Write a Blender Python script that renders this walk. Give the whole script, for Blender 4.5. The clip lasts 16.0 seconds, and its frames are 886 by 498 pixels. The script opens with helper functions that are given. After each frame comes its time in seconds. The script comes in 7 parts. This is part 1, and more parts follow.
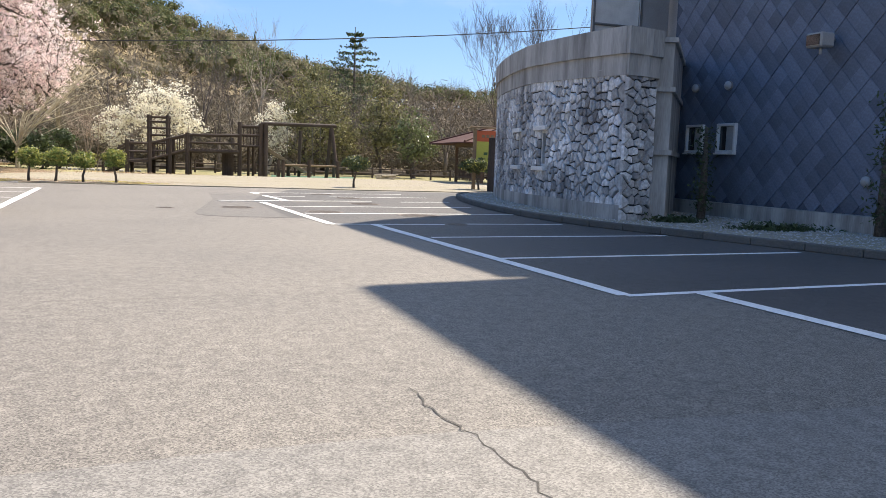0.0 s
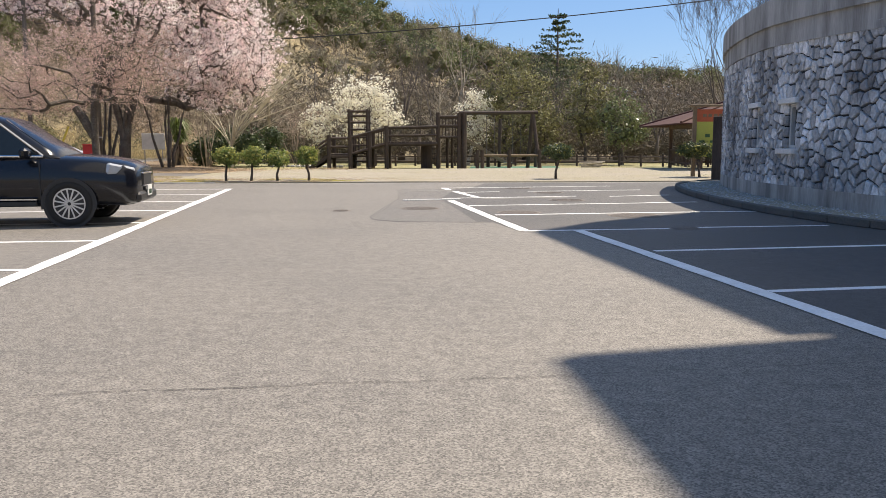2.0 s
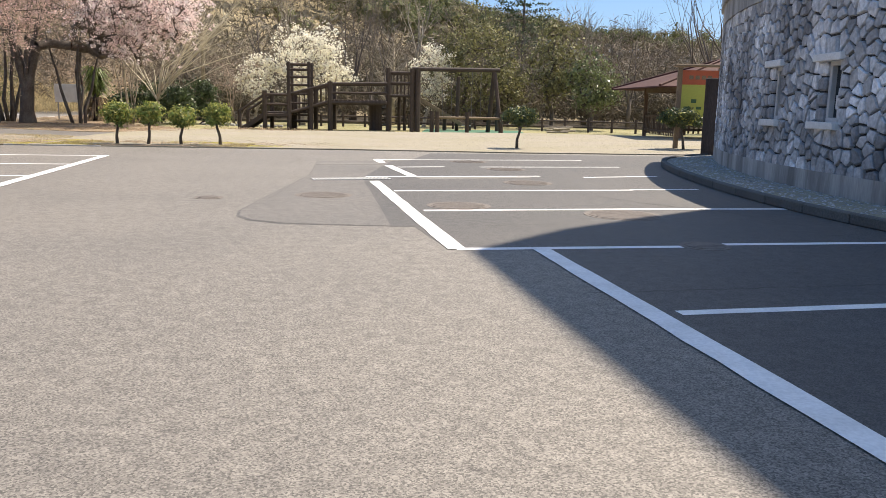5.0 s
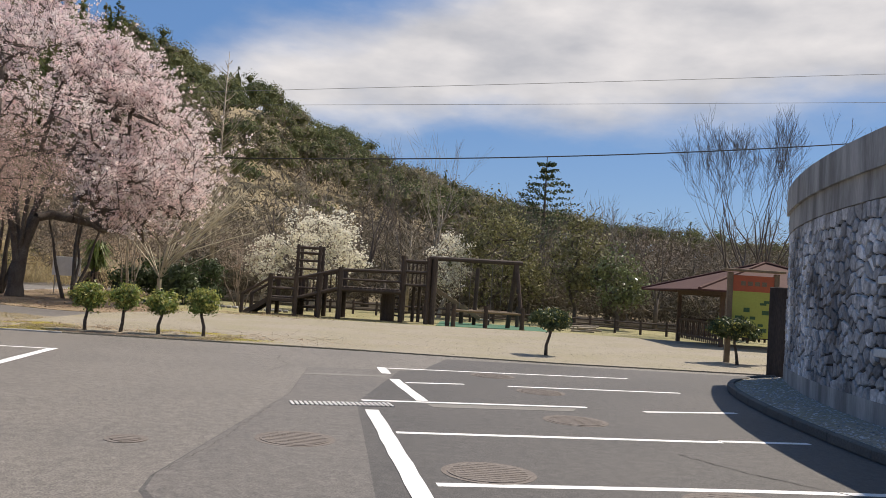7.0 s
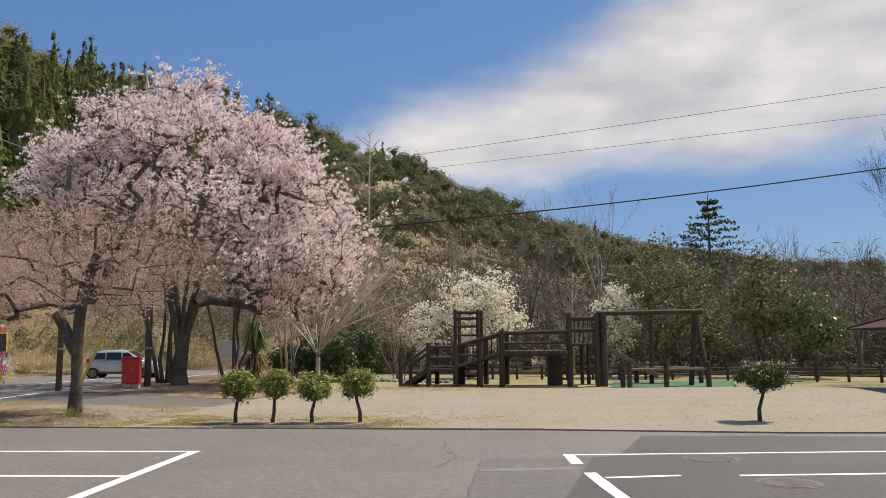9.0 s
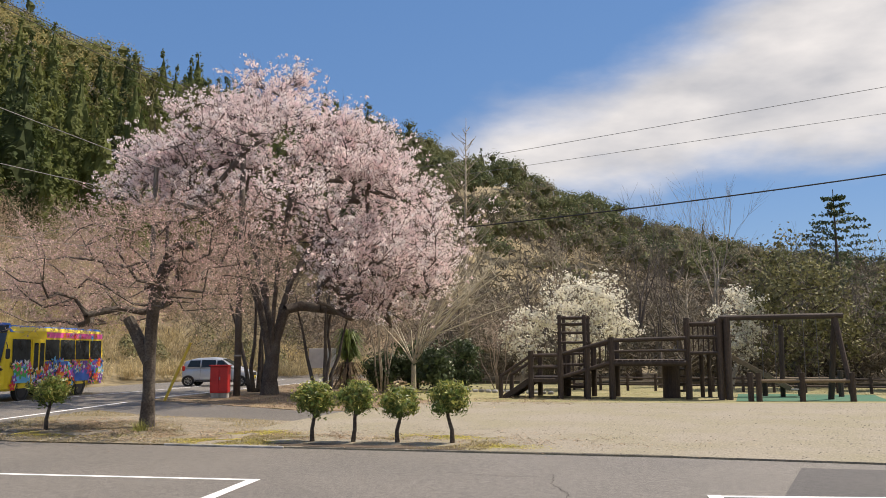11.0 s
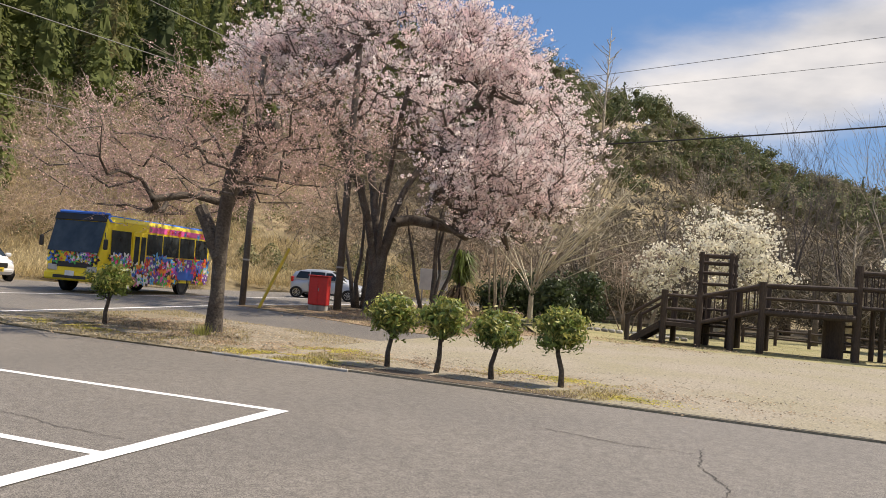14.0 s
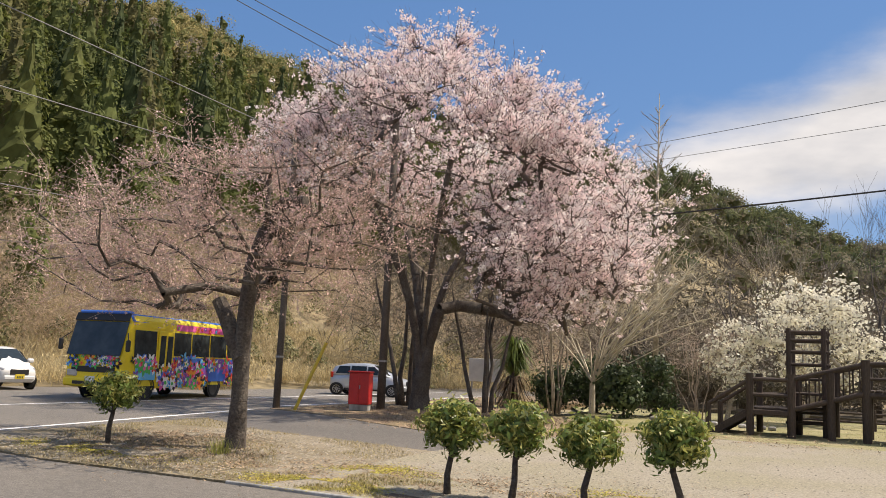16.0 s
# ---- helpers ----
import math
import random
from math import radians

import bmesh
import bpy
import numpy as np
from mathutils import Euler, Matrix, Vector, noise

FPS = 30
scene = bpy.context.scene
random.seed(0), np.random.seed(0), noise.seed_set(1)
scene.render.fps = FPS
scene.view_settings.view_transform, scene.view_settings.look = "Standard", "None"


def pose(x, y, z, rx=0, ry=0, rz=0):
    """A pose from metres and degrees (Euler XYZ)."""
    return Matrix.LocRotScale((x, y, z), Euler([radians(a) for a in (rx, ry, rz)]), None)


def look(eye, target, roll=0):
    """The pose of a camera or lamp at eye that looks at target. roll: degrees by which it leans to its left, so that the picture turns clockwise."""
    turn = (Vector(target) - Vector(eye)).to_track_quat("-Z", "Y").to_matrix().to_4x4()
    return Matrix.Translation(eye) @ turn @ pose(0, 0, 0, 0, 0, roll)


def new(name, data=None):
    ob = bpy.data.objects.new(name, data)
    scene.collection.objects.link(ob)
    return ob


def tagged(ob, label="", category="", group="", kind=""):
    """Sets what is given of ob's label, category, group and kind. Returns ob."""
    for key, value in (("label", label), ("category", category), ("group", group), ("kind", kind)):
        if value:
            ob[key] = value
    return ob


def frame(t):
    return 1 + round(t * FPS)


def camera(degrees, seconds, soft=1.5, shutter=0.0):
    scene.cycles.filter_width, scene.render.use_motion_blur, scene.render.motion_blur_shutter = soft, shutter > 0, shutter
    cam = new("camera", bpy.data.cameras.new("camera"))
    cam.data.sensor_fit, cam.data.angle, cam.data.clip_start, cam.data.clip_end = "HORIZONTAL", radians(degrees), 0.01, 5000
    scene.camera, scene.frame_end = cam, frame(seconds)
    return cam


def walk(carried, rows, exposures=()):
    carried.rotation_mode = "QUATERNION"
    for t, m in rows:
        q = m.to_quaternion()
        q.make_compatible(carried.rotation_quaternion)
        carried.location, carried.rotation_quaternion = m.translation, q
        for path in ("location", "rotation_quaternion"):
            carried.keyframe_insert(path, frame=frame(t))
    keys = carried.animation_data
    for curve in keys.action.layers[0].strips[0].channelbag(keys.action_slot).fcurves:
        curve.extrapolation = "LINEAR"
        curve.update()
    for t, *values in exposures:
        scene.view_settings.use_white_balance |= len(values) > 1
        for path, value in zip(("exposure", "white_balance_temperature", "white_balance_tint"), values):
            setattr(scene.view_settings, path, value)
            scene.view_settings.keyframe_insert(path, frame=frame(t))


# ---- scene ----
import collections
from mathutils import Quaternion
cam = camera(57.1, 16.0, soft=0.55)
PATH = [
    (0, (1.855, 2.966, 1.187), (2.335, 4.895, 0.97), 2.0),
    (0.5, (2.048, 3.619, 1.199), (2.331, 5.584, 0.956), 2.6),
    (1, (2.134, 4.329, 1.211), (2.261, 6.315, 1.004), 2.3),
    (1.5, (2.265, 5.084, 1.204), (2.227, 7.074, 0.999), 2.6),
    (2, (2.314, 5.786, 1.227), (2.298, 7.769, 0.971), -0.1),
    (2.5, (2.47, 6.638, 1.237), (2.479, 8.603, 0.867), -2.8),
    (3, (2.591, 7.404, 1.294), (2.636, 9.373, 0.948), -0.2),
    (3.2, (2.66, 7.714, 1.288), (2.697, 9.697, 1.036), -0.1),
    (5.3, (3.078, 10.646, 1.277), (3.176, 12.611, 0.92), 1.9),
    (5.5, (3.132, 11.014, 1.321), (3.258, 12.983, 0.989), 2.5),
    (6, (3.132, 11.767, 1.322), (3.337, 13.736, 1.041), 3.6),
    (6.5, (3.092, 12.559, 1.38), (3.277, 14.544, 1.221), 5.0),
    (6.7, (3.053, 12.885, 1.45), (3.163, 14.881, 1.409), 6.2),
    (6.9, (2.987, 13.22, 1.524), (3.096, 15.211, 1.378), 0.2),
    (7, (2.955, 13.374, 1.548), (2.98, 15.371, 1.644), 3.8),
    (7.5, (2.844, 14.029, 1.676), (2.707, 16.013, 1.887), 1.4),
    (8, (2.657, 14.6, 1.672), (2.43, 16.573, 1.911), 0.1),
    (8.5, (2.54, 15.173, 1.669), (2.24, 17.136, 1.903), -0.9),
    (8.7, (2.523, 15.424, 1.701), (2.202, 17.384, 1.932), -0.7),
    (10.8, (2.083, 17.945, 1.708), (1.545, 19.855, 1.954), -0.4),
    (11, (2.012, 18.202, 1.709), (1.428, 20.099, 1.958), -0.3),
    (11.5, (1.796, 18.781, 1.696), (1.081, 20.631, 1.95), 0.1),
    (12, (1.747, 19.319, 1.707), (0.934, 21.128, 1.965), 0.5),
    (12.5, (1.689, 19.82, 1.703), (0.796, 21.591, 1.959), 1.0),
    (13, (1.592, 20.299, 1.604), (0.691, 22.065, 1.873), 1.4),
    (13.5, (1.424, 20.827, 1.476), (0.471, 22.57, 1.711), 6.1),
    (14, (1.15, 21.569, 1.422), (0.271, 23.364, 1.498), 4.6),
    (14.5, (0.879, 22.181, 1.426), (0.048, 24.0, 1.461), 1.4),
    (15, (0.553, 22.637, 1.479), (-0.308, 24.431, 1.679), 3.4),
    (15.5, (0.106, 23.247, 1.535), (-0.807, 25.006, 1.803), 3.3),
    (16, (-0.26, 23.696, 1.552), (-1.228, 25.423, 1.833), 2.5),
]
EXPOSURES = [(0, 0.79, 7130, 12), (0.5, 0.64, 7130, 12), (1.0, 0.66, 7180, 12), (1.5, 0.38, 7280, 12), (2.0, 0.50, 7230, 12), (3.0, 0.64, 7180, 12), (5.4, 0.64, 7230, 12), (6.2, 0.62, 7380, 13), (6.5, 0.54, 7650, 13), (7.0, 0.01, 7070, 13), (7.6, -0.05, 7070, 13), (11, 0.11, 7220, 13), (14, 0.18, 7320, 13), (16, 0.20, 7320, 13)]
walk(cam, [(t, look(eye, target, roll)) for t, eye, target, roll in PATH], EXPOSURES)

# ---- light: high spring sun ahead and to one side, blue sky with one bank of cloud ----
SUN_DIR = Vector((0.50, 0.43, 1.0)).normalized()
SUN_ELEV = math.asin(SUN_DIR.z)
SUN_ROT = math.atan2(SUN_DIR.x, SUN_DIR.y)
sun_data = bpy.data.lights.new("sun", "SUN")
sun_data.energy, sun_data.angle, sun_data.color = 5.0, radians(0.4), (1.0, 0.94, 0.85)
sun = new("sun", sun_data)
sun.matrix_world = look(SUN_DIR * 100, (0, 0, 0))


def build_world():
    w = bpy.data.worlds.new("sky")
    scene.world = w
    w.use_nodes = True
    nt = w.node_tree
    nt.nodes.clear()
    N, K = nt.nodes.new, nt.links.new

    def mth(op, a, b=None, c=None):
        n = N("ShaderNodeMath")
        n.operation = op
        for k, v in enumerate((a, b, c)):
            if v is None:
                continue
            if isinstance(v, (int, float)):
                n.inputs[k].default_value = v
            else:
                K(v, n.inputs[k])
        return n.outputs[0]

    def smooth(v, a, b):
        n = N("ShaderNodeMapRange")
        n.interpolation_type = "SMOOTHSTEP"
        K(v, n.inputs[0])
        n.inputs[1].default_value, n.inputs[2].default_value = a, b
        return n.outputs[0]

    sky = N("ShaderNodeTexSky")
    sky.sky_type, sky.sun_disc = "NISHITA", False
    sky.sun_elevation, sky.sun_rotation = SUN_ELEV, SUN_ROT
    sky.air_density, sky.dust_density, sky.ozone_density = 1.0, 0.1, 3.5
    co = N("ShaderNodeTexCoord")
    sep = N("ShaderNodeSeparateXYZ")
    K(co.outputs["Generated"], sep.inputs[0])
    az = mth("MULTIPLY", mth("ARCTAN2", sep.outputs[0], sep.outputs[1]), 57.2958)
    el = mth("MULTIPLY", mth("ARCSINE", sep.outputs[2]), 57.2958)
    stretch = N("ShaderNodeMapping")
    K(co.outputs["Generated"], stretch.inputs[0])
    stretch.inputs["Scale"].default_value = (1.0, 1.0, 2.6)
    stretch.inputs["Rotation"].default_value = (0, radians(-18), 0)
    nz = N("ShaderNodeTexNoise")
    K(stretch.outputs[0], nz.inputs["Vector"])
    nz.inputs["Scale"].default_value, nz.inputs["Detail"].default_value, nz.inputs["Roughness"].default_value = 4.0, 7, 0.55
    wob = mth("MULTIPLY", mth("SUBTRACT", nz.outputs[0], 0.5), 9.0)
    low = mth("ADD", mth("SUBTRACT", el, mth("ADD", mth("MULTIPLY", az, 0.05), 10.3)), wob)
    top = mth("ADD", mth("SUBTRACT", mth("ADD", mth("MULTIPLY", az, 0.42), 22.5), el), wob)
    mask = mth("MULTIPLY", smooth(low, -1.2, 3.5), smooth(top, -1.0, 4.5))
    fine = N("ShaderNodeTexNoise")
    K(stretch.outputs[0], fine.inputs["Vector"])
    fine.inputs["Scale"].default_value, fine.inputs["Detail"].default_value = 9.0, 6
    ramp = N("ShaderNodeValToRGB")
    K(fine.outputs[0], ramp.inputs[0])
    ramp.color_ramp.elements[0].position, ramp.color_ramp.elements[0].color = 0.3, (5.4, 5.7, 6.3, 1)
    ramp.color_ramp.elements[1].position, ramp.color_ramp.elements[1].color = 0.72, (8.4, 8.5, 8.8, 1)
    mix = N("ShaderNodeMix")
    mix.data_type = "RGBA"
    K(mth("MULTIPLY", mask, 0.95), mix.inputs[0])
    clear = N("ShaderNodeMix")
    clear.data_type = "RGBA"
    clear.inputs[0].default_value = 0.5
    K(sky.outputs[0], clear.inputs[6])
    clear.inputs[7].default_value = (0.85, 2.75, 7.0, 1)
    K(clear.outputs[2], mix.inputs[6])
    K(ramp.outputs[0], mix.inputs[7])
    bg = N("ShaderNodeBackground")
    bg.inputs[1].default_value = 0.096
    K(mix.outputs[2], bg.inputs[0])
    out = N("ShaderNodeOutputWorld")
    K(bg.outputs[0], out.inputs[0])


build_world()
# ---- mesh tools ----
rng = random.Random(7)


class Shape:
    """Collects vertices and faces of one mesh."""

    def __init__(self):
        self.v, self.f = [], []

    def quad(self, a, b, c, d):
        n = len(self.v)
        self.v += [tuple(a), tuple(b), tuple(c), tuple(d)]
        self.f.append((n, n + 1, n + 2, n + 3))
        return self

    def box(self, cx, cy, cz, sx, sy, sz, rz=0.0, m=None, chamfer=0.0):
        """A box round its centre, with chamfered edges where asked."""
        t = pose(cx, cy, cz, 0, 0, rz) if m is None else m
        c = min(chamfer, 0.45 * min(sx, sy, sz))
        hx, hy, hz = sx / 2, sy / 2, sz / 2
        n = len(self.v)
        if c <= 0:
            for x, y, z in ((-1, -1, -1), (1, -1, -1), (1, 1, -1), (-1, 1, -1), (-1, -1, 1), (1, -1, 1), (1, 1, 1), (-1, 1, 1)):
                self.v.append(tuple(t @ Vector((x * hx, y * hy, z * hz))))
            for q in ((0, 3, 2, 1), (4, 5, 6, 7), (0, 1, 5, 4), (1, 2, 6, 5), (2, 3, 7, 6), (3, 0, 4, 7)):
                self.f.append(tuple(n + k for k in q))
            return self
        b = bmesh.new()
        bmesh.ops.create_cube(b, size=1.0)
        bmesh.ops.scale(b, vec=(sx, sy, sz), verts=b.verts)
        bmesh.ops.bevel(b, geom=b.edges[:], offset=c, segments=1, affect="EDGES")
        return self.take(b, t)

    def take(self, b, t=None):
        n = len(self.v)
        b.verts.index_update()
        for w in b.verts:
            self.v.append(tuple(t @ w.co if t is not None else w.co))
        for q in b.faces:
            self.f.append(tuple(n + w.index for w in q.verts))
        b.free()
        return self

    def tube(self, pts, radii, n=8, caps=True):
        """A tapered tube through points."""
        base = len(self.v)
        m = len(pts)
        pts = [Vector(p) for p in pts]
        side = None
        for k in range(m):
            d = (pts[min(k + 1, m - 1)] - pts[max(k - 1, 0)])
            d = d.normalized() if d.length > 1e-9 else Vector((0, 0, 1))
            if side is None:
                side = d.orthogonal().normalized()
            else:
                side = (side - d * side.dot(d))
                side = side.normalized() if side.length > 1e-6 else d.orthogonal().normalized()
            up = d.cross(side)
            for j in range(n):
                a = 2 * math.pi * j / n
                self.v.append(tuple(pts[k] + (side * math.cos(a) + up * math.sin(a)) * radii[k]))
        for k in range(m - 1):
            for j in range(n):
                a, b = base + k * n + j, base + k * n + (j + 1) % n
                self.f.append((a, b, b + n, a + n))
        if caps:
            self.f.append(tuple(base + j for j in reversed(range(n))))
            self.f.append(tuple(base + (m - 1) * n + j for j in range(n)))
        return self

    def prism(self, outline, z0, z1):
        """An upright prism over an outline, given counter-clockwise."""
        n, k = len(self.v), len(outline)
        self.v += [(x, y, z0) for x, y in outline] + [(x, y, z1) for x, y in outline]
        self.f.append(tuple(n + j for j in reversed(range(k))))
        self.f.append(tuple(n + k + j for j in range(k)))
        for j in range(k):
            i = (j + 1) % k
            self.f.append((n + j, n + i, n + k + i, n + k + j))
        return self

    def disc(self, x, y, z0, z1, r, n=24):
        return self.prism([(x + r * math.cos(2 * math.pi * j / n), y + r * math.sin(2 * math.pi * j / n)) for j in range(n)], z0, z1)

    def mesh(self, name, material, smooth=False):
        me = bpy.data.meshes.new(name)
        me.from_pydata(self.v, [], self.f)
        if material is not None:
            me.materials.append(material)
        if smooth:
            me.polygons.foreach_set("use_smooth", [True] * len(me.polygons))
        me.update()
        return me


def cards(name, centres, sizes, material, seed=0, aspect=0.7, bend=0.25, normals=None, upright=0.0, jitter=0.5):
    """Many small folded leaves or petals in one mesh: two triangles each, folded along the middle."""
    r = np.random.RandomState(seed)
    c = np.asarray(centres, dtype=float)
    n = len(c)
    s = np.asarray(sizes, dtype=float).reshape(-1, 1) * np.ones((n, 1))
    a = r.normal(size=(n, 3))
    if normals is not None:
        a = a * jitter + normals
    a /= np.linalg.norm(a, axis=1, keepdims=True) + 1e-9
    b = r.normal(size=(n, 3)) + np.array([0, 0, upright])
    b -= a * (a * b).sum(1, keepdims=True)
    b /= np.linalg.norm(b, axis=1, keepdims=True) + 1e-9
    d = np.cross(a, b)
    v = np.empty((n, 4, 3))
    v[:, 0] = c - b * s
    v[:, 1] = c + d * s * aspect + a * s * bend
    v[:, 2] = c + b * s
    v[:, 3] = c - d * s * aspect + a * s * bend
    me = bpy.data.meshes.new(name)
    me.vertices.add(4 * n)
    me.vertices.foreach_set("co", v.reshape(-1))
    idx = np.arange(4 * n).reshape(n, 4)
    me.loops.add(4 * n)
    me.loops.foreach_set("vertex_index", idx.reshape(-1))
    me.polygons.add(n)
    me.polygons.foreach_set("loop_start", np.arange(n) * 4)
    me.update(calc_edges=True)
    me.materials.append(material)
    return me


def part(name, shape, material, parent, label="", smooth=False):
    """One mesh object under a thing or a part."""
    me = shape if isinstance(shape, bpy.types.Mesh) else shape.mesh(name, material, smooth)
    ob = new(name, me)
    ob.parent = parent
    if label:
        tagged(ob, label)
    return ob


def thing(name, m, label, category, group="", kind=""):
    """An Empty at a thing's base, to carry its parts."""
    ob = new(name)
    ob.empty_display_size = 0.2
    ob.matrix_world = m
    return tagged(ob, label, category, group, kind)


def setting(name, shape, material, label, category, parent=None, smooth=False):
    me = shape if isinstance(shape, bpy.types.Mesh) else shape.mesh(name, material, smooth)
    ob = new(name, me)
    ob.parent = parent
    return tagged(ob, label, category, kind="structure")


# ---- materials ----
def material(name, base, rough=0.7, metal=0.0, vary=0.25, scale=6.0, fine=60.0, bump=0.2, second=None, amount=0.5, island=0.0, spec=0.5, stretch=(1, 1, 1), trans=0.0, alpha_rand=0.0):
    """A procedural surface: a base colour varied at two scales, stained with a second colour, with fine relief."""
    m = bpy.data.materials.new(name)
    m.use_nodes = True
    nt = m.node_tree
    N, K = nt.nodes.new, nt.links.new
    p = nt.nodes["Principled BSDF"]
    p.inputs["Roughness"].default_value, p.inputs["Metallic"].default_value = rough, metal
    p.inputs["Specular IOR Level"].default_value = spec
    co = N("ShaderNodeTexCoord")
    mp = N("ShaderNodeMapping")
    mp.inputs["Scale"].default_value = stretch
    K(co.outputs["Object"], mp.inputs[0])
    big = N("ShaderNodeTexNoise")
    big.inputs["Scale"].default_value, big.inputs["Detail"].default_value = scale, 5
    K(mp.outputs[0], big.inputs["Vector"])
    small = N("ShaderNodeTexNoise")
    small.inputs["Scale"].default_value, small.inputs["Detail"].default_value = fine, 3
    K(mp.outputs[0], small.inputs["Vector"])
    ramp = N("ShaderNodeValToRGB")
    ramp.color_ramp.elements[0].position, ramp.color_ramp.elements[1].position = 0.38, 0.66
    ramp.color_ramp.elements[0].color = (*base, 1)
    ramp.color_ramp.elements[1].color = (*(second or tuple(c * 0.7 for c in base)), 1)
    K(big.outputs[0], ramp.inputs[0])
    soft = N("ShaderNodeMix")
    soft.data_type = "RGBA"
    soft.inputs[0].default_value = amount
    soft.inputs[6].default_value = (*base, 1)
    K(ramp.outputs[0], soft.inputs[7])
    val = N("ShaderNodeMapRange")
    val.inputs[3].default_value, val.inputs[4].default_value = 1 - vary, 1 + vary
    val.inputs[1].default_value, val.inputs[2].default_value = 0.25, 0.75
    K(small.outputs[0], val.inputs[0])
    hsv = N("ShaderNodeHueSaturation")
    K(soft.outputs[2], hsv.inputs["Color"])
    value = val.outputs[0]
    if island:
        geo = N("ShaderNodeNewGeometry")
        info = N("ShaderNodeObjectInfo")
        add = N("ShaderNodeMath")
        add.operation = "ADD"
        K(geo.outputs["Random Per Island"], add.inputs[0])
        K(info.outputs["Random"], add.inputs[1])
        fr = N("ShaderNodeMath")
        fr.operation = "FRACT"
        K(add.outputs[0], fr.inputs[0])
        mr = N("ShaderNodeMapRange")
        mr.inputs[3].default_value, mr.inputs[4].default_value = 1 - island, 1 + island
        K(fr.outputs[0], mr.inputs[0])
        mul = N("ShaderNodeMath")
        mul.operation = "MULTIPLY"
        K(value, mul.inputs[0])
        K(mr.outputs[0], mul.inputs[1])
        value = mul.outputs[0]
    K(value, hsv.inputs["Value"])
    K(hsv.outputs[0], p.inputs["Base Color"])
    if bump:
        bp = N("ShaderNodeBump")
        bp.inputs["Strength"].default_value, bp.inputs["Distance"].default_value = bump, 0.02
        K(small.outputs[0], bp.inputs["Height"])
        K(bp.outputs[0], p.inputs["Normal"])
    if trans:
        tr = N("ShaderNodeBsdfTranslucent")
        K(hsv.outputs[0], tr.inputs[0])
        mx = N("ShaderNodeMixShader")
        mx.inputs[0].default_value = trans
        K(p.outputs[0], mx.inputs[1])
        K(tr.outputs[0], mx.inputs[2])
        K(mx.outputs[0], nt.nodes["Material Output"].inputs[0])
    return m


def glass(name, tint=(0.5, 0.6, 0.6), rough=0.03):
    m = bpy.data.materials.new(name)
    m.use_nodes = True
    p = m.node_tree.nodes["Principled BSDF"]
    p.inputs["Base Color"].default_value = (*tint, 1)
    p.inputs["Roughness"].default_value = rough
    p.inputs["Transmission Weight"].default_value = 1.0
    p.inputs["IOR"].default_value = 1.25
    return m


def asphalt(name, base, second, speck=0.5):
    """Worn asphalt: pale and dark aggregate grains in a dusty binder, with broad stains."""
    m = material(name, tuple(0.9 * c for c in base), 0.66, vary=0.2, scale=0.45, fine=9, bump=0.0, second=second, amount=0.75)
    nt = m.node_tree
    N, K = nt.nodes.new, nt.links.new
    p = nt.nodes["Principled BSDF"]
    old = p.inputs["Base Color"].links[0].from_socket
    co = N("ShaderNodeTexCoord")
    vo = N("ShaderNodeTexVoronoi")
    vo.inputs["Scale"].default_value = 135
    K(co.outputs["Object"], vo.inputs["Vector"])
    sep = N("ShaderNodeSeparateColor")
    K(vo.outputs["Color"], sep.inputs[0])
    mr = N("ShaderNodeMapRange")
    mr.inputs[3].default_value, mr.inputs[4].default_value = 1 - speck, 1 + speck
    K(sep.outputs[0], mr.inputs[0])
    hsv = N("ShaderNodeHueSaturation")
    K(old, hsv.inputs["Color"])
    K(mr.outputs[0], hsv.inputs["Value"])
    K(hsv.outputs[0], p.inputs["Base Color"])
    bp = N("ShaderNodeBump")
    bp.inputs["Strength"].default_value, bp.inputs["Distance"].default_value = 0.45, 0.005
    K(sep.outputs[0], bp.inputs["Height"])
    K(bp.outputs[0], p.inputs["Normal"])
    return m


ASPHALT = asphalt("asphalt", (0.212, 0.193, 0.168), (0.160, 0.147, 0.130), 0.62)
# newer, darker asphalt, lowered further to deepen the building's shade on the bays
ASPHALT_DARK = asphalt("newer_asphalt_shade", (0.106, 0.099, 0.091), (0.074, 0.071, 0.066), 0.45)
ASPHALT_NEW = asphalt("asphalt_patch", (0.172, 0.158, 0.141), (0.130, 0.121, 0.110), 0.5)
PAINT_LINE = material("road_paint", (0.90, 0.895, 0.88), 0.7, vary=0.10, scale=3.5, fine=45, bump=0.25, second=(0.66, 0.65, 0.62), amount=0.45)
GRAVEL = material("gravel_ground", (0.31, 0.275, 0.215), 0.95, vary=0.35, scale=0.5, fine=26, bump=0.8, second=(0.275, 0.25, 0.165), amount=0.8)
GRASS_DRY = material("dry_grass_ground", (0.32, 0.285, 0.155), 0.95, vary=0.4, scale=0.7, fine=30, bump=0.8, second=(0.20, 0.20, 0.075), amount=0.8)
VERGE = material("verge_ground", (0.30, 0.255, 0.185), 0.95, vary=0.5, scale=0.55, fine=24, bump=0.9, second=(0.15, 0.12, 0.06), amount=0.8)
LEAF_LITTER = material("leaf_litter_ground", (0.26, 0.185, 0.125), 0.95, vary=0.6, scale=1.2, fine=22, bump=0.9, second=(0.24, 0.19, 0.10), amount=0.8)
# leaf litter with the thicket's shade put into its colour
LEAF_LITTER_SHADED = material("shaded_leaf_litter", (0.13, 0.10, 0.07), 0.95, vary=0.5, scale=1.0, fine=20, bump=0.8, second=(0.09, 0.085, 0.05), amount=0.7)
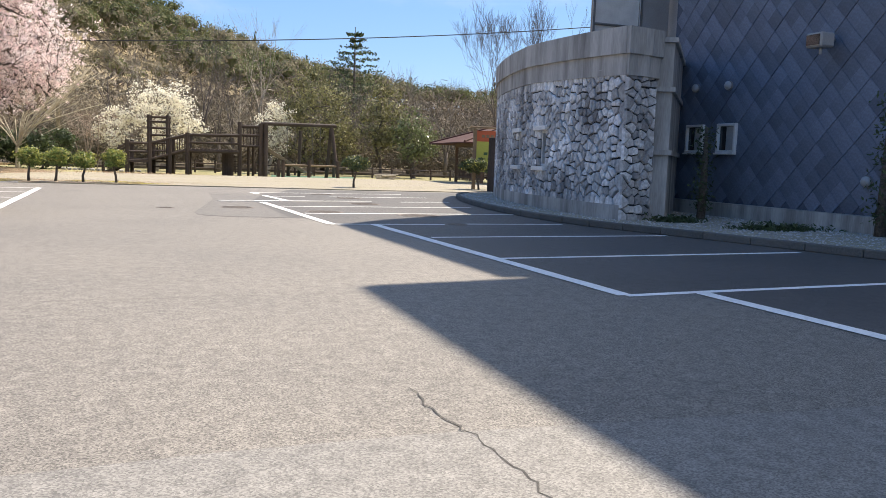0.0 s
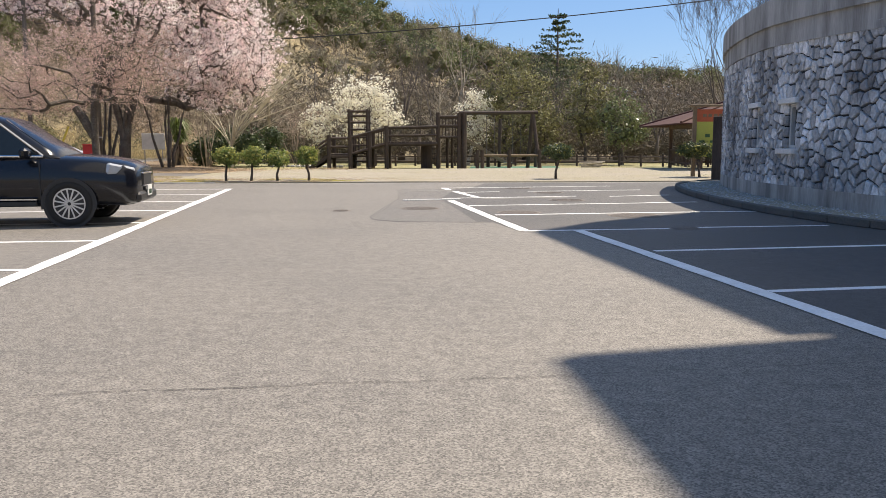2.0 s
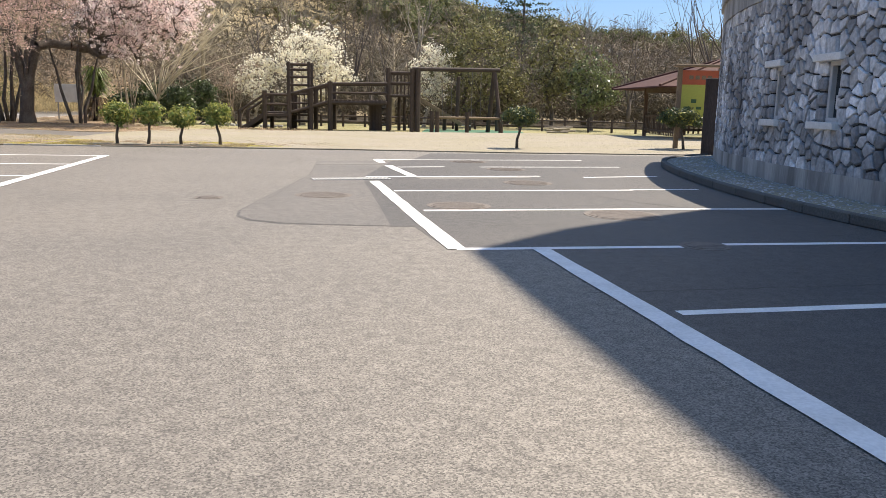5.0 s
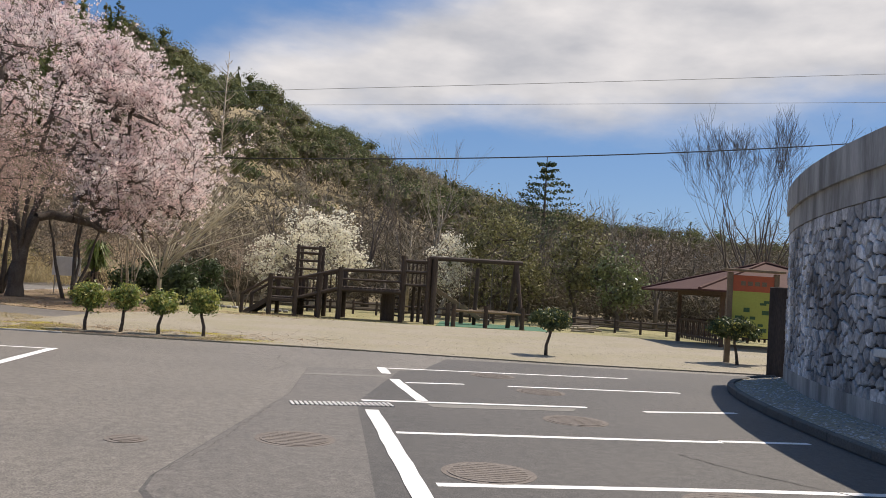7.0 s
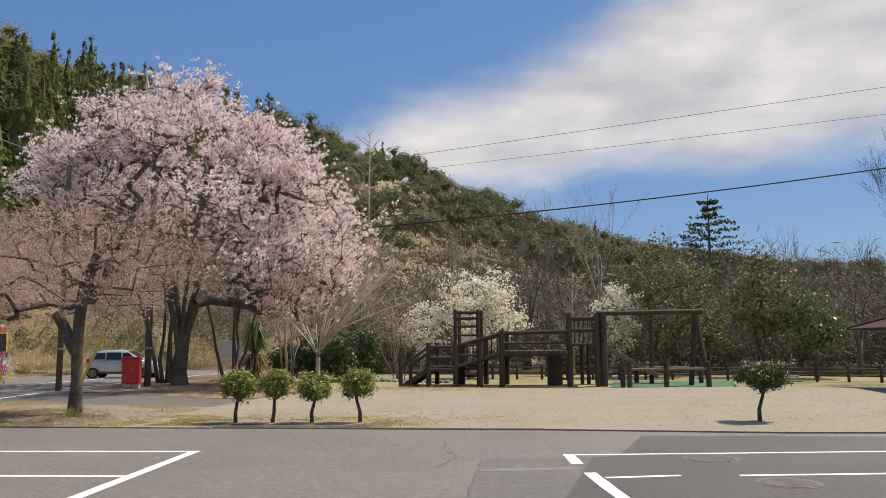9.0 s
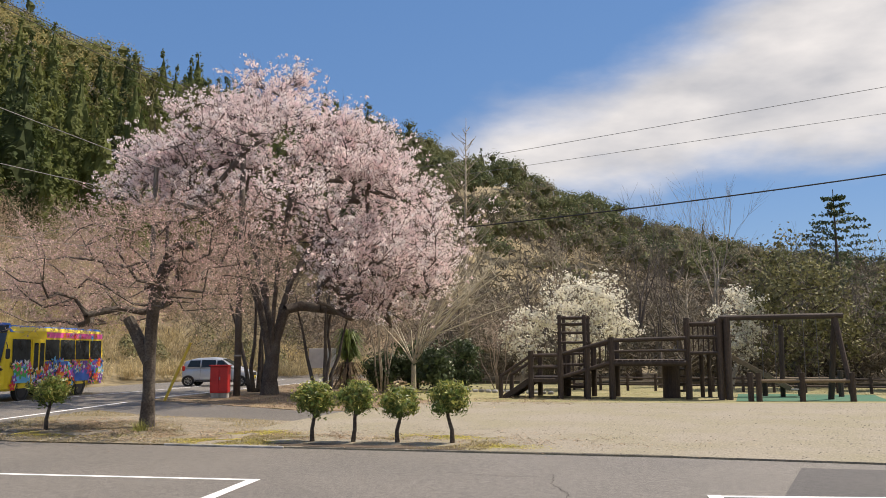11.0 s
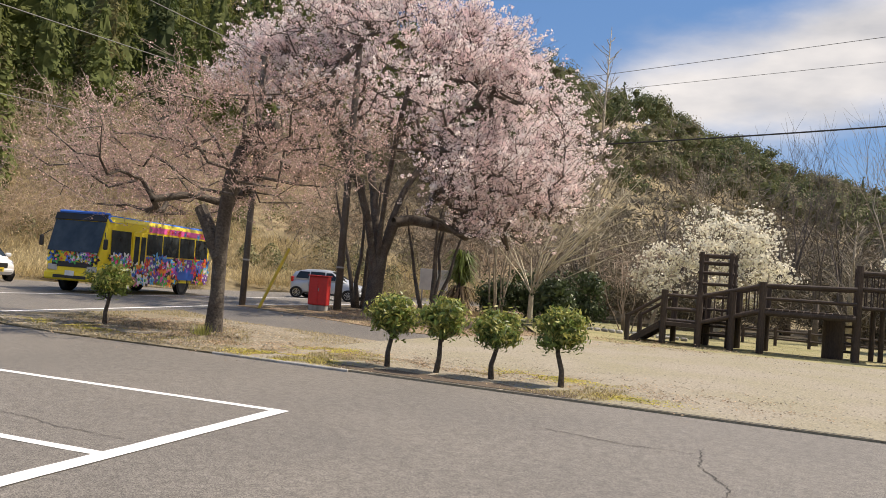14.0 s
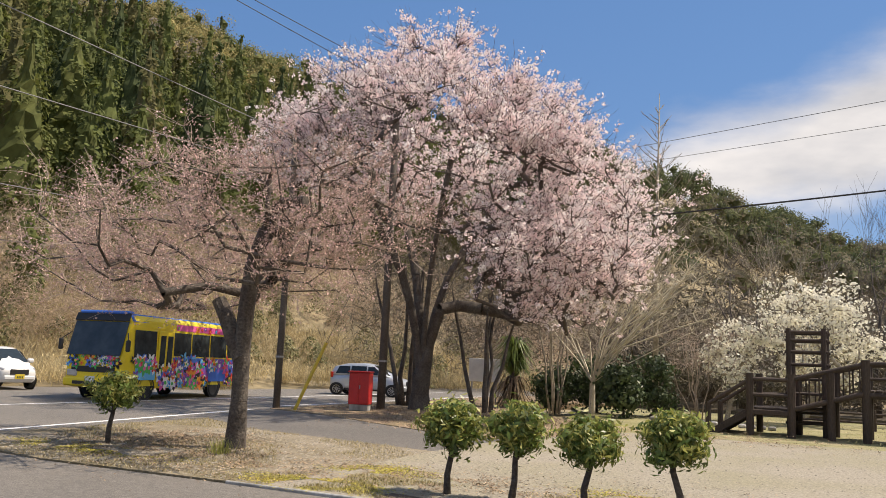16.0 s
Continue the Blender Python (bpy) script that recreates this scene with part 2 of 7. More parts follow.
HILL_SOIL = material("hillside_scrub", (0.29, 0.235, 0.14), 1.0, vary=0.4, scale=0.06, fine=1.2, bump=0.4, second=(0.18, 0.15, 0.09), amount=0.7)
STONE = material("field_stone", (0.66, 0.66, 0.665), 0.85, vary=0.32, scale=0.8, fine=16, bump=0.7, second=(0.13, 0.13, 0.135), amount=0.85, island=0.42)
MORTAR = material("dark_mortar", (0.05, 0.05, 0.052), 0.95, vary=0.3, scale=3, fine=40, bump=0.5)
CONCRETE = material("weathered_concrete", (0.45, 0.445, 0.43), 0.85, vary=0.16, scale=2.2, fine=35, bump=0.3, second=(0.15, 0.145, 0.135), amount=0.85, stretch=(1, 1, 0.16))
SLATE = material("dark_blue_cladding", (0.14, 0.175, 0.235), 0.5, vary=0.2, scale=1.5, fine=24, bump=0.2, second=(0.09, 0.112, 0.155), amount=0.6, island=0.25)
WOOD_DARK = material("dark_stained_wood", (0.050, 0.034, 0.026), 0.75, vary=0.35, scale=3, fine=40, bump=0.5, second=(0.085, 0.062, 0.05), amount=0.6, island=0.2, stretch=(1, 1, 0.25))
WOOD_PALE = material("weathered_wood", (0.23, 0.17, 0.11), 0.8, vary=0.25, scale=3, fine=40, bump=0.4, second=(0.14, 0.10, 0.07), amount=0.6)
BARK = material("dark_bark", (0.085, 0.068, 0.056), 0.95, vary=0.5, scale=3, fine=25, bump=1.0, second=(0.155, 0.14, 0.12), amount=0.6)
BARK_PALE = material("pale_bark", (0.42, 0.37, 0.29), 0.95, vary=0.35, scale=4, fine=25, bump=0.6, second=(0.15, 0.12, 0.09), amount=0.6)
PALE_TWIG = material("pale_dry_branches", (0.66, 0.60, 0.47), 0.9, vary=0.2, scale=3, fine=20, bump=0.0, second=(0.50, 0.44, 0.33), amount=0.6)
TWIG_RED = material("reddish_twigs", (0.46, 0.36, 0.295), 0.9, vary=0.3, scale=3, fine=20, bump=0.0, second=(0.44, 0.36, 0.30), amount=0.6)
CHERRY_TWIG = material("cherry_twigs", (0.10, 0.066, 0.058), 0.9, vary=0.3, scale=3, fine=20, bump=0.0, second=(0.17, 0.12, 0.10), amount=0.6)
BLOSSOM = material("cherry_blossom", (0.97, 0.79, 0.79), 0.8, vary=0.15, scale=1.6, fine=7, bump=0.0, second=(0.98, 0.95, 0.93), amount=0.9, island=0.15, trans=0.45)
MAGNOLIA = material("magnolia_petals", (0.90, 0.87, 0.76), 0.7, vary=0.06, scale=0.8, fine=6, bump=0.0, second=(0.82, 0.77, 0.60), amount=0.5, island=0.12, trans=0.4)
LEAF = material("glossy_leaves", (0.15, 0.215, 0.055), 0.42, vary=0.25, scale=2.5, fine=14, bump=0.0, second=(0.20, 0.26, 0.06), amount=0.7, island=0.5, trans=0.35)
LEAF_YELLOW = material("young_leaves", (0.42, 0.42, 0.12), 0.5, vary=0.25, scale=2.5, fine=14, bump=0.0, second=(0.36, 0.35, 0.11), amount=0.6, island=0.35, trans=0.35)
LEAF_DARK = material("dark_evergreen_leaves", (0.055, 0.085, 0.035), 0.5, vary=0.25, scale=2.0, fine=14, bump=0.0, second=(0.09, 0.12, 0.045), amount=0.6, island=0.4, trans=0.25)
CONIFER_CORE = material("cedar_inner_boughs", (0.060, 0.066, 0.030), 1.0, vary=0.4, scale=0.4, fine=2.0, bump=0.0)
LEAF_OLIVE = material("olive_evergreen_leaves", (0.175, 0.17, 0.085), 0.7, vary=0.25, scale=1.0, fine=10, bump=0.0, second=(0.26, 0.25, 0.10), amount=0.7, island=0.5, trans=0.25)
LEAF_SHINY = material("shiny_evergreen_leaves", (0.15, 0.18, 0.075), 0.3, vary=0.25, scale=2.5, fine=14, bump=0.0, second=(0.17, 0.19, 0.09), amount=0.7, island=0.5, trans=0.25)
BUDS = material("red_flower_buds", (0.70, 0.50, 0.46), 0.8, vary=0.2, scale=2, fine=10, bump=0.0, second=(0.50, 0.34, 0.30), amount=0.6, island=0.3, trans=0.3)
BARE_WOODS = material("bare_winter_woods", (0.20, 0.16, 0.125), 1.0, vary=0.35, scale=0.06, fine=1.5, bump=0.0, second=(0.19, 0.175, 0.115), amount=0.8, island=0.4)
ROOF = material("brown_sheet_roof", (0.075, 0.036, 0.033), 0.8, vary=0.12, scale=2, fine=30, bump=0.1, second=(0.10, 0.052, 0.046), amount=0.5, spec=0.2)
# ---- land: flat valley floor, hills round it ----
MID = (2.0, 18.0)
SKYLINE = [(-180, 6), (-120, 9), (-90, 18), (-66, 24.0), (-50, 22.8), (-42, 20.9), (-35, 19.1), (-23, 16.8), (-13.5, 14.6), (-7.5, 11.6), (-2, 9.3), (6, 7.2), (14, 5.8), (19, 5.2), (35, 5), (70, 7), (180, 6)]


RIDGE = [(-180, 300), (-60, 190), (-30, 230), (0, 300), (40, 420), (180, 300)]


def table(rows, x):
    for (a, u), (b, w) in zip(rows, rows[1:]):
        if a <= x <= b:
            k = (x - a) / (b - a)
            k = k * k * (3 - 2 * k)
            return u + (w - u) * k
    return rows[-1][1]


def hill(x, y):
    """Height of the land."""
    dx, dy = x - MID[0], y - MID[1]
    r = math.hypot(dx, dy)
    az = math.degrees(math.atan2(dx, dy))
    foot = table([(-180, 90), (-75, 50), (-50, 50), (-30, 62), (-10, 85), (10, 105), (40, 120), (180, 90)], az)
    ridge = table(RIDGE, az)
    top = math.tan(radians(table(SKYLINE, az))) * ridge - 13
    k = min(max((r - foot) / (ridge - foot), 0), 1)
    h = top * (0.55 * k + 0.45 * k * k * (3 - 2 * k))
    if r > ridge:
        h = top * max(0.0, 1 - (r - ridge) / 260)
    return h + (noise.noise((x * 0.03, y * 0.03, 0)) * 4 * min(1, k * 4) if k > 0 else 0)


def build_ground():
    s = Shape()
    radii = [0, 15, 30, 42, 50, 56, 62, 70, 80, 90, 102, 115, 130, 145, 162, 180, 200, 220, 240, 262, 290, 320, 360, 420, 500, 700, 1500, 4000]
    n = 120
    for r in radii:
        for j in range(n):
            a = 2 * math.pi * j / n
            x, y = MID[0] + r * math.sin(a), MID[1] + r * math.cos(a)
            s.v.append((x, y, hill(x, y) - 0.25 if r > 45 else -0.25))
    for i in range(len(radii) - 1):
        for j in range(n):
            a, b = i * n + j, i * n + (j + 1) % n
            s.f.append((a, a + n, b + n, b))
    return setting("ground", s, HILL_SOIL, "valley floor and wooded hillsides with brown winter scrub", "ground", smooth=True)


build_ground()


def ground_z(x, y):
    """Level of the ground that a plant or post stands on."""
    if x > -12.6 and y > 46.0:
        return -0.12 if y > 48.5 else 0.0
    return 0.05


def slab(name, outline, top, mat, label, category, depth=0.34):
    s = Shape().prism(outline, top - depth, top)
    return setting(name, s, mat, label, category)


LOT = [(-30, -25), (30, -25), (30, 32.9), (10.6, 32.45), (6, 31.95), (1.6, 32.0), (-5.2, 31.6), (-10.7, 31.2), (-14.4, 31.5), (-30, 31.6)]
slab("pavement", LOT, 0.0, ASPHALT, "worn grey asphalt parking lot with fine cracks", "parking lot")
PLAZA = [(-5.2, 31.6), (1.6, 32.0), (6, 31.95), (10.6, 32.45), (30, 32.9), (30, 44), (9, 47.2), (3, 45.8), (-6.5, 44.6), (-7.6, 40), (-7.5, 36.6), (-7.0, 31.5)]
slab("ground_gravel", PLAZA, 0.03, GRAVEL, "pale compacted gravel yard before the playground", "gravel yard")
LAWN = [(9, 47.2), (30, 44), (30, 63), (-10, 66), (-16, 56), (-6.5, 44.6), (3, 45.8)]
lawn_shape = Shape()
near = [(-6.5, 44.6), (3, 45.8), (9, 47.2), (30, 44)]
for row, (dy, z) in enumerate(((-0.3, 0.02), (1.2, -0.02), (3.4, -0.115), (10, -0.12), (22, -0.12))):
    for k, (x, y) in enumerate(near):
        lawn_shape.v.append((x - (0.45 * dy if k == 0 else 0), y + dy, z))
for row in range(4):
    for k in range(3):
        a = row * 4 + k
        lawn_shape.f.append((a, a + 1, a + 5, a + 4))
setting("ground_lawn", lawn_shape, GRASS_DRY, "mossy dry lawn under the playground frame", "lawn")
ISLAND = [(-14.2, 31.55), (-10.7, 31.2), (-7.0, 31.5), (-7.5, 36.6), (-9.5, 36.9), (-12.4, 37.3), (-15.0, 38.6)]
slab("ground_island", ISLAND, 0.025, VERGE, "strip of dry grass and gravel beside the road", "verge")
WOODFLOOR = [(-16.8, 43.0), (-14.2, 42.3), (-9.0, 39.9), (-7.6, 40.0), (-6.5, 44.6), (-16, 56), (-10, 66), (-19, 66), (-17.5, 50)]
slab("ground_litter", WOODFLOOR, 0.035, LEAF_LITTER, "brown leaf litter under the trees", "leaf litter")
PATHWAY = [(-15.0, 38.6), (-12.4, 37.3), (-9.5, 36.9), (-7.5, 36.6), (-7.6, 40.0), (-9.0, 39.9), (-14.2, 42.3), (-16.8, 43.0)]
slab("pavement_path", PATHWAY, 0.02, ASPHALT_NEW, "dark asphalt side path", "path")
ROAD = [(-30, 31.6), (-14.4, 31.5), (-15.0, 38.6), (-16.8, 43), (-17.5, 50), (-19, 66), (-17, 80), (-10, 95), (-19, 99), (-25.5, 82), (-27, 66), (-27, 50), (-31, 42), (-33, 36), (-34, 24), (-34, 31)]
slab("road", ROAD[:-2], 0.01, ASPHALT, "grey two-lane valley road", "road")

# ---- painted lines ----
def line(name, a, b, width=0.15, z=0.004):
    a, b = Vector((*a, 0)), Vector((*b, 0))
    d = (b - a).normalized()
    w = Vector((-d.y, d.x, 0)) * width / 2
    s = Shape()
    k = max(2, int((b - a).length / 0.35))
    r = random.Random(int(a.x * 37 + b.y * 91))
    left, right = [], []
    for j in range(k + 1):
        p = a + (b - a) * j / k
        left.append(p + w * (1 + r.uniform(-0.09, 0.09)))
        right.append(p - w * (1 + r.uniform(-0.09, 0.09)))
    for j in range(k):
        n = len(s.v)
        for q in (right[j], right[j + 1], left[j + 1], left[j]):
            s.v.append((q.x, q.y, z))
        s.f.append((n, n + 1, n + 2, n + 3))
    ob = setting(name, s, PAINT_LINE, "white painted parking bay line on asphalt", "road marking")
    return ob


BAYS = [((5.3, 9.76), (6.14, 9.93)), ((6.14, 9.93), (10.6, 10.75)), ((4.98, 12.5), (9.92, 13.4)), ((4.67, 15.08), (9.1, 15.85)),
        ((3.37, 17.26), (5.5, 17.56)), ((5.96, 17.72), (8.0, 18.0)), ((3.11, 19.87), (5.84, 20.34)), ((5.84, 20.34), (7.98, 20.62)), ((2.70, 22.03), (6.4, 22.72)), ((6.4, 22.78), (7.54, 23.0)),
        ((2.15, 24.24), (5.28, 24.95)), ((6.07, 24.86), (7.56, 25.36)), ((2.66, 26.5), (3.61, 26.8)), ((4.34, 26.9), (7.4, 27.55)), ((2.2, 28.55), (6.98, 29.55))]
for a, b in BAYS:
    line("trim_bay_line", a, b, 0.11)
for a, b in [((5.3, 9.76), (4.13, 17.37)), ((3.37, 17.26), (2.34, 23.45)), ((2.95, 24.5), (2.46, 26.85)), ((2.3, 27.6), (2.14, 28.6)), ((6.14, 9.93), (7.3, 2.0)), ((-0.35, 3.0), (-3.75, 28.25)), ((-14.5, 31.8), (-16.9, 42.3)), ((-17.6, 44.0), (-19.2, 66)), ((-20.5, 30.0), (-22.4, 64))]:
    line("trim_aisle_line", a, b, 0.17, 0.016 if a[0] < -14 else 0.008)
for k in range(10):
    y = 28.22 - 2.42 * k
    x = -3.75 + (28.22 - y) * 0.1347
    line("trim_bay_line", (x, y), (x - 5.0, y - 0.62), 0.11)
# ---- curved stone wall and the dark building ----
def circle3(a, b, c):
    ax, ay, bx, by, cx, cy = *a, *b, *c
    d = 2 * (ax * (by - cy) + bx * (cy - ay) + cx * (ay - by))
    ux = ((ax * ax + ay * ay) * (by - cy) + (bx * bx + by * by) * (cy - ay) + (cx * cx + cy * cy) * (ay - by)) / d
    uy = ((ax * ax + ay * ay) * (cx - bx) + (bx * bx + by * by) * (ax - cx) + (cx * cx + cy * cy) * (bx - ax)) / d
    return ux, uy, math.hypot(ax - ux, ay - uy)


WX, WY, WR = circle3((9.30, 18.15), (9.0, 22.6), (10.75, 31.0))
A0, A1 = math.atan2(18.15 - WY, 9.30 - WX), math.atan2(31.0 - WY, 10.75 - WX)
if A0 < 0:
    A0 += 2 * math.pi
if A1 < 0:
    A1 += 2 * math.pi
WLEN = (A0 - A1) * WR
BED, BAND, TOP, NEAR_DIP = 0.12, 3.2, 4.15, 0.2


def on_wall(s, out=0.0, z=0.0):
    """A point on the curved wall: s metres from its near corner, out metres proud of the face."""
    a = A0 - s / WR
    return Vector((WX + (WR + out) * math.cos(a), WY + (WR + out) * math.sin(a), z))


def arc_block(s0, s1, out0, out1, z0, z1, n=28):
    s = Shape()
    for k in range(n + 1):
        u = s0 + (s1 - s0) * k / n
        dip = NEAR_DIP * max(0.0, 1 - u / 5.0)
        for out, z in ((out1, z0), (out1, z1), (out0, z1), (out0, z0)):
            s.v.append(tuple(on_wall(u, out, z - dip if z >= BAND else z)))
    for k in range(n):
        for j in range(4):
            a, b = 4 * k + j, 4 * k + (j + 1) % 4
            s.f.append((a, a + 4, b + 4, b))
    s.f += [(0, 1, 2, 3), (4 * n + 3, 4 * n + 2, 4 * n + 1, 4 * n)]
    return s


WINDOWS = [(3.55, 4.15), (5.55, 6.1)]
WIN_Z = (1.12, 2.0)
core = Shape()
cuts = [0.28]
for a, b in WINDOWS:
    cuts += [a, b]
cuts.append(WLEN)
for k in range(0, len(cuts), 2):
    q = arc_block(cuts[k], cuts[k + 1], -0.45, -0.02, 0.0, BAND, 16)
    n = len(core.v)
    core.v += q.v
    core.f += [tuple(n + i for i in f) for f in q.f]
for a, b in WINDOWS:
    for z0, z1 in ((0.0, WIN_Z[0]), (WIN_Z[1], BAND)):
        q = arc_block(a, b, -0.45, -0.021, z0, z1, 3)
        n = len(core.v)
        core.v += q.v
        core.f += [tuple(n + i for i in f) for f in q.f]
stone_wall = setting("wall_curved", core, MORTAR, "curved wall of irregular grey field stones with dark joints", "stone wall")
band = setting("trim_parapet", arc_block(-0.02, WLEN + 0.02, -0.5, 0.05, BAND, 3.62, 40), CONCRETE, "stained concrete band crowning the curved stone wall", "parapet")
band2 = setting("trim_parapet_cap", arc_block(-0.05, WLEN + 0.05, -0.55, 0.11, 3.62, TOP, 40), CONCRETE, "stained concrete coping of the curved wall", "parapet")
plinth = setting("baseboard_plinth", arc_block(0.0, WLEN, -0.02, 0.045, 0.0, 0.40, 40), CONCRETE, "low concrete plinth under the stone wall", "plinth")
# ---- tall dark building behind the stone wall ----
SLATE_FLAT = material("dark_blue_backing", (0.085, 0.105, 0.145), 0.8, vary=0.2)
LINTEL = material("pale_lintel_concrete", (0.82, 0.81, 0.78), 0.8, vary=0.1, scale=3, fine=30, bump=0.15, second=(0.5, 0.49, 0.46), amount=0.5)
PALE_WALL = material("pale_rendered_wall", (0.42, 0.41, 0.40), 0.8, vary=0.1, scale=1.0, fine=25, bump=0.1, second=(0.30, 0.29, 0.28), amount=0.6)
FRAME_GREY = material("pale_grey_aluminium", (0.50, 0.50, 0.49), 0.5, vary=0.06, scale=3, fine=30, bump=0.0)
VENT_GREY = material("grey_vent_hood", (0.40, 0.41, 0.42), 0.5, vary=0.1, scale=3, fine=30, bump=0.0)
FRAME_WHITE = material("white_window_frame", (0.72, 0.72, 0.70), 0.45, vary=0.05, scale=3, fine=30, bump=0.0)
GLASS_DARK = material("dark_window_glass", (0.02, 0.025, 0.03), 0.06, vary=0.1, bump=0.0, spec=0.8)
METAL_GREY = material("grey_metal", (0.33, 0.33, 0.33), 0.4, 0.8, vary=0.1, bump=0.05)
F0, F1 = Vector((14.35, 4.0, 0)), Vector((12.62, 22.3, 0))
FDIR = (F1 - F0).normalized()
FNOR = Vector((-FDIR.y, FDIR.x, 0))

setting("wall_building", Shape().prism([(12.62, 22.3), (14.35, 4.0), (30, 5.5), (30, 24.5)], 0.0, 7.2), SLATE_FLAT, "low block of a tall building clad in dark blue slates", "building")
setting("wall_tower", Shape().prism([(15.2, 4.2), (14.35, 18.6), (14.45, 19.28), (29.9, 21.9), (29.9, 5.6)], 7.2, 19.7), SLATE_FLAT, "upper storeys of a tall dark slate-clad building", "building")
setting("roof", Shape().prism([(14.5, 4.0), (12.9, 18.92), (14.5, 19.34), (30, 22.0), (30, 5.5)], 19.7, 20.0), CONCRETE, "thin overhanging flat roof of the tall building", "roof")
setting("wall_stairwell", Shape().prism([(14.45, 19.5), (13.48, 25.8), (14.6, 27.2), (17.5, 27.9), (30, 29), (30, 22.2)], 0.0, 20.0), PALE_WALL, "pale rendered stair tower rising behind the stone wall", "building")


def face_pose(u, z, out=0.0, turn=0.0):
    """A pose on the slate face: u metres along it, x along, z up, y into the wall."""
    p = F0 + FDIR * u + FNOR * out
    m = Matrix((( -FDIR.x, -FNOR.x, 0, p.x), (-FDIR.y, -FNOR.y, 0, p.y), (0, 0, 1, z), (0, 0, 0, 1)))
    return m @ pose(0, 0, 0, 0, turn, 0)


def slates():
    wall = bpy.data.objects["wall_building"]
    one = Shape().box(0, 0, 0, 0.336, 0.02, 0.336, chamfer=0.004).mesh("slate", SLATE)
    d = 0.24
    rest = Shape()
    count = 0
    for row in range(0, 28):
        z = 0.58 + row * d
        for col in range(0, 40):
            u = 18.1 - col * 2 * d - (row % 2) * d
            if u < 0.4 or z > 7.0:
                continue
            lean = rng.uniform(-1.2, 1.2)
            m = face_pose(u, z, 0.012 + 0.012 * ((row // 2 + col) % 2) + rng.uniform(0, 0.006), 45 + lean)
            if z < 5.4 and u > 11.0 and count < 300:
                ob = new("slate", one)
                ob.parent = wall
                ob.matrix_world = m
                count += 1
            else:
                rest.box(0, 0, 0, 0.336, 0.02, 0.336, m=m)
    if rest.v:
        ob = part("slate_rest", rest, SLATE, wall)
        ob["kind"] = "stuff"


def small_window(name, u, z, w, h):
    t = thing(name, face_pose(u, z, 0.035), "small white-framed window in the dark slate wall", "window", kind="structure")
    fr = Shape()
    for x, zz, sx, sz in ((0, h / 2, w, 0.06), (0, -h / 2, w, 0.06), (-w / 2, 0, 0.06, h + 0.06), (w / 2, 0, 0.06, h + 0.06)):
        fr.box(x, -0.03, zz, sx, 0.09, sz, chamfer=0.008)
    part("window_frame", fr, FRAME_WHITE, t, "white aluminium frame")
    part("pane", Shape().box(0, 0.0, 0, w - 0.05, 0.012, h - 0.05), GLASS_DARK, t)
    part("window_sill", Shape().box(0, -0.06, -h / 2 - 0.05, w + 0.08, 0.12, 0.04, chamfer=0.006), FRAME_WHITE, t)
    part("blind", Shape().box(w * 0.18, -0.008, 0, w * 0.5, 0.006, h - 0.08), PALE_WALL, t, "half-drawn pale blind")


small_window("window_1", 17.22, 1.92, 0.62, 0.62)
small_window("window_2", 16.03, 1.92, 0.6, 0.62)


def dome_vent(u, z):
    t = thing("wall_vent", face_pose(u, z, 0.04), "round grey weather hood of a wall vent", "vent", group="vents on the slate wall")
    b = bmesh.new()
    bmesh.ops.create_uvsphere(b, u_segments=14, v_segments=8, radius=0.10)
    part("hood", Shape().take(b, pose(0, -0.05, 0) @ Matrix.Diagonal((1, 0.8, 1, 1))), VENT_GREY, t, smooth=True)
    part("flange", Shape().tube([(0, 0.03, 0), (0, -0.02, 0)], [0.115, 0.115], 16), METAL_GREY, t)


for u, z in ((17.3, 3.15), (16.08, 3.13), (11.94, 1.06)):
    dome_vent(u, z)


def flood_light(u, z):
    t = thing("flood_light", face_pose(u, z, 0.0), "boxy cream flood light on a wall bracket", "flood light")
    part("housing", Shape().box(0, -0.38, 0, 0.42, 0.34, 0.28, chamfer=0.03), PALE_WALL, t, "cream metal housing")
    part("lens", Shape().box(0.0, -0.556, 0, 0.34, 0.012, 0.2), GLASS_DARK, t)
    part("bracket", Shape().tube([(0, 0, 0.05), (0, -0.25, 0.0)], [0.035, 0.03], 8), METAL_GREY, t)
    part("cable_gland", Shape().tube([(0, -0.35, -0.14), (0, -0.35, -0.26)], [0.03, 0.03], 8), METAL_GREY, t)


flood_light(13.05, 3.75)
setting("baseboard_building", Shape().prism([(13.9, 4.0), (12.47, 22.2), (12.7, 22.25), (14.4, 4.05)], 0.0, 0.42), CONCRETE, "concrete base course under the slate wall", "plinth")


def stair_window():
    """Tall glazed panel of the stair tower."""
    a, b = Vector((14.45, 19.5, 0)), Vector((13.48, 25.8, 0))
    d = (b - a).normalized()
    m = Matrix(((-d.x, d.y, 0, 0), (-d.y, -d.x, 0, 0), (0, 0, 1, 0), (0, 0, 0, 1)))
    m.translation = a + d * 4.4 + Vector((0, 0, 7.6)) + Vector((-0.03, 0, 0))
    t = thing("window_3", m, "large pale window high on the stair tower", "window", kind="structure")
    part("window_frame", Shape().box(0, 0, 0, 2.9, 0.1, 3.0, chamfer=0.01), METAL_GREY, t)
    part("pane", Shape().box(0, -0.06, 0, 2.6, 0.02, 2.7), glass("window_glass", (0.75, 0.85, 0.9), 0.05), t)


stair_window()

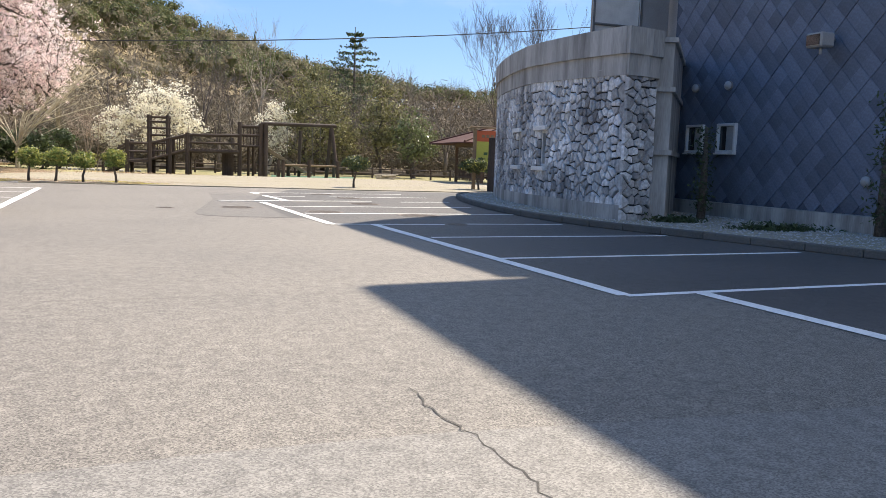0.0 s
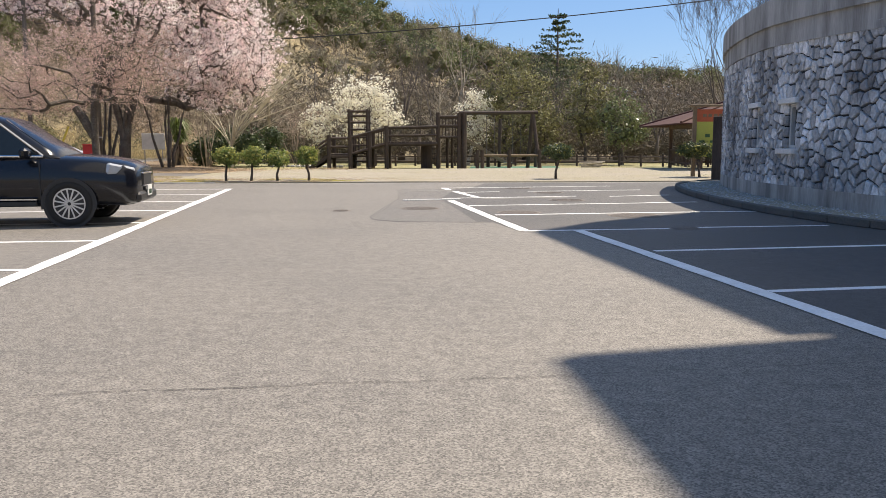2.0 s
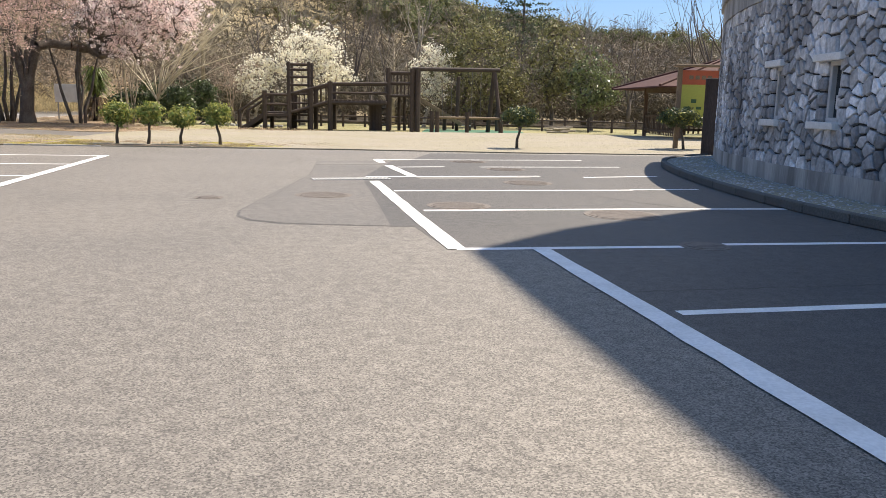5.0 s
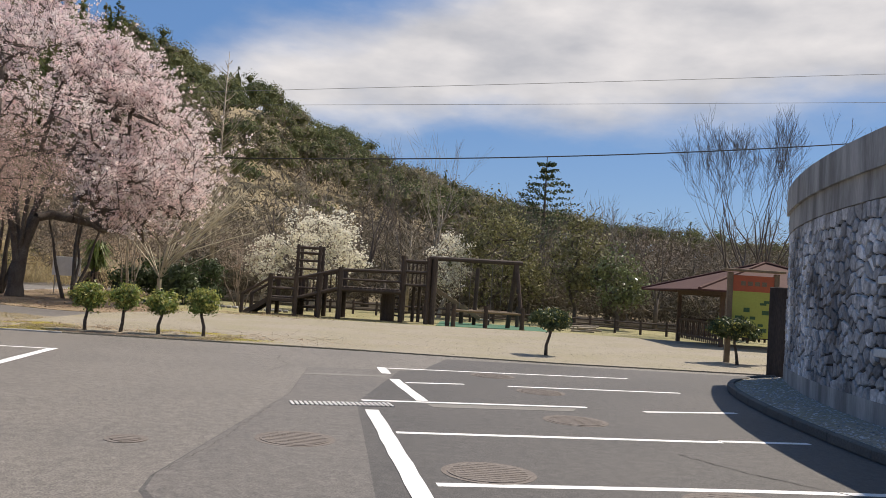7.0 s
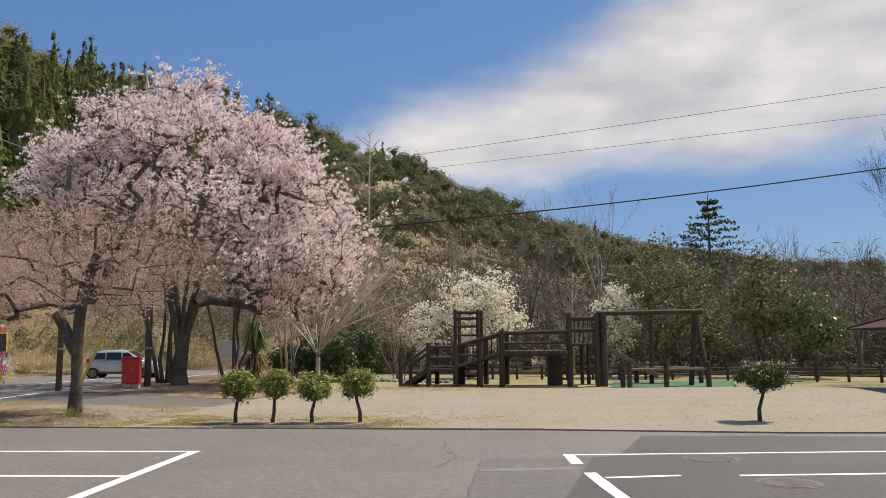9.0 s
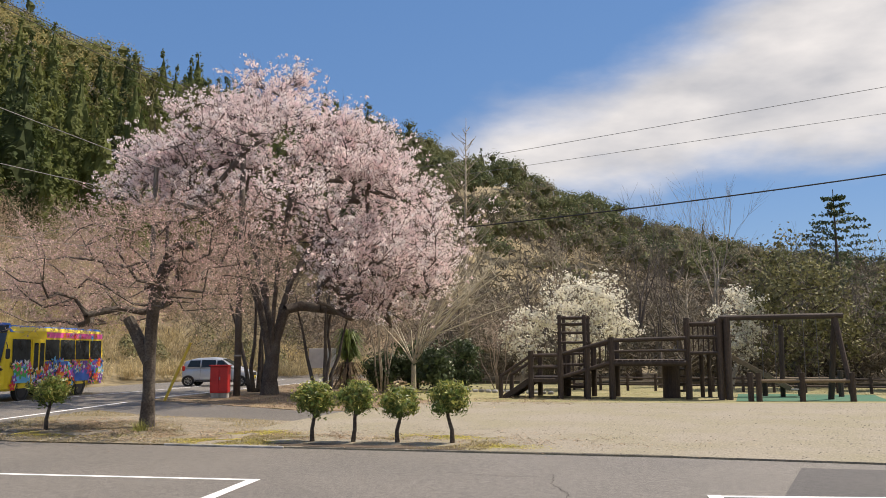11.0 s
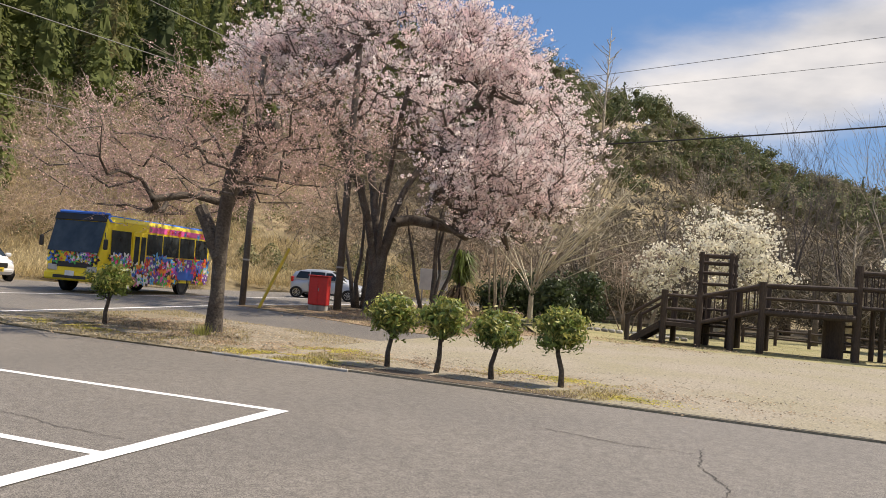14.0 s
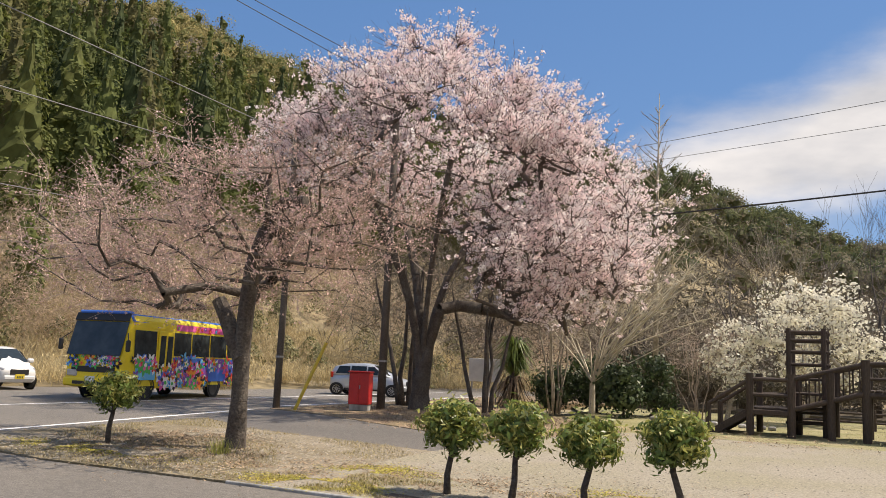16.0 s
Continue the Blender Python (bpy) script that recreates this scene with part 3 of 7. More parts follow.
# concrete pier that joins the stone wall to the building
pier = setting("wall_pier", Shape().prism([(10.08, 18.6), (10.5, 18.5), (12.62, 21.85), (12.5, 22.2), (11.6, 22.0)], 0.0, 3.75), CONCRETE, "stained concrete return wall beside the stone wall", "wall")
for k, z in enumerate((1.45, 2.75, 3.75)):
    setting("trim_ledge", Shape().prism([(10.05, 18.55), (10.5, 18.37), (12.66, 21.8), (12.6, 22.3), (11.6, 22.1)], z, z + 0.1), CONCRETE, "concrete drip ledge round the return wall", "ledge")


def roof_screen():
    """Glazed screen standing behind the parapet."""
    t = thing("window_6", pose(11.75, 24.0, 0, 0, 0, 8), "pale glazed screen above the stone wall's parapet", "window", kind="structure")
    fr = Shape()
    for x, z, sx, sz in ((0, 4.15, 1.6, 0.1), (0, 6.9, 1.6, 0.1), (-0.75, 5.5, 0.09, 2.8), (0.75, 5.5, 0.09, 2.8), (0, 5.0, 1.5, 0.06)):
        fr.box(x, 0, z, sx, 0.1, sz, chamfer=0.01)
    part("window_frame", fr, METAL_GREY, t, "grey metal frame")
    part("pane", Shape().box(0, 0.02, 5.5, 1.45, 0.02, 2.7), FRAME_WHITE, t, "milky white glazing")
    part("base", Shape().box(0, 0.1, 2.05, 1.7, 0.3, 4.1), CONCRETE, t)
    part("side_wall", Shape().box(1.25, 0.15, 3.45, 0.9, 0.3, 6.9), PALE_WALL, t, "pale rendered side wall")


roof_screen()
# ---- stones of the curved wall ----
def clip(poly, nx, ny, c):
    out = []
    for i in range(len(poly)):
        a, b = poly[i], poly[(i + 1) % len(poly)]
        da, db = nx * a[0] + ny * a[1] - c, nx * b[0] + ny * b[1] - c
        if da <= 0:
            out.append(a)
        if da * db < 0:
            k = da / (da - db)
            out.append((a[0] + (b[0] - a[0]) * k, a[1] + (b[1] - a[1]) * k))
    return out


def voronoi(points, box, gap):
    """Cells round points, shrunk by a joint."""
    cells = []
    P = np.array(points)
    for i, (x, y) in enumerate(points):
        poly = [(box[0], box[1]), (box[2], box[1]), (box[2], box[3]), (box[0], box[3])]
        near = np.argsort(((P - P[i]) ** 2).sum(1))[1:15]
        for j in near:
            dx, dy = P[j][0] - x, P[j][1] - y
            d = math.hypot(dx, dy)
            nx, ny = dx / d, dy / d
            poly = clip(poly, nx, ny, nx * (x + dx / 2) + ny * (y + dy / 2) - gap * rng.uniform(0.5, 1.5))
            if len(poly) < 3:
                break
        if len(poly) >= 3:
            cells.append(((x, y), poly))
    return cells


def stone_shape(centre, poly, place, proud):
    """One stone: a rough outline that narrows to an uneven raised face."""
    s = Shape()
    k = len(poly)
    mx = sum(p[0] for p in poly) / k
    my = sum(p[1] for p in poly) / k
    tilt = (rng.uniform(-0.06, 0.06), rng.uniform(-0.06, 0.06))
    for shrink, out in ((1.0, -0.03), (0.96, proud * 0.55), (0.84, proud)):
        for x, y in poly:
            u, v = mx + (x - mx) * shrink, my + (y - my) * shrink
            w = out + (tilt[0] * (u - mx) + tilt[1] * (v - my) + rng.uniform(-0.008, 0.008) if out > 0 else 0)
            s.v.append(tuple(place(u, v, w)))
    s.v.append(tuple(place(mx, my, proud + rng.uniform(-0.004, 0.008))))
    for r in range(2):
        for j in range(k):
            a, b = r * k + j, r * k + (j + 1) % k
            s.f.append((a, b, b + k, a + k))
    for j in range(k):
        s.f.append((2 * k + j, 2 * k + (j + 1) % k, 3 * k))
    return s


def stones():
    pts = []
    z, row = 0.48, 0
    while z < BAND:
        s = 0.1 + 0.2 * (row % 2)
        while s < WLEN:
            p = (s + rng.uniform(-0.08, 0.08), z + rng.uniform(-0.08, 0.08))
            s += rng.uniform(0.15, 0.30)
            if any(a - 0.12 < p[0] < b + 0.12 and WIN_Z[0] - 0.1 < p[1] < WIN_Z[1] + 0.1 for a, b in WINDOWS):
                continue
            pts.append(p)
        z += 0.182
        row += 1
    for a, b in WINDOWS:
        for k in range(4):
            zz = WIN_Z[0] + 0.1 + 0.24 * k
            pts += [(a - 0.16, zz), (b + 0.16, zz)]
    cells = voronoi(pts, (0.0, 0.38, WLEN, BAND), 0.015)
    ghost = []
    made = 0
    rest = Shape()
    for c, poly in cells:
        for a, b in WINDOWS:
            if a < c[0] < b and WIN_Z[0] < c[1] < WIN_Z[1]:
                poly = []
                break
            if WIN_Z[0] - 0.35 < c[1] < WIN_Z[1] + 0.35 and poly:
                if c[0] <= a and WIN_Z[0] - 0.12 < c[1] < WIN_Z[1] + 0.12:
                    poly = clip(poly, 1, 0, a - 0.005)
                elif c[0] >= b and WIN_Z[0] - 0.12 < c[1] < WIN_Z[1] + 0.12:
                    poly = clip(poly, -1, 0, -(b + 0.005))
                elif a - 0.1 < c[0] < b + 0.1:
                    poly = clip(poly, 0, 1, WIN_Z[0] - 0.02) if c[1] < 1.6 else clip(poly, 0, -1, -(WIN_Z[1] + 0.02))
        if len(poly) < 3:
            continue
        st = stone_shape(c, poly, lambda u, v, w: on_wall(u, w, v), rng.uniform(0.022, 0.045))
        if made < 300:
            ob = part("stone", st, STONE, stone_wall)
            made += 1
        else:
            n = len(rest.v)
            rest.v += st.v
            rest.f += [tuple(n + i for i in f) for f in st.f]
    if rest.v:
        ob = part("stone_rest", rest, STONE, stone_wall)
        ob["kind"] = "stuff"


def end_face():
    """Stone-faced end of the curved wall."""
    a, b = on_wall(0.0, 0.0), Vector((10.12, 18.5, 0))
    d = (b - a).normalized()
    nrm = Vector((d.y, -d.x, 0))
    L = (b - a).length
    back = on_wall(0.5, -0.4)
    w = setting("wall_end", Shape().prism([(a.x, a.y), (b.x, b.y), (b.x + 0.3, b.y + 0.6), (back.x, back.y)], 0.0, BAND - NEAR_DIP), MORTAR, "stone-faced end of the curved wall", "stone wall")
    pts = []
    z, row = 0.14, 0
    while z < BAND:
        s = 0.08 + 0.1 * (row % 2)
        while s < L:
            pts.append((s + rng.uniform(-0.05, 0.05), z + rng.uniform(-0.05, 0.05)))
            s += rng.uniform(0.14, 0.26)
        z += 0.17
        row += 1
    for c, poly in voronoi(pts, (-0.03, 0.03, L, BAND - NEAR_DIP), 0.013):
        part("stone", stone_shape(c, poly, lambda u, v, o: a + d * u + nrm * o + Vector((0, 0, v)), rng.uniform(0.03, 0.07)), STONE, w)
    e = [(a.x - 0.06, a.y + 0.05), (a.x - 0.02, a.y - 0.08), (b.x + 0.03, b.y - 0.08), (b.x + 0.35, b.y + 0.6), (back.x, back.y)]
    setting("trim_parapet_end", Shape().prism(e, BAND - NEAR_DIP, 3.615 - NEAR_DIP), CONCRETE, "stained concrete band at the wall's end", "parapet")
    e2 = [(a.x - 0.12, a.y + 0.06), (a.x - 0.05, a.y - 0.15), (b.x + 0.06, b.y - 0.15), (b.x + 0.4, b.y + 0.6), (back.x, back.y)]
    setting("trim_coping_end", Shape().prism(e2, 3.62 - NEAR_DIP, TOP - NEAR_DIP - 0.003), CONCRETE, "stained concrete coping at the wall's end", "parapet")


def wall_window(name, a, b):
    mid = (a + b) / 2
    p = on_wall(mid, -0.2, (WIN_Z[0] + WIN_Z[1]) / 2)
    q = on_wall(mid, 0.0, p.z)
    yaw = math.degrees(math.atan2(q.y - p.y, q.x - p.x)) + 90
    t = thing(name, pose(p.x, p.y, p.z, 0, 0, yaw), "narrow window set deep in the stone wall between pale lintel and sill", "window", kind="structure")
    w, h = b - a, WIN_Z[1] - WIN_Z[0]
    fr = Shape()
    left, right = -w / 2 + 0.2, w / 2
    for x, zz, sx, sz in (((left + right) / 2, h / 2 - 0.035, right - left, 0.07), ((left + right) / 2, -h / 2 + 0.035, right - left, 0.07), (left + 0.035, 0, 0.07, h - 0.14), (right - 0.035, 0, 0.07, h - 0.14)):
        fr.box(x, -0.12, zz, sx, 0.09, sz, chamfer=0.006)
    part("window_frame", fr, FRAME_GREY, t, "pale grey aluminium frame")
    part("pane", Shape().box((left + right) / 2, -0.08, 0, right - left - 0.12, 0.01, h - 0.12), GLASS_DARK, t)
    part("lintel", Shape().box(0, -0.16, h / 2 + 0.05, w + 0.2, 0.28, 0.11, chamfer=0.012), LINTEL, t, "pale concrete lintel")
    part("window_sill", Shape().box(0, -0.17, -h / 2 - 0.05, w + 0.2, 0.30, 0.11, chamfer=0.012), LINTEL, t, "pale concrete sill")
    for k in range(4):
        part("reveal_stone", Shape().box(-w / 2 + 0.08 + rng.uniform(-0.012, 0.012), -0.12, -h / 2 + (k + 0.5) * h / 4, 0.22, 0.2, h / 4 - 0.02, rng.uniform(-3, 3), chamfer=0.035), STONE, t)
    part("room_back", Shape().box(0, 0.2, 0, w, 0.02, h), SLATE_FLAT, t)
    part("notice", Shape().box(left + 0.16, -0.088, -0.15, 0.1, 0.003, 0.2), FRAME_WHITE, t, "white paper notice behind the glass")


for k, (a, b) in enumerate(WINDOWS):
    wall_window("window_%d" % (4 + k), a, b)
end_face()
setting("door_1", Shape().box(10.66, 31.28, 1.03, 0.38, 0.09, 2.06, -35, chamfer=0.015), WOOD_DARK, "dark metal gate leaf at the end of the stone wall", "gate")

# ---- gravel bed with its kerb ----
KERB = [(12.3, 8.5), (11.5, 10.6), (10.55, 12.8), (9.5, 15.3), (8.45, 17.6), (7.95, 20.2), (7.9, 23.2), (8.2, 26.4), (8.75, 28.8), (9.7, 30.4), (10.6, 31.2)]


def spline(pts, n=6):
    out = []
    for i in range(len(pts) - 1):
        p0, p1, p2, p3 = pts[max(i - 1, 0)], pts[i], pts[i + 1], pts[min(i + 2, len(pts) - 1)]
        for k in range(n):
            t = k / n
            out.append(tuple(0.5 * (2 * b + (c - a) * t + (2 * a - 5 * b + 4 * c - d) * t * t + (3 * b - a - 3 * c + d) * t ** 3) for a, b, c, d in zip(p0, p1, p2, p3)))
    out.append(pts[-1])
    return out


KC = spline(KERB)
bed_outline = [(14.0, 8.6)] + [(12.5, 22.0)] + [tuple(on_wall(0.3, -0.1).xy)] + [tuple(on_wall(WLEN * k / 12, -0.1).xy) for k in range(1, 13)]
bed_outline = [(p[0], p[1]) for p in KC] + list(reversed(bed_outline))
slab("ground_bed", bed_outline, 0.10, GRAVEL, "bed of pale crushed stone at the foot of the wall", "gravel bed")


def kerb():
    host = thing("kerb", pose(0, 0, 0), "row of low dark concrete kerb stones round the gravel bed", "kerb", kind="structure")
    for a, b in zip(KC[::2], KC[2::2]):
        a, b = Vector((*a, 0)), Vector((*b, 0))
        m = (a + b) / 2
        yaw = math.degrees(math.atan2((b - a).y, (b - a).x))
        part("kerb_stone", Shape().box(m.x, m.y, 0.065, (b - a).length - 0.012, 0.12, 0.13, yaw, chamfer=0.015), KERB_MAT, host)


KERB_MAT = material("dark_kerb", (0.12, 0.115, 0.105), 0.9, vary=0.25, scale=3, fine=40, bump=0.4, island=0.15)
kerb()
PEBBLE = material("pale_pebbles", (0.42, 0.41, 0.40), 0.9, vary=0.2, scale=8, fine=40, bump=0.2, second=(0.24, 0.24, 0.24), amount=0.7, island=0.45)


def in_poly(x, y, poly):
    c = False
    for (x0, y0), (x1, y1) in zip(poly, poly[1:] + poly[:1]):
        if (y0 > y) != (y1 > y) and x < (x1 - x0) * (y - y0) / (y1 - y0) + x0:
            c = not c
    return c


def pebbles(name, poly, count, size, z, mat, label, category, seed=3):
    r = random.Random(seed)
    xs, ys = [p[0] for p in poly], [p[1] for p in poly]
    s = Shape()
    made = 0
    while made < count:
        x, y = r.uniform(min(xs), max(xs)), r.uniform(min(ys), max(ys))
        if not in_poly(x, y, poly):
            continue
        q = r.uniform(size * 0.5, size * 1.3)
        n = len(s.v)
        a = r.uniform(0, 6.28)
        for j in range(4):
            b = a + j * math.pi / 2 + r.uniform(-0.3, 0.3)
            k = q * r.uniform(0.7, 1.2)
            s.v.append((x + k * math.cos(b), y + k * math.sin(b), z))
        s.v.append((x + q * r.uniform(-0.3, 0.3), y + q * r.uniform(-0.3, 0.3), z + q * r.uniform(0.25, 0.55)))
        s.f += [(n, n + 1, n + 4), (n + 1, n + 2, n + 4), (n + 2, n + 3, n + 4), (n + 3, n, n + 4)]
        made += 1
    ob = new(name, s.mesh(name, mat))
    return tagged(ob, label, category, kind="stuff")


pebbles("gravel", bed_outline, 9000, 0.032, 0.097, PEBBLE, "loose pale crushed stones in the bed", "gravel")
PLAZA_STONE = material("yard_stones", (0.34, 0.305, 0.25), 0.95, vary=0.2, scale=5, fine=30, bump=0.1, second=(0.28, 0.25, 0.2), amount=0.7, island=0.35)
pebbles("yard_gravel", PLAZA, 16000, 0.026, 0.028, PLAZA_STONE, "loose pebbles scattered over the gravel yard", "gravel", 5)
pebbles("verge_gravel", [(-14.2, 31.6), (-10.7, 31.3), (-7.0, 31.6), (-2, 32), (-2, 36), (-7.5, 36.4), (-12.4, 37.2)], 13000, 0.030, 0.022, PLAZA_STONE, "loose stones among the dry verge grass", "gravel", 6)
# ---- covers, grating and cracks of the lot ----
IRON = material("rusty_cast_iron", (0.20, 0.175, 0.155), 0.85, 0.0, vary=0.3, scale=6, fine=50, bump=0.6, second=(0.16, 0.135, 0.115), amount=0.7)
DARK_GAP = material("dark_crack", (0.08, 0.075, 0.068), 0.95, vary=0.3, bump=0.0)
CEMENT = material("cement_patch", (0.24, 0.23, 0.21), 0.9, vary=0.2, scale=1.5, fine=50, bump=0.4)


def manhole(x, y, r):
    t = thing("manhole_cover", pose(x, y, 0), "round rusty cast-iron manhole cover sunk in asphalt", "manhole cover", group="manhole covers in the lot")
    part("rim", Shape().disc(0, 0, -0.01, 0.005, r + 0.05, 28), IRON, t)
    part("lid", Shape().disc(0, 0, -0.01, 0.010, r, 28), IRON, t)
    ribs = Shape()
    k = int(r / 0.07)
    for j in range(-k, k + 1):
        half = math.sqrt(max(r * r * 0.85 - (j * 0.07) ** 2, 0.0004))
        ribs.box(0, j * 0.07, 0.011, 2 * half, 0.028, 0.003)
    part("tread", ribs, IRON, t)


for x, y, r in ((1.75, 21.35, 0.34), (3.56, 20.4, 0.36), (5.5, 19.75, 0.42), (4.88, 23.62, 0.36), (4.2, 28.4, 0.36), (4.82, 26.4, 0.34), (5.74, 17.62, 0.19), (0.3, 20.86, 0.14)):
    manhole(x, y, r)


def grating(x, y, w, d, yaw, n):
    t = thing("drain_grating", pose(x, y, 0, 0, 0, yaw), "galvanised steel drain grating across the asphalt", "drain grating")
    part("channel", Shape().box(0, 0, -0.002, w, d, 0.012), DARK_GAP, t)
    for k in range(n):
        part("bar", Shape().box(-w / 2 + (k + 0.5) * w / n, 0, 0.008, w / n * 0.5, d * 0.94, 0.012), GRATE, t)


GRATE = material("galvanised_steel", (0.72, 0.71, 0.68), 0.6, 0.0, vary=0.15, bump=0.1)
grating(1.94, 23.78, 1.32, 0.3, 17, 22)
grating(0.9, 32.15, 2.2, 0.22, 8, 30)
# real newer surface, its colour also carries part of the shade
slab("pavement_bays", [(0.95, 19.6), (1.02, 19.15), (1.2, 18.85), (1.6, 18.62), (3.0, 18.55), (3.3, 17.25), (4.13, 17.3), (5.3, 9.76), (6.14, 9.9), (7.3, 2.0), (29, 2.0), (29, 32.5), (10.5, 31.9), (6, 31.5), (3.4, 31.3), (2.9, 28.6), (2.5, 28.3), (0.9, 27.9), (1.15, 24.5)], 0.0015, ASPHALT_DARK, "darker newer asphalt under the parking bays, deepened further for shade", "asphalt patch")
slab("pavement_patch", [(0.97, 19.65), (1.05, 19.2), (1.24, 18.9), (1.65, 18.68), (2.75, 18.6), (2.4, 21.6), (2.1, 24.0), (2.5, 28.3), (0.9, 27.9), (1.15, 24.5)], 0.003, ASPHALT_NEW, "darker resurfaced strip of asphalt", "asphalt patch")
slab("pavement_cement", [(3.0, 24.28), (5.1, 24.75), (5.0, 24.45), (3.1, 24.0)], 0.0045, CEMENT, "pale cement repair strip in the asphalt", "asphalt patch")
slab("pavement_cement_far", [(1.0, 26.75), (2.3, 27.1), (2.35, 27.35), (1.0, 27.0)], 0.0055, CEMENT, "pale cement repair strip in the asphalt", "asphalt patch")
OLD_ASPHALT = asphalt("bleached_asphalt", (0.225, 0.213, 0.195), (0.18, 0.17, 0.156), 0.45)
slab("pavement_old", [(-30, 5.6), (0.9, 6.05), (1.75, 6.2), (2.6, 6.3), (5.1, 6.4), (30, 7.2), (30, -20), (-30, -20)], 0.0035, OLD_ASPHALT, "older bleached asphalt with a wavy seam", "asphalt patch")


def crack(pts, width, seed):
    r = random.Random(seed)
    line_pts = []
    for a, b in zip(pts, pts[1:]):
        k = max(3, int(math.hypot(b[0] - a[0], b[1] - a[1]) / 0.06))
        for j in range(k):
            u = j / k
            line_pts.append((a[0] + (b[0] - a[0]) * u + r.uniform(-0.02, 0.02), a[1] + (b[1] - a[1]) * u + r.uniform(-0.02, 0.02)))
    s = Shape()
    for i, (x, y) in enumerate(line_pts):
        p = line_pts[max(i - 1, 0)]
        q = line_pts[min(i + 1, len(line_pts) - 1)]
        d = math.hypot(q[0] - p[0], q[1] - p[1]) + 1e-6
        w = width * r.uniform(0.25, 1.0) / 2
        nx, ny = -(q[1] - p[1]) / d * w, (q[0] - p[0]) / d * w
        s.v += [(x + nx, y + ny, 0.0052), (x - nx, y - ny, 0.0052)]
    for i in range(len(line_pts) - 1):
        s.f.append((2 * i, 2 * i + 1, 2 * i + 3, 2 * i + 2))
    setting("trim_crack", s, DARK_GAP, "thin dark crack running through the asphalt", "crack")


crack([(2.72, 7.0), (2.74, 6.6), (2.86, 6.2), (2.9, 5.9), (2.93, 5.5), (3.0, 4.6)], 0.013, 1)
crack([(-3, 9.0), (0.5, 9.7), (2.9, 10.0), (5.2, 10.35), (8, 10.9)], 0.008, 2)
crack([(1.2, 18.87), (1.6, 18.62), (2.75, 18.6), (3.2, 18.6), (4.6, 18.9)], 0.007, 3)
crack([(0.97, 19.6), (1.1, 21), (1.15, 24.4), (0.9, 27.9)], 0.007, 4)
crack([(5.6, 21.8), (6.1, 21.0), (6.9, 20.2), (7.4, 19.0)], 0.02, 5)
crack([(0.05, 29.8), (0.16, 28.9), (0.5, 28.2), (0.4, 27.0)], 0.018, 6)
crack([(-1.6, 29.6), (-0.6, 29.4), (0.1, 29.5)], 0.02, 7)
crack([(4.2, 15.6), (6.0, 15.9), (8.5, 16.4)], 0.014, 8)
setting("trim_edging", Shape().box(-1.6, 31.86, 0.008, 6.4, 0.05, 0.05, 3.4, chamfer=0.008), DARK_GAP, "low dark edging strip between asphalt and gravel", "edging")
setting("trim_edging_pale", Shape().box(-6.3, 31.5, 0.012, 2.4, 0.045, 0.05, 3.0, chamfer=0.01), CONCRETE, "low concrete edging strip of the verge", "edging")

r_wear = random.Random(404)
for k in range(9):
    x, y = r_wear.uniform(-7, 2.5), r_wear.uniform(25.5, 31)
    a = r_wear.uniform(-0.35, 0.35) + (1.57 if k % 4 == 0 else 0)
    pts = [(x, y)]
    for j in range(r_wear.randint(3, 6)):
        x, y, a = x + math.cos(a) * 0.4, y + math.sin(a) * 0.4, a + r_wear.uniform(-0.5, 0.5)
        pts.append((x, y))
    crack(pts, r_wear.uniform(0.007, 0.013), 40 + k)
# ---- trees ----
def grow(base, targets, seed, trunk=(), stems=(), step=0.7, droop=0.0, tip=0.012, power=0.42, wander=0.12, hang=0.8):
    """A branch skeleton that reaches every target. Returns node places, parents and radii."""
    r = random.Random(seed)
    nodes = [Vector(base)] + [Vector(p) for p in trunk]
    parent = [-1] + list(range(len(trunk)))
    fork = len(nodes) - 1
    for path in stems:
        for k, p in enumerate(path):
            parent.append(len(nodes) - 1 if k else fork)
            nodes.append(Vector(p))
    cap = 9000
    P = np.zeros((cap, 3))
    for i, p in enumerate(nodes):
        P[i] = p
    n = len(nodes)
    start = np.array(nodes[-1])
    order = sorted(targets, key=lambda q: (Vector(q) - nodes[fork]).length)
    leaf_nodes = []
    for q in order:
        q = np.array(q)
        first = max(fork, 0)
        d = np.linalg.norm(P[first:n] - q, axis=1) + hang * np.maximum(0, P[first:n, 2] - q[2])
        i = int(np.argmin(d)) + first
        a = Vector(P[i])
        L = (Vector(q) - a).length
        k = max(1, min(6, int(L / step + 0.5)))
        prev = i
        for j in range(1, k + 1):
            if n >= cap:
                break
            u = j / k
            p = a.lerp(Vector(q), u) + Vector((r.gauss(0, wander), r.gauss(0, wander), r.gauss(0, wander * 0.7))) * (L * 0.35 if u < 1 else 0)
            p.z += math.sin(u * math.pi) * droop * L
            P[n] = p
            nodes.append(p)
            parent.append(prev)
            prev = n
            n += 1
        leaf_nodes.append(prev)
    weight = [0.0] * n
    for i in leaf_nodes:
        weight[i] += 1
    for i in range(n - 1, 0, -1):
        weight[parent[i]] += weight[i]
    radius = [tip * max(w, 1) ** power for w in weight]
    return nodes, parent, radius, leaf_nodes


def wood(nodes, parent, radius, flare=1.35):
    s = Shape()
    for i in range(1, len(nodes)):
        p = parent[i]
        r0, r1 = min(radius[p], radius[i] * 1.5), radius[i]
        if p == 0:
            r0 = radius[i] * flare
        sides = 8 if r1 > 0.09 else (5 if r1 > 0.03 else 3)
        s.tube([nodes[p], nodes[i]], [r0, r1], sides, caps=False)
    return s


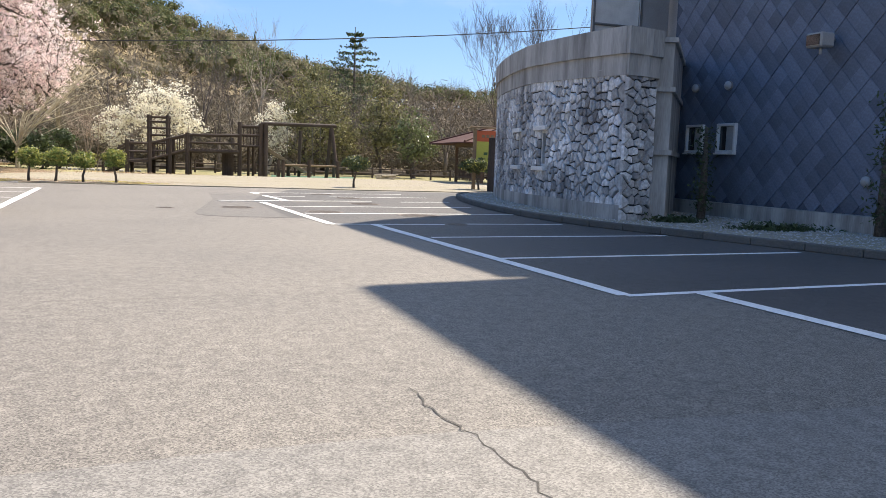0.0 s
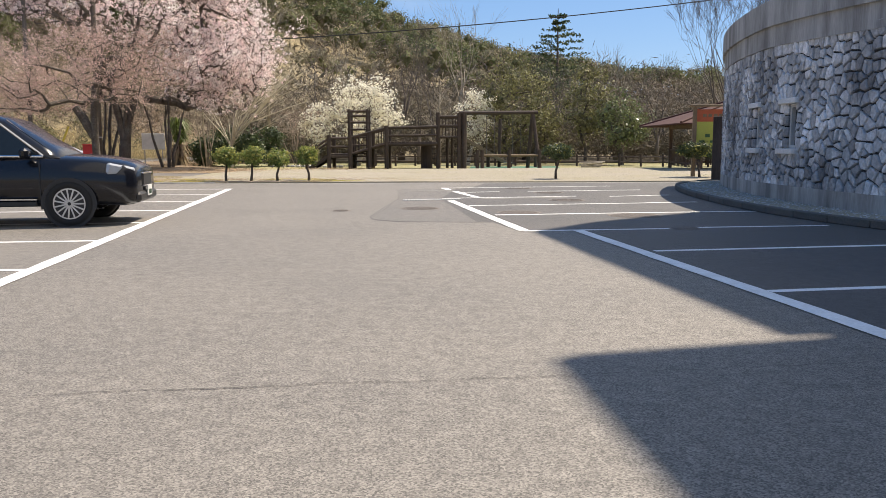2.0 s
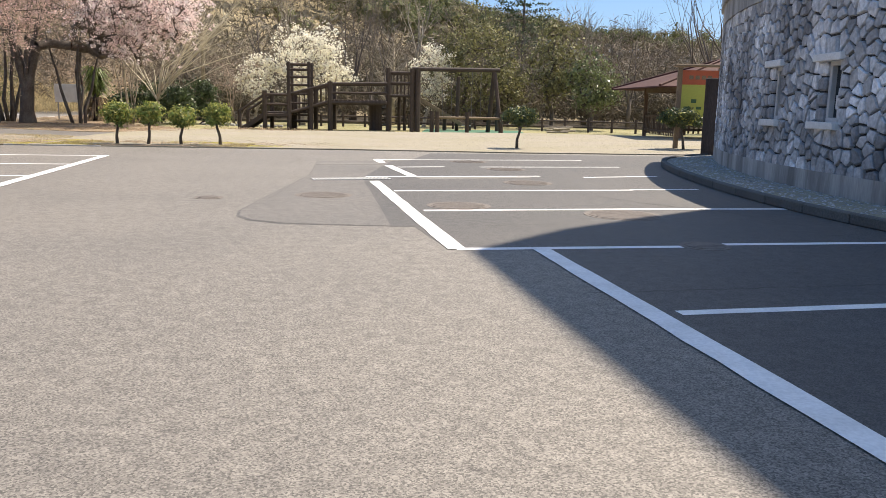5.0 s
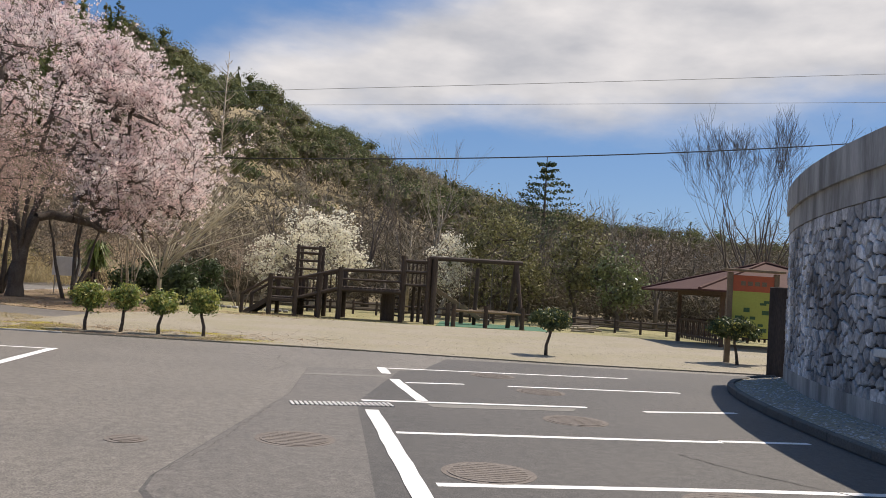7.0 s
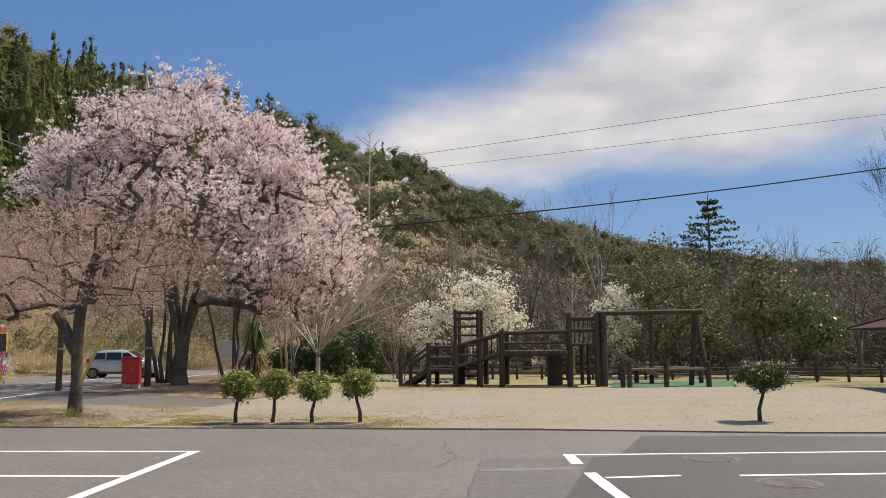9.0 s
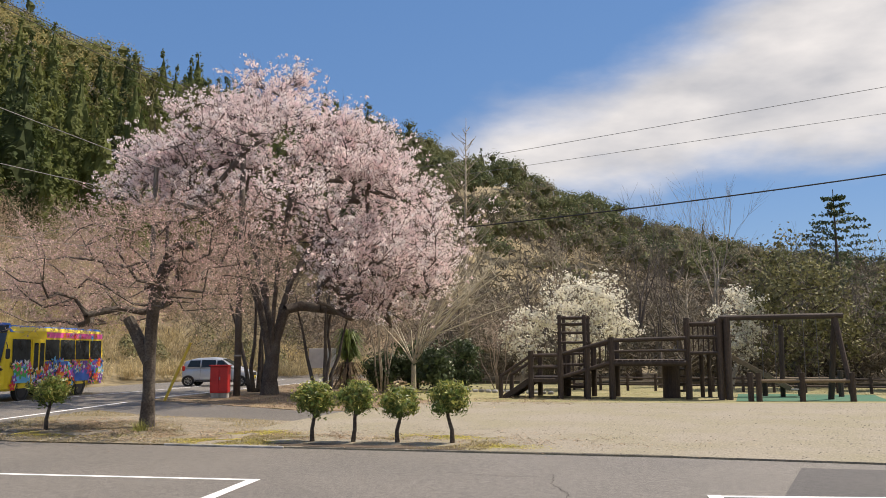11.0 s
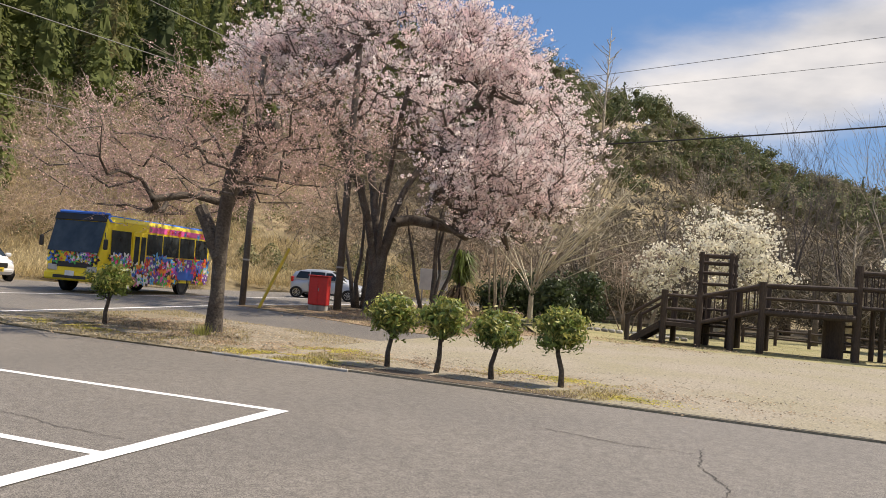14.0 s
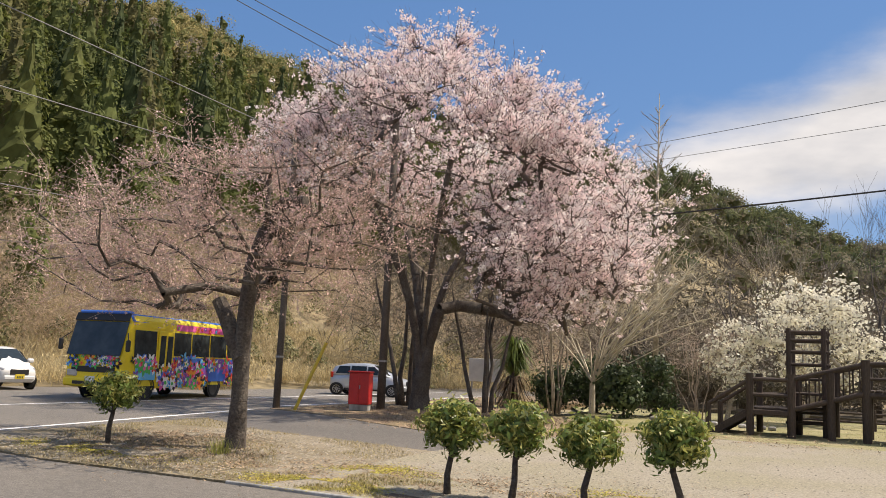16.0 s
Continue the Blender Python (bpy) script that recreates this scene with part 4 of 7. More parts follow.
def twigs(places, seed, length=0.5, width=0.006, count=4, up=0.3):
    """Fine twigs as thin three-sided spikes."""
    r = random.Random(seed)
    s = Shape()
    for p in places:
        for _ in range(count):
            d = Vector((r.gauss(0, 1), r.gauss(0, 1), r.gauss(up, 0.8))).normalized() * length * r.uniform(0.5, 1.3)
            n = len(s.v)
            side = d.orthogonal().normalized() * width
            oth = d.normalized().cross(side)
            p = Vector(p)
            s.v += [tuple(p + side), tuple(p - side * 0.5 + oth), tuple(p - side * 0.5 - oth), tuple(p + d)]
            s.f += [(n, n + 1, n + 3), (n + 1, n + 2, n + 3), (n + 2, n, n + 3)]
    return s


def dome(count, centre, radii, seed, shell=0.55, floor=None, lump=0.15):
    """Targets inside an uneven ellipsoid, more of them near its skin."""
    r = random.Random(seed)
    out = []
    while len(out) < count:
        v = Vector((r.gauss(0, 1), r.gauss(0, 1), r.gauss(0, 1))).normalized()
        k = (shell + (1 - shell) * r.random() ** 0.6)
        k *= 1 + lump * noise.noise(v * 2.3 + Vector((seed, 0, 0))) * 2
        p = Vector((centre[0] + v.x * radii[0] * k, centre[1] + v.y * radii[1] * k, centre[2] + v.z * radii[2] * k))
        if floor is not None and p.z < floor(p):
            continue
        out.append(tuple(p))
    return out


def scatter(places, per, spread, seed):
    r = np.random.RandomState(seed)
    c = np.repeat(np.array(places), per, axis=0)
    return c + r.normal(size=c.shape) * np.array([spread, spread, spread * 0.75])


def sprays(places, axis, seed, count, length, clusters, width=0.007, lift=0.5):
    """Fine flowering shoots that lean outward and up. Returns their wood and the places of the flower clusters."""
    r = random.Random(seed)
    s, spots = Shape(), []
    for p in places:
        p = Vector(p)
        out = Vector((p.x - axis[0], p.y - axis[1], 0))
        out = out.normalized() if out.length > 0.1 else Vector((0, 0, 0))
        for _ in range(count):
            d = (out * r.uniform(0.1, 0.9) + Vector((r.gauss(0, 0.55), r.gauss(0, 0.55), r.gauss(lift, 0.45)))).normalized()
            L = length * r.uniform(0.5, 1.35)
            mid = p + d * L * 0.5 + Vector((r.gauss(0, 0.04), r.gauss(0, 0.04), r.gauss(0, 0.04)))
            end = p + d * L + Vector((0, 0, r.uniform(-0.02, 0.14) * L))
            s.tube([p, mid, end], [width, width * 0.75, width * 0.3], 3, caps=False)
            for _k in range(clusters):
                u = r.uniform(0.15, 1.0)
                q = p.lerp(mid, u * 2) if u < 0.5 else mid.lerp(end, u * 2 - 1)
                spots.append(tuple(q + Vector((r.gauss(0, 0.03), r.gauss(0, 0.03), r.gauss(0.02, 0.03)))))
    return s, spots


def tree(name, label, base, targets, seed, bark, trunk=(), stems=(), leaf=None, per=20, spread=0.3, size=(0.05, 0.1), tip=0.012, power=0.42, twig=None, twig_count=4, twig_len=0.5, aspect=0.7, droop=0.05, wander=0.12, crown_label="", group="", category="tree", twig_width=0.006, twig_up=0.3, hang=0.8, spray=None):
    b = Vector((base[0], base[1], ground_z(base[0], base[1])))
    t = thing(name, Matrix.Translation(b), label, category, group)
    rel = [tuple(Vector(p) - b) for p in targets]
    nodes, parent, radius, tips = grow((0, 0, -0.05), rel, seed, [tuple(Vector(p) - b) for p in trunk], [[tuple(Vector(p) - b) for p in q] for q in stems], tip=tip, power=power, droop=droop, wander=wander, hang=hang)
    part("trunk", wood(nodes, parent, radius), bark, t, smooth=True)
    tip_places = [nodes[i] for i in tips]
    mids = [nodes[parent[i]] for i in tips]
    if spray is not None:
        shoots, spots = sprays(tip_places + [p.lerp(q, 0.5) for p, q in zip(tip_places, mids)], (0, 0), seed, *spray)
        tagged(part("twig_mass", shoots, twig, t), kind="stuff")
    elif twig is not None:
        tagged(part("twig_mass", twigs(tip_places + mids, seed, twig_len, twig_width, twig_count, twig_up), twig, t), kind="stuff")
    if leaf is not None:
        places = spots if spray is not None else [tuple(p) for p in tip_places] + [tuple(p.lerp(q, 0.5)) for p, q in zip(tip_places, mids)]
        c = scatter(places, per, spread, seed)
        r = np.random.RandomState(seed + 1)
        part("crown", cards("crown", c, r.uniform(size[0], size[1], len(c)), leaf, seed, aspect), leaf, t, crown_label)
    return t


# big cherry in bloom
CH = (-14.3, 47.6)
cherry_targets = []
bloom = random.Random(19)
for x, y, z in dome(1800, (CH[0] + 0.2, CH[1], 8.0), (7.9, 6.4, 4.95), 11, 0.5, lambda p: 4.2 - 0.42 * (p.x - CH[0]) if p.x > CH[0] else 5.7 - 0.32 * (p.x - CH[0]), 0.17):
    inner = y < CH[1] + 1 and (z < 7.0 and abs(x - CH[0] - 0.4) < 2.6 or z < 8.8 and abs(x - CH[0] - 0.4) < 4.2 and bloom.random() < 0.45)
    if not inner and noise.noise((x * 0.30, y * 0.30, (z + 0.22 * math.hypot(x - CH[0], y - CH[1])) * 1.05)) > -0.10:
        taper = 1 - 0.5 * max(0.0, (z - 6.8) / 6.6) ** 1.2
        cherry_targets.append((CH[0] + 0.3 + (x - CH[0]) * taper, CH[1] + (y - CH[1]) * taper, z - 0.17 * max(0, x - CH[0]) * (z / 9)))
cherry_targets += dome(130, (CH[0] + 4.7, CH[1] - 0.4, 4.6), (2.9, 3.0, 1.9), 12, 0.3, lambda p: 2.6, 0.2)
tree("cherry_tree", "large spreading cherry tree in full pale pink blossom", (CH[0], CH[1], 0.05), cherry_targets, 11, BARK,
     trunk=[(CH[0], CH[1], 0.6), (CH[0] + 0.05, CH[1], 1.2)], stems=[[(CH[0] + q * math.cos(a) * 0.22, CH[1] + q * math.sin(a) * 0.22, 1.2 + z) for q, z in ((1, 1.0), (2.6, 2.2), (5, 3.4), (9, 4.6), (13, 5.6))] for a in (0.2, 1.3, 2.4, 3.3, 4.4, 5.4)] + [[(CH[0] + 0.1, CH[1], 2.6), (CH[0], CH[1] + 0.2, 4.2), (CH[0] + 0.2, CH[1], 6.2), (CH[0], CH[1], 8.5)]], leaf=BLOSSOM, per=10, spread=0.06, size=(0.03, 0.056), tip=0.012, power=0.46, twig=CHERRY_TWIG, hang=0.1, spray=(3, 1.0, 2, 0.010, 0.6), crown_label="pale pink blossom")

# half-bare reddish cherry with a cut fork, beside the road
TA = (-10.0, 34.25)
ta = [(x, y, max(2.2, z - 0.16 * max(0.0, TA[0] - x))) for x, y, z in dome(300, (TA[0] - 0.75, TA[1], 3.85), (4.2, 2.8, 1.4), 21, 0.35, lambda p: 2.1 + 0.05 * abs(p.x - TA[0]), 0.2)]
tree("bare_cherry_tree", "gnarled cherry tree with reddish leafless twigs and a cut stub", (TA[0], TA[1], 0.05), ta, 21, BARK,
     trunk=[(TA[0] + 0.02, TA[1], 0.8), (TA[0], TA[1], 1.6), (TA[0] + 0.02, TA[1], 2.3), (TA[0] + 0.1, TA[1], 3.1), (TA[0] + 0.35, TA[1], 3.7)], tip=0.010, power=0.46, twig=TWIG_RED, wander=0.2, leaf=BUDS, per=3, spread=0.03, size=(0.013, 0.028), spray=(5, 0.65, 3, 0.006, 0.25), crown_label="swelling reddish buds")
stub = thing("tree_stub", pose(TA[0], TA[1], 1.5), "thick cut limb forking from the old cherry trunk", "tree limb")
part("limb", Shape().tube([(0.0, 0, 0.0), (-0.22, 0, 0.35), (-0.45, 0.0, 0.75), (-0.62, 0.0, 1.0)], [0.16, 0.15, 0.135, 0.13], 9), BARK, stub)
part("limb", Shape().tube([(0.3, 0, 2.0), (0.45, 0, 2.5), (0.7, 0.0, 2.66), (1.15, 0, 2.66)], [0.12, 0.12, 0.11, 0.09], 9), BARK, stub)


def magnolia(x, y, rx, top, seed, n):
    low = top * 0.2
    tg = dome(n, (x, y, (top + low) / 2), (rx, rx * 0.8, (top - low) / 2), seed, 0.4, None, 0.2)
    tree("magnolia_tree", "white magnolia tree in full bloom behind the playground", (x - rx * 0.3, y, 0.05), tg, seed, BARK_PALE, trunk=[(x - rx * 0.2, y, 0.5)], leaf=MAGNOLIA, per=14, spread=0.17, size=(0.045, 0.085), tip=0.016, power=0.42, crown_label="creamy white blossom", group="magnolias", aspect=0.8)


magnolia(-2.9, 58.0, 2.15, 5.55, 31, 200)
magnolia(-5.7, 57.0, 1.3, 3.9, 35, 60)
magnolia(3.9, 59.0, 1.3, 4.8, 32, 80)


def evergreen(x, y, rx, top, seed, leaf, n=150, low=0.2, label="broad-leaved evergreen tree with glossy leaves beyond the fence"):
    z0 = top * low
    tg = dome(n, (x, y, (top + z0) / 2), (rx, rx * 0.85, (top - z0) / 2), seed, 0.35, None, 0.2)
    tree("evergreen_tree", label, (x, y, 0.05), tg, seed, BARK, trunk=[(x, y, top * 0.15)], leaf=leaf, per=17, spread=0.33, size=(0.06, 0.12), tip=0.016, power=0.42, group="evergreens beyond the fence")


evergreen(6.5, 60, 2.5, 7.0, 41, LEAF_OLIVE, 150, 0.12)
evergreen(11.3, 60, 1.7, 6.3, 42, LEAF_OLIVE, 95, 0.2, "evergreen tree with pale young leaves beyond the fence")
evergreen(13.3, 58, 1.55, 4.4, 43, LEAF_SHINY, 85, 0.2)
evergreen(8.9, 62, 1.3, 4.6, 44, LEAF_OLIVE, 40, 0.2)


def vase_tree(name, label, x, y, h, stems, spread, seed, mat, depth=6, group="", bole=0.8):
    """A leafless tree whose stems fan upward and fork again and again."""
    r = random.Random(seed)
    t = thing(name, pose(x, y, ground_z(x, y)), label, "tree", group)
    limbs, fine = Shape(), Shape()

    def shoot(p, d, L, rad, left):
        pts, rr = [p], [rad]
        for k in range(3):
            d = (d + Vector((r.gauss(0, 0.07), r.gauss(0, 0.07), 0.07))).normalized()
            pts.append(pts[-1] + d * L / 3)
            rr.append(rad * (1 - 0.14 * (k + 1)))
        (limbs if rad > 0.02 else fine).tube(pts, rr, 7 if rad > 0.06 else (5 if rad > 0.02 else 3), caps=False)
        if left == 0:
            return
        for k in range(3 if left < 4 else 2):
            side = d.orthogonal()
            side.rotate(Quaternion(d, r.uniform(0, 6.28)))
            nd = (d + side.normalized() * r.uniform(0.22, 0.5)).normalized()
            at = pts[-1] if k < 2 else pts[2]
            shoot(at, nd, L * r.uniform(0.62, 0.86), max(rr[-1] * r.uniform(0.55, 0.78), 0.0065), left - 1)

    thick = h / 12.4
    limbs.tube([(0, 0, -0.1), (0, 0, bole * 0.6), (0.05, 0, bole + 0.3)], [0.34 * thick, 0.26 * thick, 0.20 * thick], 9)
    for k in range(stems):
        a = 6.283 * k / stems + r.uniform(-0.3, 0.3)
        lean = spread * (1.0 if k % 2 else 0.35)
        d = Vector((math.cos(a) * lean, math.sin(a) * lean, 1)).normalized()
        shoot(Vector((math.cos(a) * 0.1, math.sin(a) * 0.1, bole)), d, h * (0.245 if depth > 4 else 0.28), 0.13 * thick, depth)
    part("trunk", limbs, mat, t, smooth=True)
    tagged(part("twig_mass", fine, mat, t), kind="stuff")


def spire_tree(x, y, h, reach, seed, mat, label="straight leafless tree with stiff upswept branches"):
    """A straight mast with stiff branches that rise at a steep angle."""
    r = random.Random(seed)
    t = thing("spire_tree", pose(x, y, ground_z(x, y)), label, "tree", group="straight bare trees")
    part("trunk", Shape().tube([(0, 0, -0.1), (0, 0, h * 0.5), (0.1, 0, h)], [0.15, 0.09, 0.012], 7), mat, t, smooth=True)
    fine = Shape()
    for k in range(64):
        u = 0.16 + 0.8 * k / 64
        a = r.uniform(0, 6.28)
        L = reach * (1.05 - u) ** 0.7 * r.uniform(0.6, 1.2)
        p = Vector((0.1 * u, 0, h * u))
        d = Vector((math.cos(a), math.sin(a), r.uniform(0.55, 1.0))).normalized()
        tip = p + d * L + Vector((0, 0, 0.12 * L))
        fine.tube([p, p + d * L * 0.5, tip], [0.028, 0.018, 0.006], 4, caps=False)
        for j in range(5):
            q = p.lerp(tip, r.uniform(0.3, 0.95))
            e = (d + Vector((r.gauss(0, 0.4), r.gauss(0, 0.4), r.gauss(0.2, 0.3)))).normalized() * L * r.uniform(0.12, 0.32)
            fine.tube([q, q + e], [0.010, 0.004], 3, caps=False)
    tagged(part("branch_mass", fine, mat, t), kind="stuff")


BARE_GREY = material("grey_branch_bark", (0.105, 0.085, 0.072), 0.9, vary=0.3, scale=3, fine=20, bump=0.0, second=(0.17, 0.145, 0.125), amount=0.6)
vase_tree("bare_tree", "tall leafless tree with fine upswept grey branches", 19.6, 55.5, 12.4, 9, 0.46, 51, BARE_GREY)
spire_tree(-9.6, 60.0, 14.5, 3.4, 62, BARK_PALE)
spire_tree(1.6, 61.5, 5.6, 2.0, 63, BARK_PALE, "slender pale leafless tree behind the playground")


def bare(x, y, rx, top, seed, bark):
    vase_tree("thicket_tree", "leafless grey tree among the winter thicket", x, y, top, 3, 1.1 * rx / top, seed, bark, 4, "bare trees of the thicket", 1.6)


# pale branches sweeping beside the cherry
PB = (-10.8, 55.0)
sweep = []
sq = random.Random(61)
for k in range(30):
    a = sq.uniform(-0.9, 0.9) if k % 3 else sq.uniform(0, 6.28)
    reach, top = sq.uniform(2.5, 5.2), sq.uniform(3.2, 8.5)
    z0 = 1.2 + sq.uniform(0, 1.6)
    sweep.append([(PB[0] + math.cos(a) * reach * u ** 0.9, PB[1] + math.sin(a) * reach * u * 0.7, z0 + (top - z0) * (u ** 1.15) - 0.35 * (u ** 3)) for u in (0.12, 0.3, 0.5, 0.7, 0.86, 1.0)])
tips = [p for q in sweep for p in (q[-1], (q[-2][0] + sq.uniform(-0.5, 0.5), q[-2][1] + sq.uniform(-0.5, 0.5), q[-2][2] + 0.4), (q[3][0] + sq.uniform(-0.4, 0.5), q[3][1] + sq.uniform(-0.5, 0.5), q[3][2] + 0.6))]
tree("pale_branch_tree", "leafless tree with long pale sweeping branches", (PB[0], PB[1], 0.0), tips, 61, PALE_TWIG, trunk=[(PB[0], PB[1], 1.1)], stems=sweep, tip=0.016, power=0.42, twig=PALE_TWIG, twig_count=5, twig_len=0.8, droop=0.05, twig_width=0.006, twig_up=0.6)
for k, (x, y, rx, h) in enumerate([(-4.5, 64, 2.2, 8.5), (-1.2, 66, 2.4, 11.0), (1.2, 63, 2.0, 7.5), (3.2, 67, 2.4, 11.5), (8.0, 68, 2.4, 8.0), (16.5, 62, 2.2, 6.5), (21.5, 62, 2.6, 7.0), (-12, 66, 2.6, 9.0), (-7.0, 67, 2.4, 9.5), (25, 58, 3.0, 9.0), (0.3, 60, 1.4, 5.6), (10.2, 66, 2, 7), (14.5, 66, 2, 7.5)]):
    bare(x, y, rx, h, 70 + k, BARE_GREY if k % 3 else BARK_PALE)


def stem_clump(name, label, x, y, n, h, lean, r0, mat, seed):
    r = random.Random(seed)
    t = thing(name, pose(x, y, ground_z(x, y)), label, "tree")
    for k in range(n):
        a = r.uniform(0, 6.28)
        d = r.uniform(0.3, 1.0) * lean
        pts = [(0.25 * math.cos(a), 0.25 * math.sin(a), -0.05)]
        for j in range(1, 6):
            u = j / 5
            pts.append((math.cos(a) * (0.25 + d * u) + r.gauss(0, 0.06), math.sin(a) * (0.25 + d * u) + r.gauss(0, 0.06), h * u))
        part("stem", Shape().tube(pts, [r0 * (1 - 0.14 * j) for j in range(6)], 6), mat, t, smooth=True)
    tagged(part("twig_mass", twigs([(r.gauss(0, lean * 0.7), r.gauss(0, lean * 0.7), h * r.uniform(0.6, 1.15)) for _ in range(160)], seed, 0.6, 0.006, 5), mat, t), kind="stuff")


stem_clump("birch_clump", "clump of pale slender leaning stems", -11.9, 54.0, 6, 4.8, 1.0, 0.05, BARK_PALE, 81)
stem_clump("dark_stem_clump", "clump of dark crooked stems under the cherry", -12.4, 48.6, 6, 4.2, 1.6, 0.09, BARK, 82)
stem_clump("dark_stem_clump", "clump of dark crooked stems beside the road", -16.0, 49.4, 5, 5.0, 1.6, 0.10, BARK, 83)
stem_clump("shrub_stems", "leafless multi-stemmed shrub on the lawn", -7.1, 57.0, 9, 2.9, 1.3, 0.03, TWIG_RED, 84)


def yucca(x, y, seed):
    r = random.Random(seed)
    t = thing("pampas_clump", pose(x, y, 0.05), "tall shaggy clump of long drooping green leaves", "plant")
    s, dry = Shape(), Shape()
    for k in range(420):
        a = r.uniform(0, 6.28)
        out = r.uniform(0.45, 1.15)
        z0 = r.uniform(0.2, 2.3)
        dead = z0 < 1.1
        tgt = dry if dead else s
        d = Vector((math.cos(a), math.sin(a), 0))
        w = Vector((-math.sin(a), math.cos(a), 0)) * 0.035
        pts = [Vector((0, 0, z0)) + d * 0.08, Vector((0, 0, z0 + (0.1 if dead else 0.45))) + d * out * 0.5, Vector((0, 0, z0 - (0.6 if dead else 0.05))) + d * out]
        n = len(tgt.v)
        tgt.v += [tuple(pts[0] - w), tuple(pts[0] + w), tuple(pts[1] + w), tuple(pts[1] - w), tuple(pts[2])]
        tgt.f += [(n, n + 1, n + 2, n + 3), (n + 3, n + 2, n + 4)]
    part("foliage", s, LEAF, t, "green strap leaves")
    part("dead_foliage", dry, LEAF_LITTER, t, "brown hanging dead leaves")
    part("trunk", Shape().tube([(0, 0, -0.1), (0, 0, 1.9)], [0.22, 0.12], 8), BARK, t)


yucca(-13.3, 53.0, 91)


def shrub(name, label, x, y, rx, h, seed, leaf, n=60, per=26, size=(0.05, 0.1), z0=0.05, group=""):
    tg = dome(n, (x, y, h * 0.52), (rx, rx, h * 0.48), seed, 0.3, None, 0.2)
    tree(name, label, (x, y, z0), tg, seed, BARK, leaf=leaf, per=per, spread=0.16 + rx * 0.08, size=size, tip=0.010, power=0.4, category="shrub", group=group)


for k, (x, y, rx, h, lf) in enumerate([(-12.4, 55.2, 0.9, 1.6, LEAF_DARK), (-9.3, 53.8, 0.6, 1.8, LEAF_DARK), (-8.9, 56.2, 1.1, 2.3, LEAF_DARK), (-11.0, 56.2, 1.0, 2.2, LEAF_DARK)]):
    shrub("evergreen_shrub", "dark evergreen shrub under the trees", x, y, rx, h, 100 + k, lf, group="shrubs under the trees")


def topiary(x, y, h, r, seed, lean, label, z0=0.03, young=26, flat=0.25):
    """A clipped camellia: bent bare stem with a round leafy head."""
    t = thing("camellia_shrub", pose(x, y, z0), label, "shrub", group="clipped shrubs along the lot")
    q = random.Random(seed)
    r *= 0.88 if young > 10 else 1.05
    # same plant; lone heads get darker leaves to imitate dimmer light
    green = LEAF if young > 10 else LEAF_DARK
    head = Vector((lean, 0, h * 0.73))
    part("stem", Shape().tube([(0, 0, -0.05), (lean * 0.15 + q.gauss(0, 0.02), q.gauss(0, 0.02), h * 0.2), (lean * 0.8, q.gauss(0, 0.02), h * 0.42), tuple(head)], [0.05, 0.04, 0.034, 0.02], 8), BARK, t, smooth=True)
    tg = dome(70, tuple(head), (r, r, h * flat), seed, 0.3, None, 0.2)
    nodes, parent, radius, tips = grow((lean * 0.8, 0, h * 0.42), tg, seed, tip=0.005, power=0.4)
    tagged(part("branch_mass", wood(nodes, parent, radius), BARK, t), kind="stuff")
    c = scatter(tg, 30 if young > 10 else 62, 0.07, seed)
    rr = np.random.RandomState(seed)
    part("foliage", cards("foliage", c, rr.uniform(0.034, 0.062, len(c)), green, seed, 0.34, 0.15), green, t, "glossy green leaves")
    # young leaves on the upper head, multiplied to paint its sunlit top
    c = scatter([p for p in tg if p[2] > h * 0.62], young, 0.08, seed + 1)
    part("young_foliage", cards("young_foliage", c, rr.uniform(0.034, 0.06, len(c)), LEAF_YELLOW, seed, 0.34, 0.15), LEAF_YELLOW, t, "pale yellow-green young leaves that also paint the sunlit top")


for k, (x, y, h, r, lean) in enumerate([(-5.02, 32.55, 1.10, 0.34, 0.03), (-4.22, 32.62, 1.12, 0.37, 0.07), (-3.37, 32.75, 1.00, 0.34, 0.06), (-2.35, 32.9, 1.13, 0.34, -0.10)]):
    topiary(x, y, h, r, 120 + k, lean, "clipped camellia with bent bare stem along the lot")
topiary(-11.82, 33.18, 1.18, 0.45, 130, 0.08, "clipped camellia standing alone on the roadside verge", 0.025)
topiary(5.98, 34.0, 1.26, 0.46, 131, 0.1, "round clipped camellia standing alone on the gravel", 0.03, 8, 0.17)
topiary(11.27, 35.1, 1.35, 0.60, 132, -0.12, "wide clipped camellia beside the notice board", 0.03, 8, 0.21)


def fir(x, y, h, r, seed, z0=0.0):
    q = random.Random(seed)
    t = thing("fir_tree", pose(x, y, z0), "dark layered cedar standing above the thicket", "tree")
    part("trunk", Shape().tube([(0, 0, -0.3), (0, 0, h)], [0.3, 0.03], 8), BARK, t)
    pts, size = [], []
    for layer in range(20):
        z = h * (0.12 + 0.87 * layer / 20)
        for b in range(12):
            a = q.uniform(0, 6.28)
            rr = r * (1 - layer / 20.4) ** 0.75 * q.uniform(0.6, 1.15)
            for k in range(24):
                u = q.random() ** 0.6
                w = 0.22 * (1.1 - u)
                pts.append((math.cos(a) * rr * u + q.gauss(0, w), math.sin(a) * rr * u + q.gauss(0, w), z + 0.05 * rr * u + q.gauss(0, 0.07)))
    part("crown", cards("crown", pts, np.random.RandomState(seed).uniform(0.09, 0.18, len(pts)), LEAF_DARK, seed, 0.5), LEAF_DARK, t)


fir(13.5, 92, 15.0, 7.0, 141)
